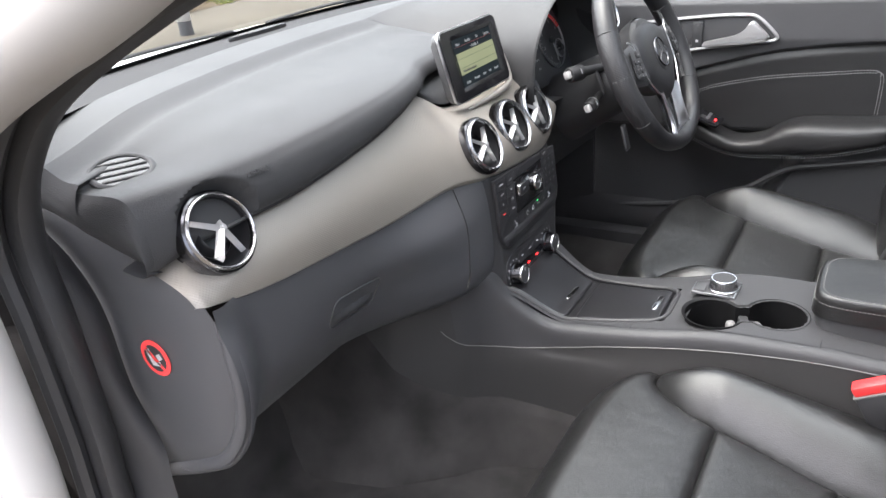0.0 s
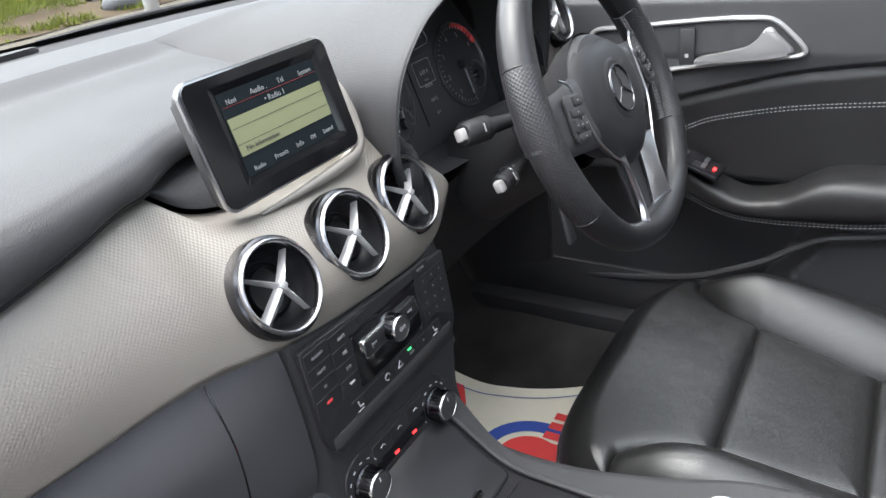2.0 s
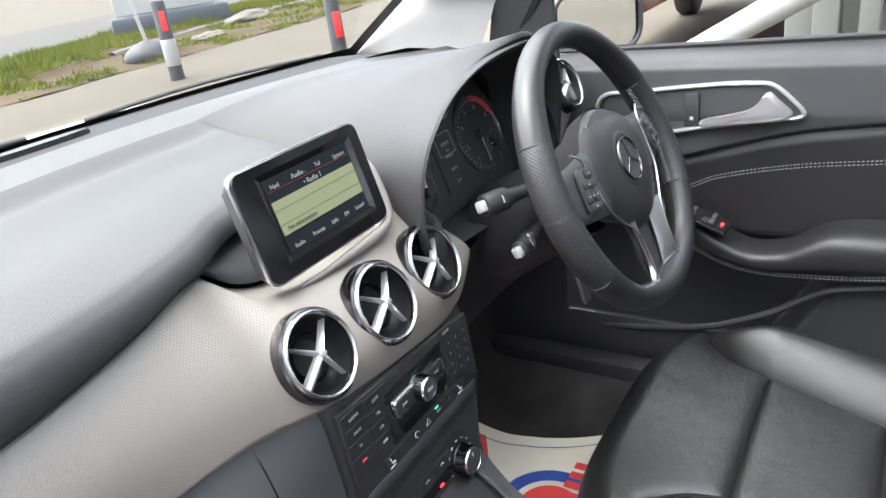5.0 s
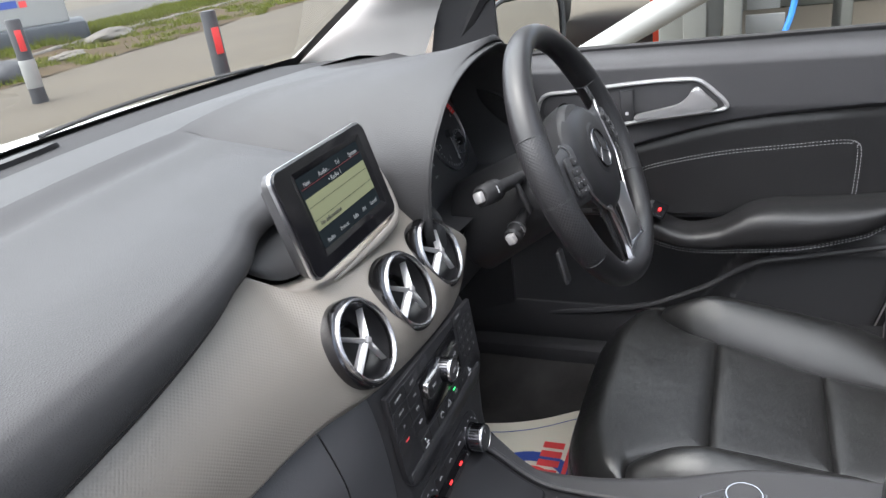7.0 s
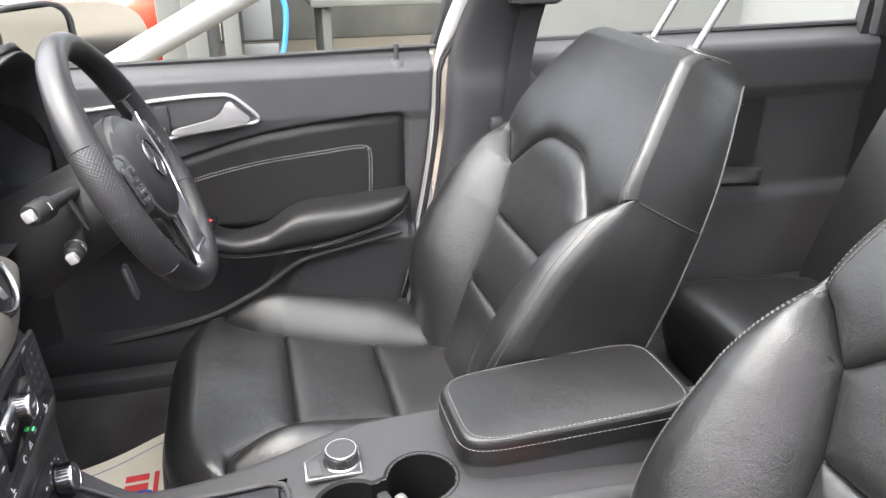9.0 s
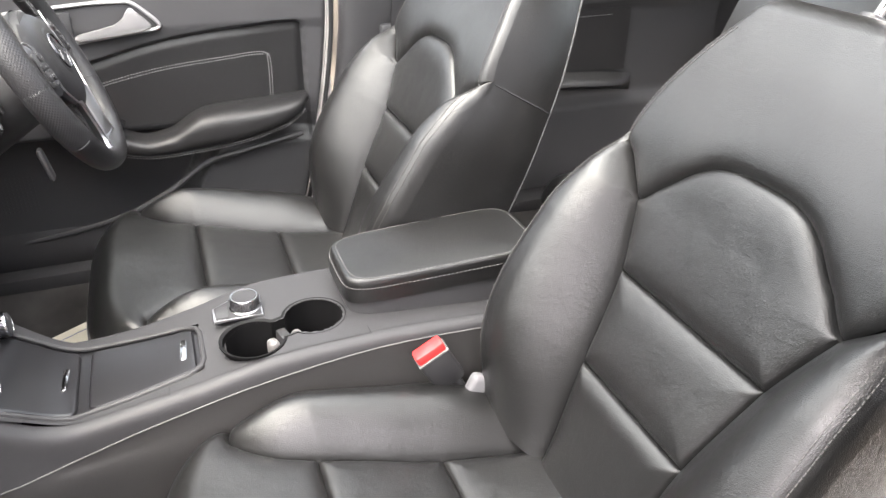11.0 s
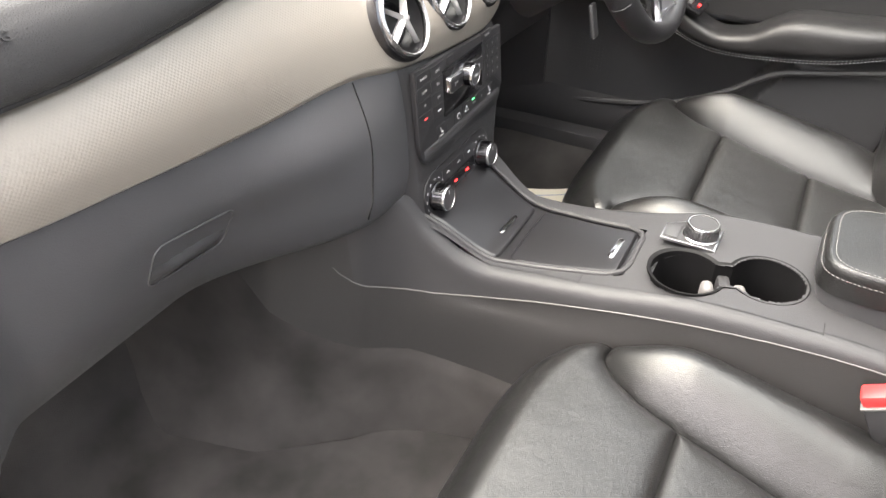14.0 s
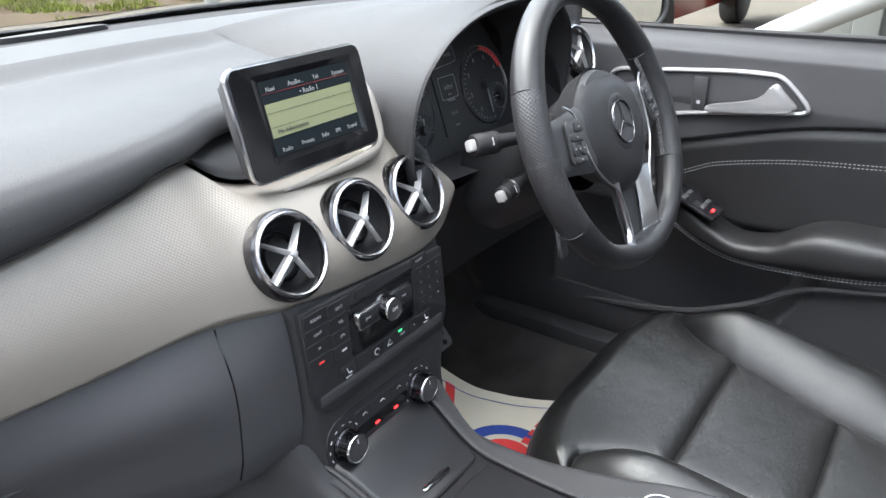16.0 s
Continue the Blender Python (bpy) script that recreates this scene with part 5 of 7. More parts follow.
for sx in (-1, 1):
    def spoke(u, v, sx=sx):
        x = 0.075 + 0.095 * u
        top, low = 0.046 - 0.018 * u + 0.012 * u * u, -0.046 + 0.020 * u - 0.002 * u * u
        y = low + (top - low) * v
        return (sx * x, y, 0.014 - 0.010 * u * u - 0.010 * (2 * v - 1) ** 6)
    part("spoke", surf(spoke, 16, 16, 0.014, way=(0, 0, 1)), DARK, wheel, "dark side spoke")
    KP = pose(sx * 0.122, 0.004, 0.0135, 0, sx * 5, sx * 10) @ Matrix.Diagonal((0.86, 0.95, 1, 1))
    keys = part("key_pad", moved(plate(rrect(0.040, 0.058, 0.008), 0.003, 0.001), KP), DARK, wheel, "steering wheel switch pad")
    for bx, by, bw, bh in ((-0.008 * sx, 0.020, 0.019, 0.012), (0.0, 0.006, 0.030, 0.009), (-0.011, -0.009, 0.011, 0.017), (0.011, -0.009, 0.011, 0.017), (0, -0.009, 0.009, 0.009), (0, -0.023, 0.028, 0.008)):
        part("key", moved(plate(rrect(bw, bh, 0.002, 2), 0.0025, 0.0007), KP @ pose(bx, by, 0.003)), HARD, keys)
        part("key_mark", moved(rbox(0.003, 0.0012, 0.0004, 0), KP @ pose(bx, by, 0.0057)), MARK, keys)

    def leg(u, v, sx=sx):
        y = -0.072 - 0.088 * v
        x0 = 0.026 - 0.010 * v + 0.004 * math.sin(math.pi * v)
        w = 0.026 - 0.006 * math.sin(math.pi * v) + 0.010 * smoothstep(0.7, 1.0, v)
        return (sx * (x0 + w * u), y, 0.004 - 0.008 * v + 0.013 * u ** 0.8)
    part("lower_spoke", surf(leg, 10, 18, 0.006, way=(0, 0, 1)), SATIN, wheel, "satin silver lower spoke")
part("spoke_foot", surf(lambda u, v: ((2 * u - 1) * (0.048 + 0.004 * v), -0.158 - 0.018 * v, 0.002 + 0.010 * (2 * u - 1) ** 4 - 0.003 * v), 16, 6, 0.006, way=(0, 0, 1)), SATIN, wheel, "satin silver foot of the lower spoke")
# dark sheet standing for the shade in the open slot between the legs
part("slot_shade", surf(lambda u, v: ((2 * u - 1) * 0.030, -0.066 - 0.098 * v, -0.006 - 0.002 * v), 6, 8, 0.004, way=(0, 0, 1)), DARK, wheel)
line_pts = [(-0.122, 0.050, 0.012), (-0.106, 0.036, 0.014), (-0.1015, 0.0, 0.014), (-0.094, -0.035, 0.014), (-0.074, -0.062, 0.014), (-0.056, -0.080, 0.015), (-0.046, -0.110, 0.013), (-0.046, -0.158, 0.010)]
for sx in (-1, 1):
    part("silver_line", tube(spline([(-sx * p[0], p[1], p[2]) for p in line_pts], 40), 0.0016, 6), SATIN, wheel, "thin silver line round the hub")

column = thing("steering_column", panel_pose(0.35, 0.50, 0.97, 22), "black steering column shroud with two control stalks", "steering column")
part("shroud", surf(lambda u, v: (0.075 * math.cos(2 * math.pi * u) * (1 + 0.15 * v), 0.062 * math.sin(2 * math.pi * u) * (1 + 0.2 * v) - 0.02 * v, 0.015 - 0.155 * v), 32, 10, close_u=True), RUBBER, column)
CM = panel_pose(0.35, 0.50, 0.97, 22).inverted()
for k, (tip, root, r) in enumerate((((0.172, 0.553, 1.011), (0.30, 0.52, 1.0), 0.013), ((0.201, 0.522, 0.939), (0.30, 0.52, 0.955), 0.011), ((0.545, 0.55, 1.0), (0.42, 0.52, 0.99), 0.011))):
    a, b = CM @ Vector(tip), CM @ Vector(root)
    st = part("stalk", tube([b, b.lerp(a, 0.4), b.lerp(a, 0.62), b.lerp(a, 0.64), b.lerp(a, 0.90), b.lerp(a, 0.93)], [r * 0.6, r * 0.7, r * 0.8, r * 1.15, r * 1.15, r * 0.9], 20), RUBBER, column, "black control stalk")
    d = (a - b).normalized()
    q = d.to_track_quat("Z", "Y").to_matrix().to_4x4()
    part("button", moved(rbox(0.015, 0.013, 0.012, 0.003), Matrix.Translation(b.lerp(a, 0.95)) @ q), BUTTON, st, "silver end button")
    part("collar", moved(lathe([(r * 1.18, -0.002), (r * 1.22, 0), (r * 1.18, 0.002)], 20, closed=True), Matrix.Translation(b.lerp(a, 0.72)) @ q), SATIN if k == 1 else HARD, st)
    part("stalk_mark", moved(rbox(0.010, 0.002, 0.002, 0), Matrix.Translation(b.lerp(a, 0.78) + Vector((0, 0, r * 1.1))) @ q), MARK, st)
part("paddle", rbox(0.012, 0.06, 0.006, 0.003, (-0.09, 0.02, -0.012)), DARK, column)
part("adjust_lever", moved(rbox(0.022, 0.055, 0.008, 0.004), pose(-0.055, -0.115, -0.02, 10, 0, 0)), DARK, column, "column adjusting lever")

# pedals
for nm, px, py, pz, w, h, lb in (("accelerator_pedal", 0.50, 0.87, 0.485, 0.055, 0.13, "perforated steel accelerator pedal with rubber studs"), ("brake_pedal", 0.40, 0.83, 0.52, 0.085, 0.07, "perforated steel brake pedal with rubber studs")):
    pd = thing(nm, panel_pose(px, py, pz, 40), lb, "pedal", "driver's pedals")
    part("plate", plate(rrect(w, h, 0.012), 0.004, 0.001), STEEL, pd)
    for i in range(int(h / 0.02)):
        for j in range(int(w / 0.02)):
            part("stud", moved(lathe([(0.006, 0.003), (0.0055, 0.0065), (0, 0.0068)], 12), pose(-w / 2 + 0.0125 + 0.02 * j + 0.005 * (i % 2), -h / 2 + 0.013 + 0.02 * i, 0)), RUBBER, pd)
    part("arm", tube([(0, 0, 0), (0, 0.02, -0.05), (0, 0.25, -0.12)], 0.008, 8), DARK, pd)

# ---- seats ----
CUSH_W, BACK_H, TIP = 0.258, 0.69, 0.465
cush_mid = table([(0, 0.252), (0.06, 0.262), (0.21, 0.247), (0.378, 0.214), (0.58, 0.190)])
cush_seam = table([(0.04, 0.262), (0.085, 0.210), (0.15, 0.172), (0.21, 0.154), (0.378, 0.128), (0.58, 0.118)])
back_half = table([(0, 0.235), (0.08, 0.252), (0.2, 0.266), (0.35, 0.264), (0.46, 0.246), (0.53, 0.228), (0.60, 0.200), (0.66, 0.172), (0.69, 0.158)])
back_seam = table([(0, 0.092), (0.163, 0.108), (0.295, 0.135), (0.385, 0.172), (0.425, 0.212), (0.465, 0.246)])
back_mid = table([(0, -0.015), (0.16, 0.008), (0.295, 0.014), (0.40, 0.026), (0.48, 0.038), (0.58, 0.036), (0.66, 0.024), (0.69, 0.012)])
back_swell = table([(0, 0.45), (0.1, 0.92), (0.2, 1.0), (0.32, 0.88), (0.40, 0.52), (0.465, 0.0)])
back_arch = table([(0, 0.478), (0.05, 0.475), (0.09, 0.458), (0.14, 0.415), (0.172, 0.385)])


def cush_height(a, y, cx):
    """Cushion height; a across, y behind the front edge."""
    b, s = abs(a), cush_seam(y) if y > 0.045 else 0.27
    z = cush_mid(y)
    if b > s:
        f = (b - s) / max(0.01, CUSH_W - s)
        z += 0.050 * smoothstep(0.04, 0.22, y) * (1 - 0.7 * smoothstep(0.38, 0.58, y)) * math.sin(min(1, f / 0.62) * math.pi / 2)
    z -= 0.95 * rolled(CUSH_W - b, 0.05) + 0.95 * rolled(y, 0.06)
    d = 1.0
    if b < s:
        d = min(abs(y - 0.21), abs(y - 0.378))
    if y > 0.045:
        d = min(d, 0.85 * abs(b - s))
    z -= 0.010 * math.exp(-d / 0.011) + 0.004 * math.exp(-d / 0.0025)
    z += 0.0011 * noise.noise((a * 11 + cx * 7, y * 11, 1.7)) + 0.00025 * noise.noise((a * 45 + cx * 7, y * 45, 4.7))
    return z


def cush_bow(a, y):
    return 0.075 * (abs(a) / CUSH_W) ** 4.5 * (1 - smoothstep(0.0, 0.24, y))


def back_depth(a, t, cx):
    b, w, i = abs(a), back_half(t), back_seam(t)
    d = back_mid(t)
    if b > i and t < TIP:
        f = (b - i) / max(0.004, w - i)
        d += 0.082 * back_swell(t) * math.sin(min(1, f / 0.66) * math.pi / 2)
    d -= 1.1 * rolled(w - b, 0.034 if t < 0.40 else 0.034 - 0.020 * smoothstep(0.40, 0.5, t))
    gap = 1.0
    if b < i:
        gap = min(abs(t - 0.163), abs(t - 0.295))
    if t < TIP:
        gap = min(gap, 0.9 * abs(b - i) + 1.2 * max(0, t - 0.435))
    if b < 0.18:
        gap = min(gap, 0.8 * abs(t - back_arch(b)))
    d -= 0.011 * math.exp(-gap / 0.012) + 0.004 * math.exp(-gap / 0.0025)
    d += 0.0010 * noise.noise((a * 11 + cx * 5, t * 11, 5.1)) + 0.00025 * noise.noise((a * 45 + cx * 5, t * 45, 2.1))
    d -= 0.9 * rolled(BACK_H - t, 0.03)
    return d


def seat(name, cx, yf, label, side):
    """A front seat; cx its middle, yf the front edge of its cushion; side: +1 if its outer side is to the right."""
    s = thing(name, pose(cx, yf - 0.45, 0.36), label, "car seat", "front seats")

    def cushion(a0, a1, y0, y1):
        def f(u, v):
            y = y0 + (y1 - y0) * v
            lo, hi = (fn(y) if callable(fn) else fn for fn in (a0, a1))
            a = lo + (hi - lo) * u
            return (a, 0.45 - y - cush_bow(a, y), cush_height(a, y, cx))
        return f

    def edge(y):
        return min(CUSH_W, cush_seam(y)) if y > 0.045 else CUSH_W
    for nm, lo, hi, nu, y0, y1, nv in (("front_panel", lambda y: -edge(y), edge, 110, 0.0, 0.21, 84), ("middle_panel", lambda y: -edge(y), edge, 90, 0.21, 0.378, 68), ("rear_panel", lambda y: -edge(y), edge, 90, 0.378, 0.58, 60),
                                       ("side_bolster", -CUSH_W, lambda y: -edge(y), 40, 0.045, 0.58, 110), ("side_bolster", edge, CUSH_W, 40, 0.045, 0.58, 110)):
        part(nm, facing(surf(cushion(lo, hi, y0, y1), nu, nv), (0, 0, 1)), LEATHER, s, "creased black leather" if nm == "front_panel" else "")

    def rim_at(u):
        """A point of the cushion's outer edge, from the rear over the front to the rear again."""
        n = 3 * u
        if n < 1:
            a, y = -CUSH_W, 0.58 * (1 - n)
        elif n < 2:
            a, y = CUSH_W * (2 * n - 3), 0.0
        else:
            a, y = CUSH_W, 0.58 * (n - 2)
        return Vector((a, 0.45 - y - cush_bow(a, y), cush_height(a, y, cx)))

    def skirt(u, v):
        """Front and sides of the cushion."""
        p = rim_at(u)
        out = Vector((p.x / CUSH_W * (1 if abs(p.x) > 0.2 else 0.3), 1.0 if 1 <= 3 * u <= 2 else 0.0, 0)).normalized()
        return p + out * (0.012 * math.sin(math.pi * v) - 0.04 * v * v) + Vector((0, 0, (0.085 - p.z) * v))
    part("front_skirt", surf(skirt, 180, 14), LEATHER, s, "leather seat front and sides")
    part("piping", tube([rim_at(0.02 + 0.96 * i / 200) + Vector((0, 0, 0.0005)) for i in range(201)], 0.0028, 6), LEATHER, s, "raised leather piping")
    part("seat_base", rbox(0.44, 0.46, 0.10, 0.02, (0, 0.15, 0.05)), DARK, s, "black plastic seat base")

    R = radians(30)
    up, fw = Vector((0, -math.sin(R), math.cos(R))), Vector((0, math.cos(R), math.sin(R)))
    base = Vector((0, -0.04, 0.20))

    def on_back(a, t, lift=0.0):
        return base + Vector((a, 0, 0)) + up * t + fw * (back_depth(a, t, cx) + lift)

    def low_head(b):
        return back_arch(b) if b < 0.172 else 0.385 + 0.08 * (b - 0.172) / 0.074

    def arch_panel(u, v):
        n = 2 * u - 1
        t = 0.295 + (back_arch(0.172 * abs(n)) - 0.295) * v
        return on_back(n * back_seam(min(t, 0.385)), t)

    def head_panel(u, v):
        n = 2 * u - 1
        t0 = low_head(0.246 * abs(n))
        t = t0 + (BACK_H - t0) * v
        return on_back(n * (0.246 if t < TIP else min(0.246, back_half(t))), t)
    for nm, fn, nu, nv in (("lumbar_panel", lambda u, v: on_back((2 * u - 1) * back_seam(0.163 * v), 0.163 * v), 80, 60), ("back_panel", lambda u, v: on_back((2 * u - 1) * back_seam(0.163 + 0.132 * v), 0.163 + 0.132 * v), 80, 56),
                           ("shoulder_panel", arch_panel, 90, 70), ("head_panel", head_panel, 110, 100),
                           ("back_bolster", lambda u, v: on_back(-back_half(TIP * v) + (back_half(TIP * v) - back_seam(TIP * v)) * u, TIP * v), 44, 150),
                           ("back_bolster", lambda u, v: on_back(back_seam(TIP * v) + (back_half(TIP * v) - back_seam(TIP * v)) * u, TIP * v), 44, 150)):
        part(nm, facing(surf(fn, nu, nv), (0, 1, 0.3)), LEATHER, s, "creased black leather" if nm == "back_panel" else "")

    def shell_at(u, v):
        """Sides and top of the backrest."""
        n = 3 * u
        if n < 1:
            a, t = -back_half(BACK_H * n), BACK_H * n
        elif n < 2:
            a, t = back_half(BACK_H) * (2 * (n - 1) - 1), BACK_H
        else:
            a, t = back_half(BACK_H * (3 - n)), BACK_H * (3 - n)
        th = 0.165 - 0.060 * (t / BACK_H)
        p0 = on_back(a, t)
        p1 = base + Vector((a * (1 - 0.06 * v ** 2), 0, 0)) + up * t - fw * th
        q = p0.lerp(p1, v)
        if 1 <= n <= 2:
            return q + up * 0.010 * math.sin(math.pi * v)
        return q + Vector((a / back_half(t), 0, 0)) * 0.007 * smoothstep(0.0, 0.12, min(abs(n - 1), abs(n - 2))) * math.sin(math.pi * v)
    part("back_side", surf(shell_at, 240, 16), LEATHER, s, "smooth black side and top of the backrest")
    part("back_shell", facing(surf(lambda u, v: base + Vector((0.94 * back_half(BACK_H * v) * (2 * u - 1), 0, 0)) + up * (BACK_H * v) - fw * (0.165 - 0.060 * v + 0.012 * math.sin(math.pi * u)), 16, 24), (0, -1, 0)), HARD, s, "plastic seat back")
    for sd in (-1, 1):
        part("side_seam", tube([Vector(shell_at(sd * -0.5 + 0.5 + sd * 0.223, 0.02 + 0.97 * i / 30)) for i in range(31)], 0.0016, 6), RUBBER, s, "fine seam across the backrest side")
        part("rear_piping", tube([Vector(shell_at(sd * -0.5 + 0.5 + sd * (0.02 + 0.31 * i / 60), 0.985)) for i in range(61)], 0.0024, 6), RUBBER, s, "black edge of the seat back")
        for inset in (0.010, 0.017):
            pth = [on_back(sd * (back_half(t) - inset), t, 0.0008) for t in [0.05 + 0.006 * i for i in range(98)]]
            part("stitching", stitches(pth), DIMTHREAD, s, "twin stitching along the backrest edge")
    part("headrest", moved(surf(lambda u, v: (0.125 * math.copysign(abs(math.cos(2 * math.pi * u)) ** 0.6, math.cos(2 * math.pi * u)) * math.sin(math.pi * min(0.999, max(0.001, v))) ** 0.35,
                                              0.05 * math.copysign(abs(math.sin(2 * math.pi * u)) ** 0.7, math.sin(2 * math.pi * u)) * math.sin(math.pi * min(0.999, max(0.001, v))) ** 0.35,
                                              -0.085 + 0.17 * v), 32, 16, close_u=True), Matrix.Translation(base + up * (BACK_H + 0.20) - fw * 0.045) @ pose(0, 0, 0, 20, 0, 0)), LEATHER, s, "black leather headrest")
    for sd in (-1, 1):
        b0 = base + Vector((sd * 0.065, 0, 0)) + up * (BACK_H + 0.004) - fw * 0.05
        part("headrest_post", tube([b0, b0 + up * 0.16], 0.0065, 12), CHROME, s, "chrome headrest post")
        part("post_collar", moved(lathe([(0.008, -0.004), (0.019, -0.002), (0.018, 0.004), (0.009, 0.007)], 20), Matrix.Translation(b0 + up * 0.004) @ pose(0, 0, 0, 30, 0, 0)), DARK, s)
        part("hinge_cover", moved(rbox(0.022, 0.10, 0.05, 0.010), pose(sd * 0.240, 0.0, 0.185, 28, 0, 0)), GREY, s, "grey recliner cover")
    return s


seat("driver_seat", 0.3755, 0.475, "black leather driver seat with creased cushions and grey side stitching", 1)
pseat = seat("passenger_seat", -0.385, 0.378, "black leather passenger seat with creased cushions and grey side stitching", -1)

part("recliner_arm", moved(rbox(0.020, 0.085, 0.042, 0.008, seg=3), pseat.matrix_basis.inverted() @ pose(-0.168, -0.112, 0.590, 26, 0, 0)), GREY, pseat, "pale grey recliner cover beside the cushion")
buckle = thing("belt_buckle", pose(-0.150, -0.056, 0.604, -29, 0, 0), "black seat belt buckle with a bright red release button", "belt buckle")
part("stalk", rbox(0.014, 0.030, 0.09, 0.005, (0, 0, -0.025)), RUBBER, buckle)
part("housing", rbox(0.028, 0.050, 0.066, 0.007, (0, 0, 0.040)), RUBBER, buckle)
part("release_button", rbox(0.024, 0.047, 0.016, 0.004, (0, 0, 0.078)), RED, buckle, "bright red release button")
part("slot_rim", rbox(0.029, 0.051, 0.003, 0.001, (0, 0, 0.0705)), GREYPALE, buckle, "thin pale rim below the button")

# rear bench
bench = thing("rear_bench", pose(0, -0.85, 0.31), "black leather rear bench seat", "rear seat")
SECTION = [(0.20, 0.0), (0.235, 0.10), (0.25, 0.18), (0.235, 0.235), (0.18, 0.256), (0.0, 0.240), (-0.20, 0.215), (-0.32, 0.205)]


def bench_at(u, v):
    p = curve([(0, y, z) for y, z in SECTION], v)
    end = rolled(0.62 * (1 - abs(2 * u - 1)), 0.06)
    dip = 0.010 * math.exp(-((abs(2 * u - 1) - 0.36) * 0.62 / 0.010) ** 2) + 0.008 * math.exp(-((p.y - 0.09) / 0.010) ** 2) * (1 if p.z > 0.2 else 0)
    return (-0.62 + 1.24 * u, p.y - 0.5 * end, p.z - 0.6 * end * (1 if v > 0.3 else 0) - dip)


part("cushion", facing(surf(bench_at, 100, 50), (0, 0.5, 1)), LEATHER, bench, "black leather bench cushion")
part("cushion_base", rbox(1.16, 0.46, 0.12, 0.02, (0, -0.05, 0.06)), CARPET, bench)
part("backrest", surf(lambda u, v: (-0.62 + 1.24 * u, -0.24 - 0.24 * v + 0.02 * math.sin(math.pi * v) - 0.012 * math.exp(-((abs(2 * u - 1) - 0.36) / 0.02) ** 2), 0.18 + 0.62 * v), 60, 20, 0.10), LEATHER, bench)

# ---- driver's door ----
door = thing("driver_door", pose(0.80, 0.4, 0.7), "closed driver's door with dark grained trim, leather inset and chrome-edged handle", "car door")
DD = Matrix.Translation((-0.80, -0.4, -0.7))


def door_part(name, bm, mat, label="", parent=None):
    return part(name, moved(bm, DD), mat, parent or door, label)


recess_top = table([(-0.06, 0.953), (-0.007, 0.953), (0.085, 0.947), (0.184, 0.938), (0.292, 0.922), (0.411, 0.892), (0.502, 0.866), (0.60, 0.832), (0.78, 0.77)])


def recess(y, z, r=0.022):
    """How far a point lies inside the outline of the leather recess."""
    dy, dz = y + 0.047, recess_top(y) - z
    return r - math.hypot(r - dy, r - dz) if dy < r and dz < r else min(dy, dz)


def door_x(y, z):
    """Inner face of the trim: belt roll, upper panel, inset, pocket recess, lower panel."""
    x = 0.792
    x += 0.045 * smoothstep(1.035, 1.075, z) ** 1.5
    x += 0.006 * smoothstep(0.96, 0.93, z)
    x += 0.014 * smoothstep(-0.004, 0.006, recess(y, z))
    pocket = smoothstep(0.725, 0.70, z) * smoothstep(0.44, 0.46, z) * smoothstep(0.18 + (0.66 - z) * 0.6, 0.215 + (0.66 - z) * 0.6, y)
    x += 0.07 * pocket
    x -= 0.03 * smoothstep(0.70, 0.66, z) * (1 - pocket)
    return x


def door_at(u, v, z0=0.40, z1=1.08):
    z = z0 + (z1 - z0) * v
    y0 = shut_edge(z) + 0.004
    y = y0 + (0.775 - y0) * u
    return (door_x(y, z) + 1.2 * rolled(y - y0, 0.012), y, z)


door_part("trim_panel", facing(surf(lambda u, v: door_at(u, v, 0.73, 1.08), 200, 110), (-1, 0, 0)), DOORSKIN, "dark grey grained upper door trim")
door_part("lower_trim", facing(surf(lambda u, v: door_at(u, v, 0.40, 0.73), 130, 80), (-1, 0, 0)), DARK, "black plastic lower door trim with a map pocket")


def inset_at(u, v):
    y = -0.040 + 0.56 * u
    z = 0.735 + (recess_top(y) - 0.007 - 0.735) * v
    k = smoothstep(0.0, 0.02, recess(y, z) - 0.004)
    return (door_x(y, z) - 0.0025 - 0.005 * k, y, z)


door_part("inset", facing(surf(inset_at, 110, 60), (-1, 0, 0)), DOORLEATHER, "black leather door inset")
sti = spline([(0, 0.505, 0.795), (0, 0.45, 0.822), (0, 0.40, 0.842), (0, 0.276, 0.866), (0, 0.139, 0.879), (0, 0.065, 0.885), (0, 0.043, 0.880), (0, 0.035, 0.866), (0, 0.035, 0.819), (0, 0.038, 0.76)], 120)
for off in (0.0, 0.006):
    path = [Vector((door_x(p.y, p.z) - 0.0078, p.y + (off if p.z < 0.875 and p.y < 0.06 else 0), p.z - (off if p.y >= 0.05 else 0))) for p in sti]
    door_part("stitching", stitches(path), STITCH, "pale double stitching")
bez = [(0.62, 0.992), (0.56, 1.001), (0.416, 1.013), (0.345, 1.015), (0.315, 1.010), (0.285, 0.985), (0.268, 0.965), (0.272, 0.956), (0.30, 0.951), (0.421, 0.937), (0.526, 0.920), (0.62, 0.903), (0.635, 0.94)]
bl = [Vector((0.7885, p[0], p[1])) for p in (curve([(y, z, 0) for y, z in bez], i / 80, True) for i in range(80))]
door_part("handle_bezel", tube(bl, 0.0042, 8, closed=True), SILVER, "chrome edging round the handle")

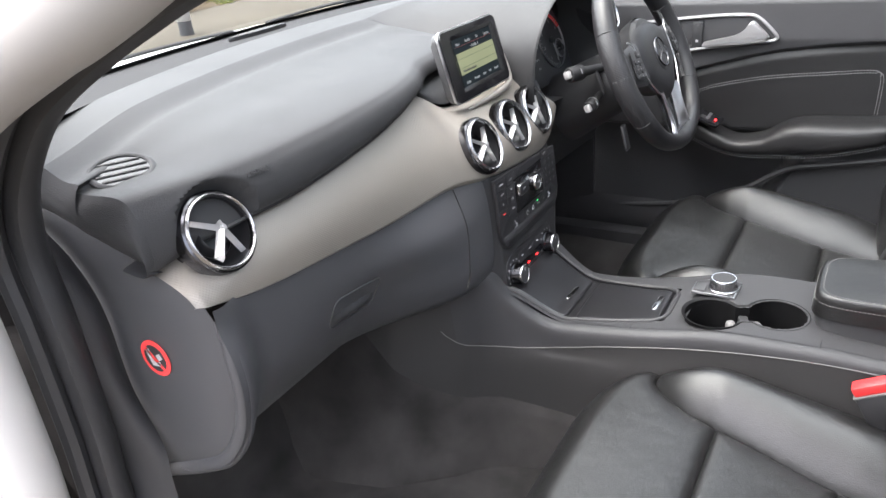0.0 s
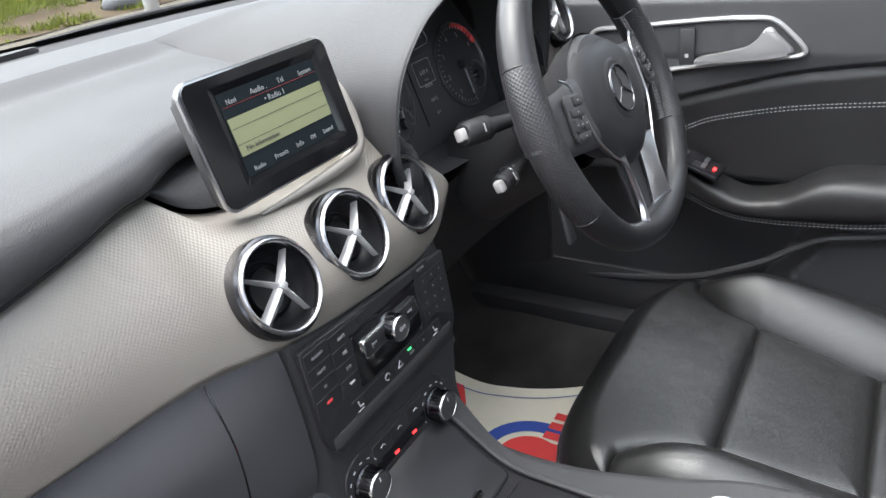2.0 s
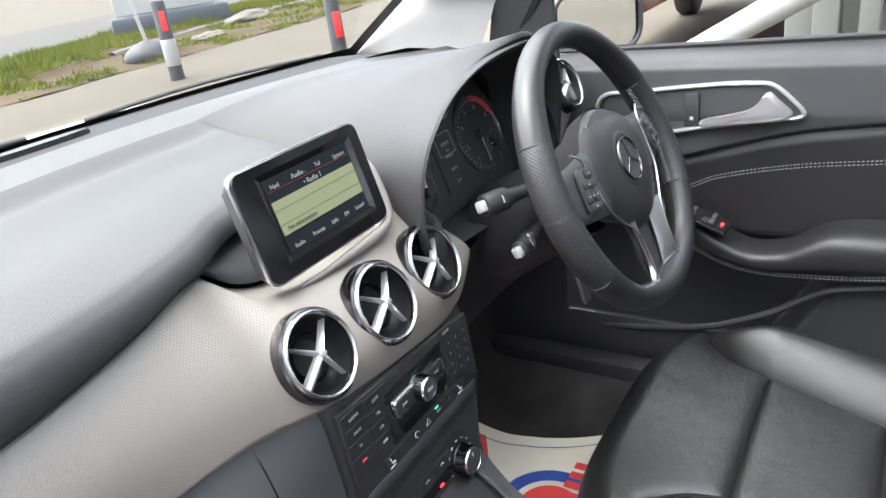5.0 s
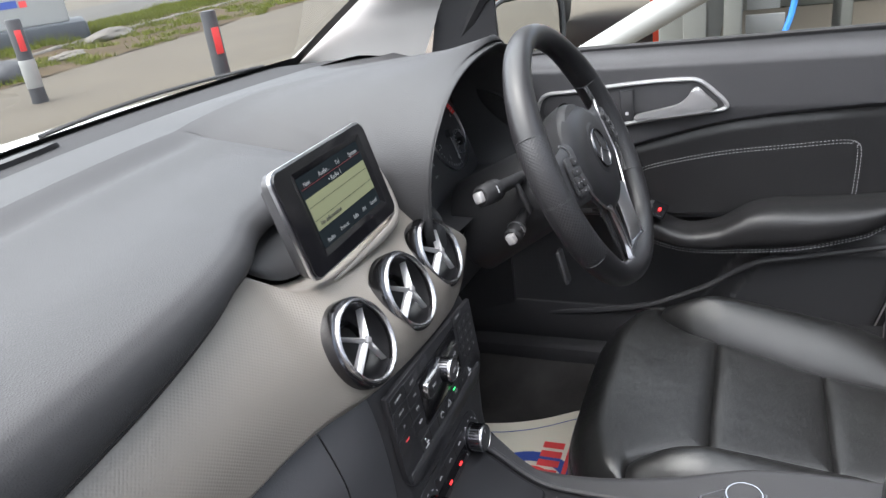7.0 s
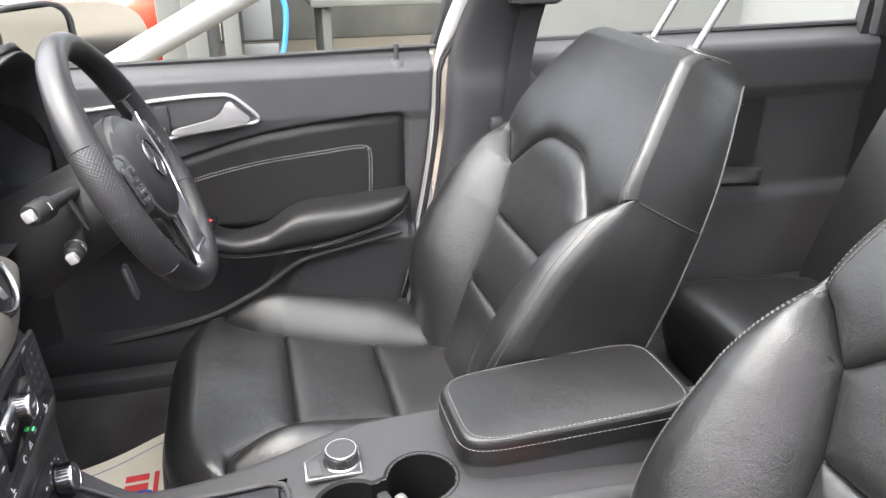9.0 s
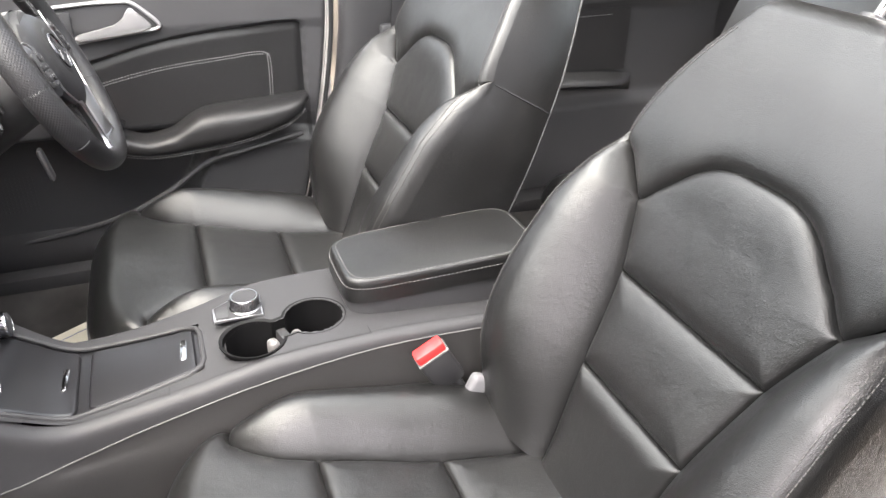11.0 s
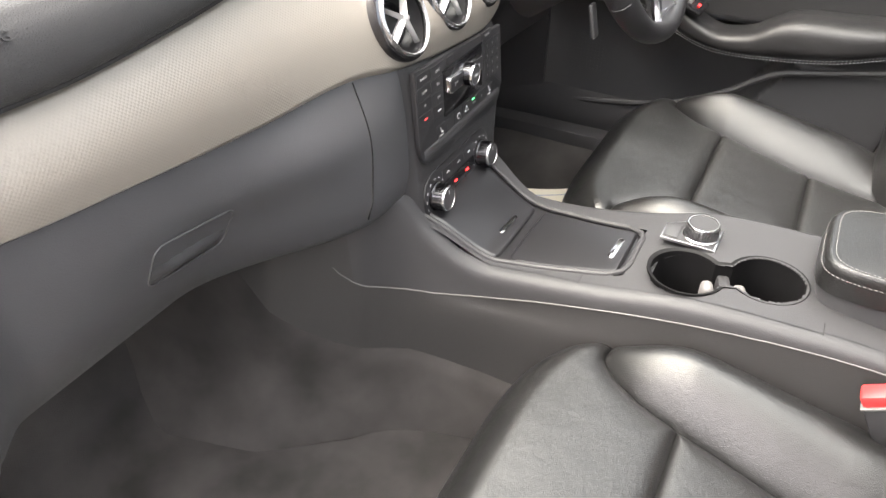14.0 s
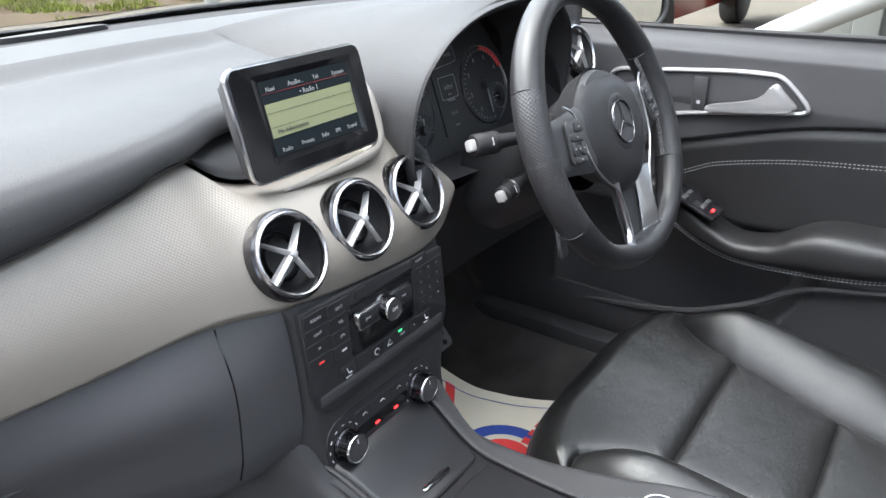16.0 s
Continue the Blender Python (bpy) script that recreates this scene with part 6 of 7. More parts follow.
well = bmesh.new()
ring0 = [well.verts.new((0.789, p.y, p.z)) for p in bl]
ring1 = [well.verts.new((0.793 if p.y > 0.43 else 0.815, 0.45 + (p.y - 0.45) * 0.92, 0.965 + (p.z - 0.965) * 0.85)) for p in bl]
for i in range(80):
    well.faces.new((ring0[i], ring0[(i + 1) % 80], ring1[(i + 1) % 80], ring1[i]))
well.faces.new(ring1)
door_part("handle_plate", facing(well, (-1, 0, 0)), HARD, "dark satin handle plate")
grip = [(0.438, 0.944), (0.43, 0.952), (0.39, 0.962), (0.355, 0.972), (0.338, 0.984), (0.328, 0.999), (0.318, 1.003), (0.307, 0.992), (0.292, 0.975), (0.284, 0.964), (0.292, 0.959), (0.34, 0.953), (0.40, 0.945), (0.43, 0.940)]
gp = [(p.x, p.y) for p in (curve([(y, z, 0) for y, z in grip], i / 56, True) for i in range(56))]
hb = moved(plate(gp, 0.012, 0.004, 0, 3), Matrix(((0, 0, -1, 0.786), (1, 0, 0, 0), (0, 1, 0, 0), (0, 0, 0, 1))))
for hv in hb.verts:
    hv.co.x -= 0.012 * smoothstep(0.43, 0.35, hv.co.y) * (1 - smoothstep(0.31, 0.285, hv.co.y))
bmesh.ops.recalc_face_normals(hb, faces=hb.faces[:])
door_part("handle", hb, SILVER, "satin silver pull handle")
door_part("lock_switch", rbox(0.006, 0.026, 0.062, 0.003, (0.7885, 0.452, 0.968)), DARK, "black lock switch")
door_part("lock_mark", rbox(0.001, 0.006, 0.006, 0, (0.785, 0.452, 0.953)), MARK)
pin = door_part("lock_pin", tube([(0.818, -0.03, 1.04), (0.818, -0.03, 1.095)], [0.0055, 0.005], 12), DARK, "black lock pin")
door_part("pin_seat", moved(lathe([(0.024, -0.022), (0.022, -0.004), (0.017, 0.008), (0.010, 0.013), (0.006, 0.0135)], 24), pose(0.818, -0.03, 1.050)), DOORSKIN)


arm_upper = table([(-0.04, 0.786), (0.07, 0.778), (0.17, 0.774), (0.205, 0.768), (0.235, 0.754), (0.276, 0.729), (0.335, 0.719), (0.38, 0.735), (0.45, 0.766), (0.53, 0.792)])
arm_lower = table([(-0.04, 0.766), (-0.02, 0.748), (0.02, 0.724), (0.12, 0.697), (0.22, 0.683), (0.34, 0.680), (0.42, 0.700), (0.53, 0.742)])
arm_reach = table([(-0.04, 0.765), (-0.02, 0.732), (0.02, 0.718), (0.08, 0.712), (0.17, 0.715), (0.235, 0.722), (0.30, 0.728), (0.39, 0.735), (0.46, 0.755), (0.53, 0.778)])


def arm_at(u, v):
    """Pull and armrest: u along the door from front to rear, v round the section from top to foot."""
    y = 0.53 - 0.57 * u
    a = math.pi * (0.5 - v)
    top, low, d = arm_upper(y), arm_lower(y), 0.80 - arm_reach(y)
    sa = math.sin(a)
    return (0.80 - d * max(0, math.cos(a)) ** 0.40, y, (top + low) / 2 + (top - low) / 2 * math.copysign(abs(sa) ** 0.72, sa))


door_part("armrest", facing(surf(arm_at, 110, 28), (-1, 0, 0)), DOORLEATHER, "black leather door pull and armrest")
low = [Vector(arm_at(0.03 + 0.95 * i / 80, 0.80)) + Vector((-0.001, 0, -0.001)) for i in range(81)]
for dz in (0.0, -0.005):
    door_part("stitching", stitches([p + Vector((0, 0, dz)) for p in low]), STITCH, "pale double stitching")
sw = door_part("switch_panel", moved(rbox(0.055, 0.105, 0.010, 0.006), pose(0.758, 0.425, 0.772, 20, -6, -8)), GLOSS, "window switch panel")
for i in range(2):
    for j in range(2):
        door_part("switch_tip", moved(rbox(0.016, 0.008, 0.003, 0.001), pose(0.746 + 0.024 * j, 0.441 - 0.036 * i, 0.7835 - 0.012 * i, 20, -6, -8)), SATIN, "silver switch tip", sw)
        door_part("switch", moved(rbox(0.018, 0.026, 0.010, 0.003), pose(0.746 + 0.024 * j, 0.449 - 0.036 * i, 0.7800 - 0.012 * i, 20, -6, -8)), PIANO, "", sw)
door_part("switch_light", moved(rbox(0.007, 0.005, 0.003, 0), pose(0.746, 0.387, 0.7655, 20, -6, -8)), RED_LED, "", sw)
door_part("pocket_edge", tube(spline([(0.775, 0.75, 0.485), (0.765, 0.55, 0.508), (0.760, 0.42, 0.535), (0.760, 0.356, 0.560), (0.760, 0.292, 0.592), (0.760, 0.244, 0.626), (0.761, 0.197, 0.650), (0.763, 0.12, 0.664), (0.766, -0.02, 0.690)], 50), 0.007, 8), HARD)
door_part("lower_panel", facing(surf(lambda u, v: (0.770 - 0.012 * math.sin(math.pi * v), -0.03 + 0.85 * u, 0.40 + (0.115 + 0.01 * u) * v), 30, 10), (-1, 0, 0)), HARD, "dark lower door trim")
sg = bmesh.new()
for i in range(16):
    for j in range(10):
        sg = join(sg, moved(lathe([(0.0025, 0), (0, 0.001)], 6), Matrix.Translation((0.835, 0.60 + 0.009 * i, 0.55 + 0.009 * j)) @ pose(0, 0, 0, 0, -90, 0)))
door_part("speaker_grille", sg, DARK, "perforated speaker grille")
wg = door_part("side_glass", surf(lambda u, v: (0.84 - 0.19 * v ** 1.3, -0.135 + 0.88 * u - 0.0 * v, 1.06 + 0.43 * v), 10, 8), GLASS, "clear side window")
wg.visible_shadow = False
door_part("window_seal", tube([(0.838, 0.78, 1.07), (0.838, 0.3, 1.076), (0.838, -0.12, 1.083)], 0.006, 6), RUBBER)
door_part("window_frame", tube([(0.85, -0.125, 1.08), (0.80, -0.165, 1.25), (0.70, -0.20, 1.48), (0.65, 0.2, 1.50), (0.68, 0.45, 1.42), (0.76, 0.72, 1.20), (0.80, 0.80, 1.10)], 0.016, 8), RUBBER, "black window surround")
door_part("mirror_sail", facing(surf(lambda u, v: (0.80 - 0.07 * v, 0.705 - 0.02 * v + 0.155 * u * (1 - 0.45 * v), 1.07 + 0.26 * v), 8, 8, 0.012), (-1, 0, 0)), DARK, "black triangular mirror cover")
door_part("outer_skin", surf(lambda u, v: (0.905 + 0.02 * math.sin(3 * v), -0.13 + 1.0 * u, 0.36 + 0.70 * v), 8, 10, 0.01), WHITE_PAINT, "white outer door skin")

mirror = thing("door_mirror", pose(1.0, 0.69, 1.10, 0, 0, -32), "black-backed exterior door mirror with a mirrored face", "door mirror")
part("housing", surf(lambda u, v: (0.115 * math.copysign(abs(math.cos(2 * math.pi * u)) ** 0.6, math.cos(2 * math.pi * u)) * math.cos(math.pi / 2 * v) ** 0.4, 0.02 + 0.07 * v, 0.075 * math.copysign(abs(math.sin(2 * math.pi * u)) ** 0.6, math.sin(2 * math.pi * u)) * math.cos(math.pi / 2 * v) ** 0.4), 32, 10, close_u=True), DARK, mirror)
part("rim", tube([(0.115 * math.copysign(abs(math.cos(a / 8)) ** 0.6, math.cos(a / 8)), 0.016, 0.075 * math.copysign(abs(math.sin(a / 8)) ** 0.6, math.sin(a / 8))) for a in range(50)], 0.006, 8, closed=True), DARK, mirror)
part("mirror_glass", moved(plate(rrect(0.205, 0.13, 0.035), 0.002), pose(0, 0.02, 0, 90, 0, 0)), material("mirror", (0.85, 0.87, 0.87), 0.03, metal=1.0), mirror, "mirrored glass")
part("foot", tube([(-0.1, 0.05, -0.04), (-0.17, 0.06, -0.05)], 0.025, 10), DARK, mirror)

# rear door
rdoor = thing("rear_door", pose(0.80, -0.75, 0.7), "closed rear door with dark trim and a tinted window", "car door")
RD = Matrix.Translation((-0.80, 0.75, -0.7))


def rear_x(y, z):
    return 0.79 + 0.04 * smoothstep(1.05, 1.09, z) + 0.015 * smoothstep(0.95, 0.93, z) - 0.02 * smoothstep(0.70, 0.66, z)


part("trim_panel", moved(facing(surf(lambda u, v: (lambda y, z: (rear_x(y, z), y, z))(-0.30 - 0.95 * u, 0.40 + 0.69 * v), 50, 60), (-1, 0, 0)), RD), DARK, rdoor, "dark grained door trim")
part("inset", moved(facing(surf(lambda u, v: (lambda y, z: (rear_x(y, z) - 0.006, y, z))(-0.40 - 0.55 * u, 0.76 + 0.17 * v), 20, 12), (-1, 0, 0)), RD), DOORLEATHER, rdoor)
part("armrest", moved(surf(lambda u, v: (0.79 - 0.06 * math.sin(math.pi * v) * (1 - (2 * u - 1) ** 6), -0.42 - 0.55 * u, 0.70 + 0.05 * v + 0.02 * math.sin(math.pi * u)), 24, 10), RD), DOORLEATHER, rdoor, "leather armrest")
part("stitching", moved(stitches([Vector((rear_x(-0.4 - 0.01 * i, 0.9) - 0.008, -0.42 - 0.01 * i, 0.905 + 0.0002 * i)) for i in range(48)]), RD), STITCH, rdoor)
g2 = part("side_glass", moved(surf(lambda u, v: (0.835 - 0.19 * v ** 1.3, -0.30 - 0.95 * u, 1.08 + 0.42 * v), 8, 8), RD), TINTED, rdoor, "tinted side window")
g2.visible_shadow = False
part("window_surround", moved(tube([(0.835, -0.30, 1.085), (0.835, -1.24, 1.095)], 0.009, 8), RD), RUBBER, rdoor)
part("quarter_post", moved(rbox(0.03, 0.05, 0.45, 0.01, (0.75, -1.20, 1.30)), RD), DARK, rdoor)

# seat belts
belt = thing("seat_belt", pose(0.75, -0.22, 1.2), "black seat belt hanging on the centre pillar", "seat belt")
BL = Matrix.Translation((-0.75, 0.22, -1.2))
part("webbing", moved(surf(lambda u, v: (0.744 - pillar_lean(0.92 + 0.50 * v), -0.268 - 0.05 * v + 0.025 * (2 * u - 1), 0.92 + 0.50 * v), 4, 24, 0.002), BL), RUBBER, belt, "black woven webbing")
part("guide", moved(rbox(0.05, 0.11, 0.075, 0.014, (0.700, -0.290, 1.215)), BL), DARK, belt, "black belt guide")
part("slot", moved(rbox(0.02, 0.09, 0.03, 0.008, (0.752, -0.265, 0.925)), BL), DARK, belt)
belt2 = thing("seat_belt", pose(-0.75, -0.22, 1.2), "black seat belt hanging on the centre pillar", "seat belt")
B2 = Matrix.Translation((0.75, 0.22, -1.2))
part("webbing", moved(surf(lambda u, v: (-0.742 + 0.10 * smoothstep(0.55, 1.0, v), -0.19 + 0.048 * (u - 0.5) * 2, 0.55 + 0.87 * v), 4, 24, 0.002), B2), RUBBER, belt2, "black woven webbing")

rng = random.Random(11)
bits = []
for i in range(7):
    px, py = -0.40 + rng.uniform(-0.05, 0.05), 0.055 + rng.uniform(-0.03, 0.04)
    z = 0.36 + cush_height(px + 0.385, 0.378 - py, -0.385)
    k = rng.uniform(0.5, 1.0)
    bits.append(rbox(0.0024 * k, 0.0010 * k, 0.0008, 0, (px, py, z + 0.0007)))
solo("crumbs", join(*bits), MARK, "small pale crumbs lying on the passenger seat cushion", "crumbs", kind="stuff")

# ---- paper floor mat ----
def mat_z(x, y):
    return 0.376 + 0.05 * smoothstep(0.72, 0.90, y) + 0.004 * noise.noise((x * 6, y * 6, 3))


def on_mat(bm, lift):
    """Lay a flat shape on the mat."""
    for v in bm.verts:
        v.co.z = mat_z(v.co.x, v.co.y) + lift
    return bm


mat = thing("paper_floor_mat", pose(0, 0, 0), "cream protective paper floor mat printed with a red and blue roundel", "floor mat")
mat_right = table([(0.33, 0.66), (0.45, 0.615), (0.52, 0.585), (0.60, 0.535), (0.67, 0.505), (0.78, 0.482), (0.89, 0.470)])


def mat_at(u, v, inset=0.0):
    top = 0.665 + 0.222 * u
    y = 0.33 + (top - 0.33) * v
    return (0.17 + (mat_right(y) - inset - 0.17) * u, y, 0)


part("sheet", on_mat(facing(surf(mat_at, 30, 40), (0, 0, 1)), 0.0), PAPER, mat, "creased cream paper")


def ring_print(cx, cy, r0, r1, a0, a1, n=40):
    return facing(surf(lambda u, v: (cx + (r0 + (r1 - r0) * v) * math.cos(radians(a0 + (a1 - a0) * u)), cy + (r0 + (r1 - r0) * v) * math.sin(radians(a0 + (a1 - a0) * u)), 0), n, 5), (0, 0, 1))


RX, RY = 0.335, 0.585
part("roundel_core", on_mat(ring_print(RX, RY, 0.001, 0.055, 0, 360), 0.0012), RED_PRINT, mat, "red printed disc")
part("roundel_ring", on_mat(ring_print(RX, RY, 0.068, 0.095, 0, 360), 0.0012), BLUE, mat, "blue printed ring")
part("swoosh", on_mat(ring_print(RX - 0.02, RY - 0.04, 0.15, 0.168, 70, 170), 0.0012), RED_PRINT, mat, "red printed swoosh")
part("border_blue", on_mat(facing(surf(lambda u, v: mat_at(0.25 + (0.66 - 0.02 * v) * u, 0.885 + 0.058 * v), 40, 4), (0, 0, 1)), 0.0012), BLUE, mat, "blue printed band")
part("border_red", on_mat(facing(surf(lambda u, v: mat_at(0.25 + (0.665 - 0.005 * v) * u, 0.825 + 0.040 * v), 40, 4), (0, 0, 1)), 0.0012), RED_PRINT, mat, "red printed band")
part("border_line", on_mat(facing(surf(lambda u, v: mat_at(1.0, 0.06 + 0.84 * u, 0.030 + 0.0025 * v), 60, 1), (0, 0, 1)), 0.0012), BLUE, mat, "thin printed line")
for i in range(5):
    part("print_bar", on_mat(moved(surf(lambda u, v: (-0.009 + 0.018 * u, -0.021 + 0.042 * v, 0), 3, 3), pose(0.350 + 0.026 * i, 0.561, 0)), 0.0013), RED_PRINT, mat)
part("print_line", on_mat(facing(surf(lambda u, v: (0.36 + 0.105 * u, 0.522 + 0.009 * v, 0), 10, 2), (0, 0, 1)), 0.0013), RED_PRINT, mat)

# ---- outside ----
ASPHALT = material("worn_concrete", (0.075, 0.066, 0.053), 0.95, spec=0.08, grain=0.6, grain_size=40, mottle=0.25, mottle_size=0.8)
ROAD = material("grey_road", (0.062, 0.059, 0.054), 0.95, spec=0.08, grain=0.5, grain_size=60, mottle=0.15, mottle_size=0.6)
GRASS = material("grass_blades", (0.095, 0.11, 0.014), 0.9, spec=0.1, mottle=0.45, mottle_size=2.2)
STONE = material("pale_kerb_stone", (0.12, 0.11, 0.098), 0.9, spec=0.1, grain=0.8, grain_size=9, mottle=0.4, mottle_size=3)
SOIL = material("dry_soil", (0.055, 0.041, 0.026), 0.97, spec=0.05, grain=0.9, grain_size=9, mottle=0.45, mottle_size=1.6)
ground = solo("ground", facing(surf(lambda u, v: (-300 + 600 * u, -300 + 600 * v, 0.0), 12, 12), (0, 0, 1)), ASPHALT, "worn pale concrete forecourt", "ground", kind="structure")


def near_edge(x):
    return 10.1 + 0.05 * (x - 8) + 0.25 * noise.noise((x * 0.9, 0, 0))


def kerb_line(x):
    return along([(-30, 10.8, 0), (2, 10.9, 0), (6, 11.4, 0), (8.3, 12.4, 0), (10.5, 13.0, 0), (14, 13.6, 0), (20, 14.0, 0), (60, 15, 0)], x).y


def far_edge(x):
    return kerb_line(x) + 3.2 + 0.3 * noise.noise((x * 0.7, 5, 0))


def verge_at(u, v):
    x = -6 + 46 * u
    lo, hi = near_edge(x), far_edge(x)
    y = lo + (hi - lo) * v
    up = smoothstep(-0.1, 0.25, y - kerb_line(x))
    return (x, y, 0.012 + 0.05 * math.sin(math.pi * v) + 0.07 * up + 0.03 * noise.noise((x * 1.3, y * 1.3, 0)))


solo("verge", facing(surf(verge_at, 160, 30), (0, 0, 1)), SOIL, "strip of bare soil and grass beside the road", "verge", kind="structure")
solo("road", facing(surf(lambda u, v: (-6 + 60 * u, far_edge(-6 + 60 * u) - 0.1 + 9 * v, 0.015), 60, 4), (0, 0, 1)), ROAD, "grey tarmac road beyond the verge", "road", kind="structure")
rng = random.Random(4)
tufts_v, tufts_f = [], []
for i in range(12000):
    u, v = 0.17 + 0.45 * rng.random(), rng.random() ** 1.2
    c = Vector(verge_at(u, v))
    lush = smoothstep(-0.3, 0.5, c.y - kerb_line(c.x))
    if noise.noise((c.x * 1.1, c.y * 1.5, 2.0)) < 0.12 - 0.75 * lush or (lush < 0.2 and rng.random() < 0.35):
        continue
    tall = rng.uniform(0.6, 1.5) * (1.3 if noise.noise((c.x * 0.6, c.y * 0.6, 9.0)) > 0.3 else 0.8)
    for k in range(11):
        p = c + Vector((rng.gauss(0, 0.06), rng.gauss(0, 0.06), 0))
        a, h = rng.uniform(0, 6.28), rng.uniform(0.05, 0.13) * tall
        d = Vector((math.cos(a), math.sin(a), 0)) * 0.007
        tip = p + Vector((rng.gauss(0, 0.04), rng.gauss(0, 0.04), h))
        n = len(tufts_v)
        tufts_v += [tuple(p - d), tuple(p + d), tuple(tip)]
        tufts_f.append((n, n + 1, n + 2))
gm = bpy.data.meshes.new("grass")
gm.from_pydata(tufts_v, [], tufts_f)
gm.materials.append(GRASS)
tagged(new("grass", gm), "rough tufts of green grass on the verge", "grass", kind="stuff")


def kerb_bar(u, v):
    x = 7.5 + 30 * u
    a = math.pi * v
    return (x, kerb_line(x) - 0.07 + 0.09 * math.cos(a), 0.03 + 0.085 * math.sin(a) ** 0.5 + 0.02 * noise.noise((x * 2, 0, 1)))


solo("kerb", facing(surf(kerb_bar, 120, 8), (0, 0, 1)), STONE, "low weathered kerb along the grass", "kerb", kind="structure")
for i, (x, y, sx, sy, sz, rz) in enumerate(((11.5, 12.6, 2.0, 0.6, 0.66, 22), (9.0, 11.2, 0.8, 0.4, 0.3, 8))):
    bm = bmesh.new()
    bmesh.ops.create_icosphere(bm, subdivisions=4, radius=0.5)
    for v in bm.verts:
        v.co *= 1 + 0.35 * noise.noise(v.co * 2.3 + Vector((i, 0, 0))) + 0.10 * noise.noise(v.co * 9 + Vector((i, 0, 0)))
        v.co.z *= 0.5
    solo("edge_stone", moved(bm, Matrix.Diagonal((sx, sy, sz, 1))), STONE, "rough pale stone lying at the edge of the grass", "stone", "edge stones", m=pose(x, y, 0.08, 0, 0, rz))

BOL_BLACK = material("bollard_black", (0.025, 0.026, 0.03), 0.6, mottle=0.2)
BOL_WHITE = material("bollard_white", (0.33, 0.33, 0.32), 0.5, mottle=0.08)


def bollard(x, y, h, r, band, mark):
    """band: top and foot of the white band below the head; mark: middle of the reflector below the head."""
    b = thing("bollard", pose(x, y, 0), "black and white street bollard with a red reflector", "bollard", "bollards")
    part("post", lathe([(r * 1.12, 0), (r * 1.05, 0.1), (r, h - 0.02), (r * 0.9, h), (0, h)], 20), BOL_BLACK, b)
    part("white_band", lathe([(r * 1.04, h - band[1]), (r * 1.09, h - band[1] + 0.005), (r * 1.08, h - band[0] - 0.005), (r * 1.0, h - band[0])], 20), BOL_WHITE, b, "white band")
    part("reflector", moved(rbox(0.07, 0.012, 0.24, 0.004), pose(-0.55 * r, -0.92 * r, h - mark, 0, 0, -33)), RED, b, "red reflector")
    return b


bollard(5.72, 8.15, 0.97, 0.085, (0.46, 0.79), 0.24)
bollard(5.15, 4.92, 0.88, 0.072, (0.66, 0.80), 0.27)
sign = thing("sign_pillar", pose(11.1, 14.6, 0, 0, 0, -42), "white advertising pillar on a dark stone plinth", "sign")
part("plinth", rbox(2.5, 1.9, 0.48, 0.10, (0, 0, 0.24)), material("dark_plinth", (0.035, 0.042, 0.05), 0.7, mottle=0.3), sign, "dark plinth")
part("panel", rbox(2.1, 1.0, 2.6, 0.03, (-0.1, -0.1, 1.78)), BOL_WHITE, sign, "white panel")
part("print_block", rbox(0.35, 0.01, 0.14, 0, (-0.1, -0.605, 0.95)), BLUE, sign)
part("print_block", rbox(0.14, 0.01, 0.12, 0, (0.18, -0.605, 0.93)), RED_PRINT, sign)

stand = thing("sign_stand", pose(7.3, 10.65, 0), "white upright board edge in a dark rubber foot", "sign stand")
part("board", moved(rbox(0.05, 0.30, 1.9, 0.01, (0, 0, 1.05)), pose(0, 0, 0, 0, -6, -38)), BOL_WHITE, stand, "white board")
foot = bmesh.new()
bmesh.ops.create_icosphere(foot, subdivisions=3, radius=0.5)
for fv in foot.verts:
    fv.co = Vector((fv.co.x * 0.95, fv.co.y * 0.7, max(-0.08, fv.co.z) * 0.55 + 0.04)) * (1 + 0.06 * noise.noise(fv.co * 3))
part("foot", foot, BOL_BLACK, stand, "dark rubber foot")

# unseen plain wall added on the open door's side to block low sky light
solo("sky_block_wall", rbox(0.25, 26, 2.5, 0.02, (-4.6, 0, 1.25)), material("rough_grey_wall", (0.33, 0.32, 0.30), 0.9, spec=0.1, grain=0.6, grain_size=30, mottle=0.3, mottle_size=1.5), "plain rendered grey wall, unseen, added to block sky light", "wall", kind="structure")

# workshop front beyond the driver's window
WALL = material("grey_metal_cladding", (0.13, 0.13, 0.118), 0.6, mottle=0.15, mottle_size=3)
DIM = material("dim_workshop_interior", (0.12, 0.12, 0.105), 0.8, mottle=0.5, mottle_size=2.5)
PALE = material("white_roller_door", (0.20, 0.20, 0.19), 0.6, mottle=0.06, mottle_size=0.5)
shop = thing("workshop", pose(3.6, 0, 0), "grey workshop front with an open bay and a white roller door", "building")
part("wall", rbox(0.2, 0.12, 3.2, 0.01, (0.1, 0.52, 1.6)), WALL, shop, "pale grey door post")
part("wall", rbox(0.2, 0.09, 3.2, 0.01, (0.1, 0.33, 1.6)), WALL, shop, "pale grey door post")
part("wall", rbox(0.2, 1.6, 3.2, 0.01, (0.1, -2.1, 1.6)), WALL, shop, "grey cladding wall")
part("roller_door", rbox(0.1, 6.0, 3.2, 0.01, (0.15, -5.9, 1.6)), PALE, shop, "white roller door")
part("lintel", rbox(0.3, 9.6, 0.6, 0.02, (0.1, -4.1, 3.3)), WALL, shop, "grey lintel")
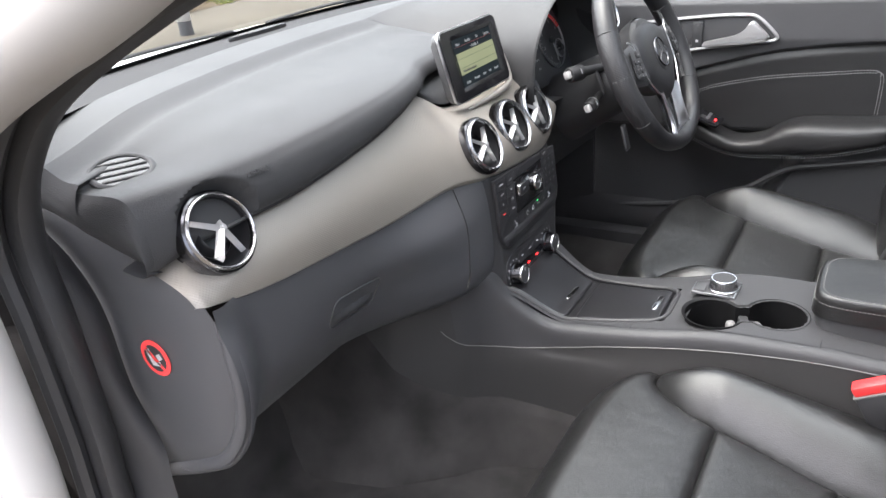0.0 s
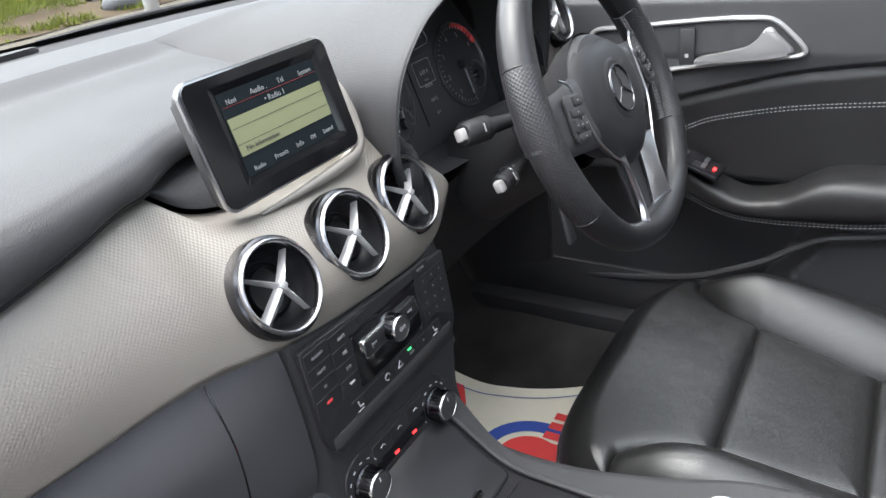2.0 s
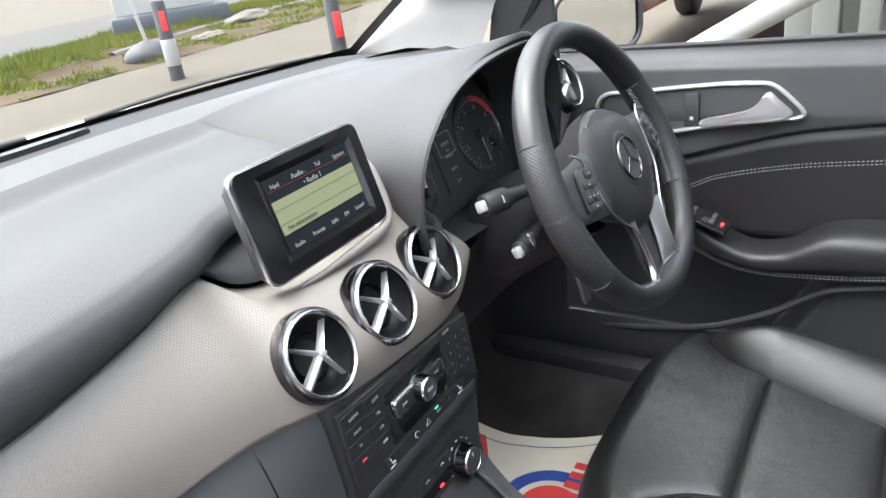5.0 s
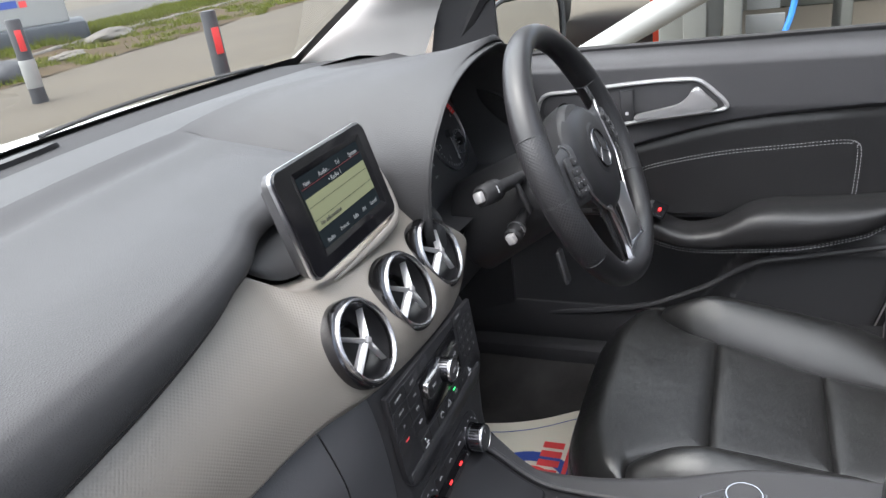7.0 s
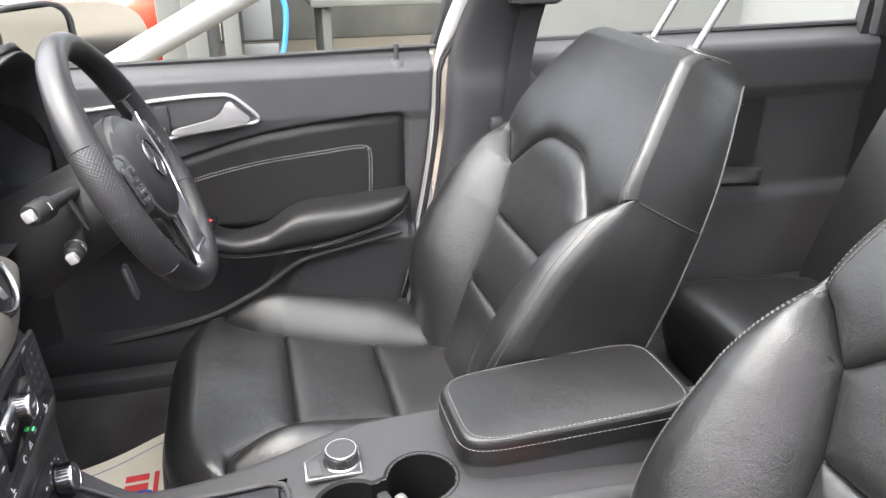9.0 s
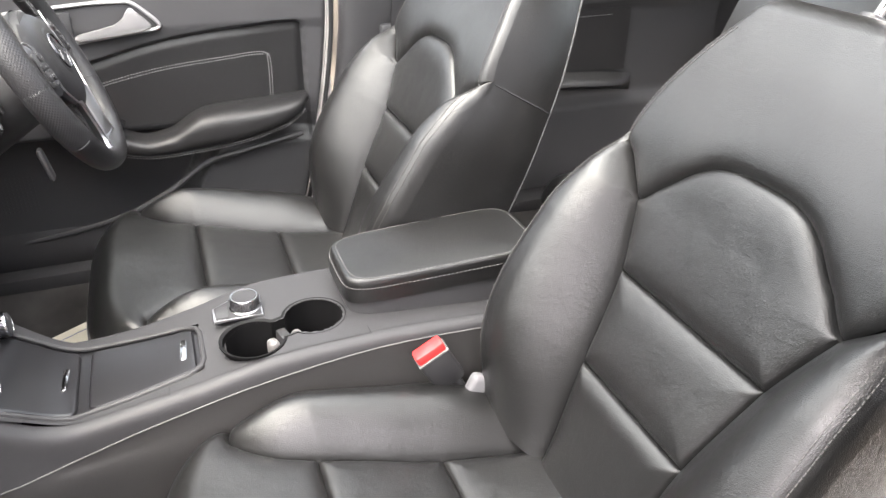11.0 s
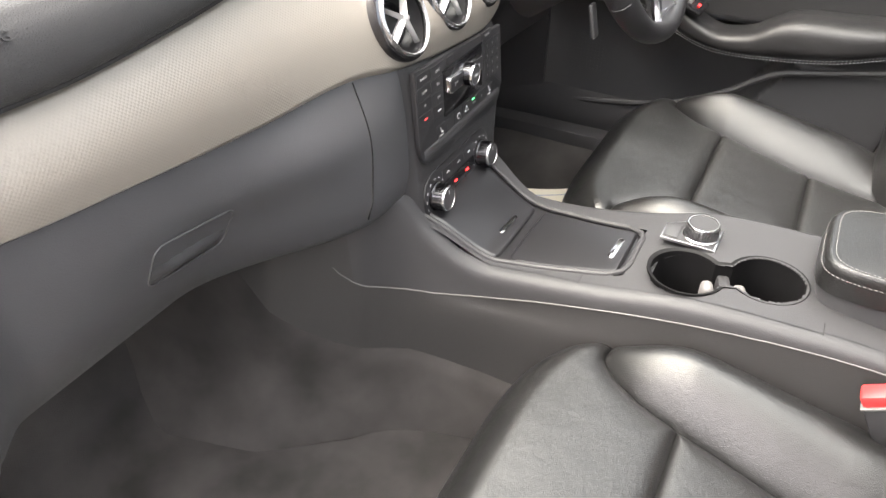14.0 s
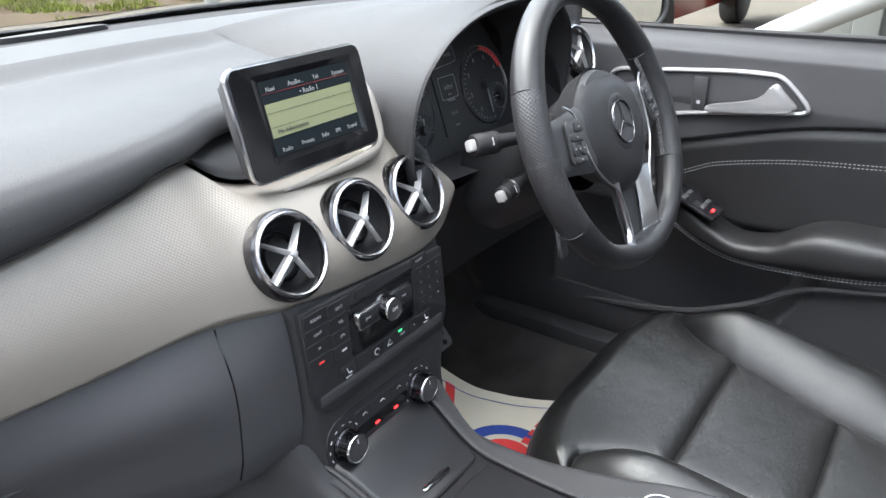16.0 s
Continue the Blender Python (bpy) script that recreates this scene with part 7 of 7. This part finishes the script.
part("side_wall", rbox(5.0, 0.2, 3.6, 0.02, (2.6, 0.62, 1.8)), WALL, shop, "grey side wall")
part("back_wall", rbox(0.2, 9.0, 3.4, 0.02, (5.0, -4.0, 1.7)), DIM, shop, "dim back wall")
part("notice_board", rbox(0.03, 0.17, 0.26, 0.004, (0.35, 0.18, 0.80)), PALE, shop, "pale cream notice board")
part("notice_board", rbox(0.03, 0.20, 0.10, 0.004, (0.30, 0.17, 0.60)), PALE, shop, "white panel")
part("bench", rbox(0.6, 1.2, 0.06, 0.01, (0.75, -0.75, 0.86)), DIM, shop, "dark workbench top")
part("bench_leg", rbox(0.5, 0.06, 0.84, 0.01, (0.75, -0.25, 0.42)), DIM, shop)
part("bench_leg", rbox(0.5, 0.06, 0.84, 0.01, (0.75, -1.28, 0.42)), DIM, shop)
part("drum", moved(lathe([(0.18, 0.0), (0.18, 0.30), (0.16, 0.34), (0, 0.34)], 24), pose(0.8, -0.95, 0.89)), WALL, shop, "grey drum on the bench")
part("hose", tube(spline([(0.15, 0.075, 2.2), (0.15, 0.06, 1.5), (0.15, 0.045, 1.0), (0.15, 0.02, 0.86), (0.15, 0.04, 0.68), (0.15, 0.10, 0.4), (0.3, 0.0, 0.02)], 40), 0.016, 8), material("blue_hose", (0.05, 0.25, 0.7), 0.5), shop, "blue air hose")
pole = solo("barrier_pole", tube(spline([(3.66, 2.10, 0.02), (2.84, 0.52, 0.90), (2.47, -0.2, 1.30), (2.06, -0.99, 1.74)], 12), 0.062, 16), BOL_WHITE, "white painted barrier pole leaning over the forecourt", "pole")


def parked_car(m, paint, label):
    c = thing("parked_car", m, label, "car", "parked cars")

    def hull(u, v):
        y = 2.1 - 4.2 * u
        top = 0.80 + 0.12 * smoothstep(2.1, 1.2, y) - 0.02 * smoothstep(-1.6, -2.1, y)
        nose = 1 - 0.18 * (abs(y) / 2.1) ** 6
        a = math.pi * v
        return (0.88 * nose * math.copysign(abs(math.cos(a)) ** 0.35, math.cos(a)), y, 0.25 + (top - 0.25) * math.sin(a) ** 0.4)
    part("body", surf(hull, 40, 24), paint, c, "painted lower body")

    def cabin(u, v):
        s = [(1.25, 0.90), (0.35, 1.42), (-0.3, 1.48), (-1.2, 1.44), (-1.9, 0.95)]
        p = curve([(0, y, z) for y, z in s], u)
        w = 0.74 - 0.16 * smoothstep(0.9, 1.45, p.z)
        return (w * (2 * v - 1), p.y, p.z + 0.03 * math.sin(math.pi * v))
    part("roof", surf(lambda u, v: cabin(0.27 + 0.45 * u, v), 20, 12, 0.02), paint, c, "painted roof")
    w1 = part("windscreen", surf(lambda u, v: cabin(0.02 + 0.25 * u, 0.06 + 0.88 * v), 12, 10), TINTED, c, "windscreen")
    part("rear_window", surf(lambda u, v: cabin(0.74 + 0.22 * u, 0.08 + 0.84 * v), 10, 10), TINTED, c, "rear window")
    for sx in (0, 1):
        part("pillar", tube([cabin(0.30 * i / 12, 0.02 if sx == 0 else 0.98) for i in range(13)], 0.042, 10), paint, c, "windscreen pillar")
        part("pillar", tube([cabin(0.72 + 0.26 * i / 8, 0.02 if sx == 0 else 0.98) for i in range(9)], 0.05, 10), paint, c)
        sgn = -1 if sx == 0 else 1
        part("middle_pillar", tube([(sgn * 0.73, -0.25, 0.9), (sgn * 0.58, -0.30, 1.44)], 0.035, 8), DARK, c)
        for wy in (1.35, -1.3):
            w = part("wheel", moved(lathe([(0.0, 0.09), (0.2, 0.10), (0.29, 0.11), (0.315, 0.08), (0.315, -0.08), (0.29, -0.1), (0.0, -0.1)], 28), Matrix.Translation((sgn * 0.80, wy, 0.315)) @ pose(0, 0, 0, 0, 90 * sgn, 0)), RUBBER, c)
            part("rim", moved(lathe([(0.0, 0.108), (0.17, 0.112), (0.20, 0.104)], 24), Matrix.Translation((sgn * 0.80, wy, 0.315)) @ pose(0, 0, 0, 0, 90 * sgn, 0)), SATIN, w)
    return c


parked_car(pose(7.3, 1.65, 0, 0, 0, 90), ORANGE_RED, "red parked car standing beside the workshop")
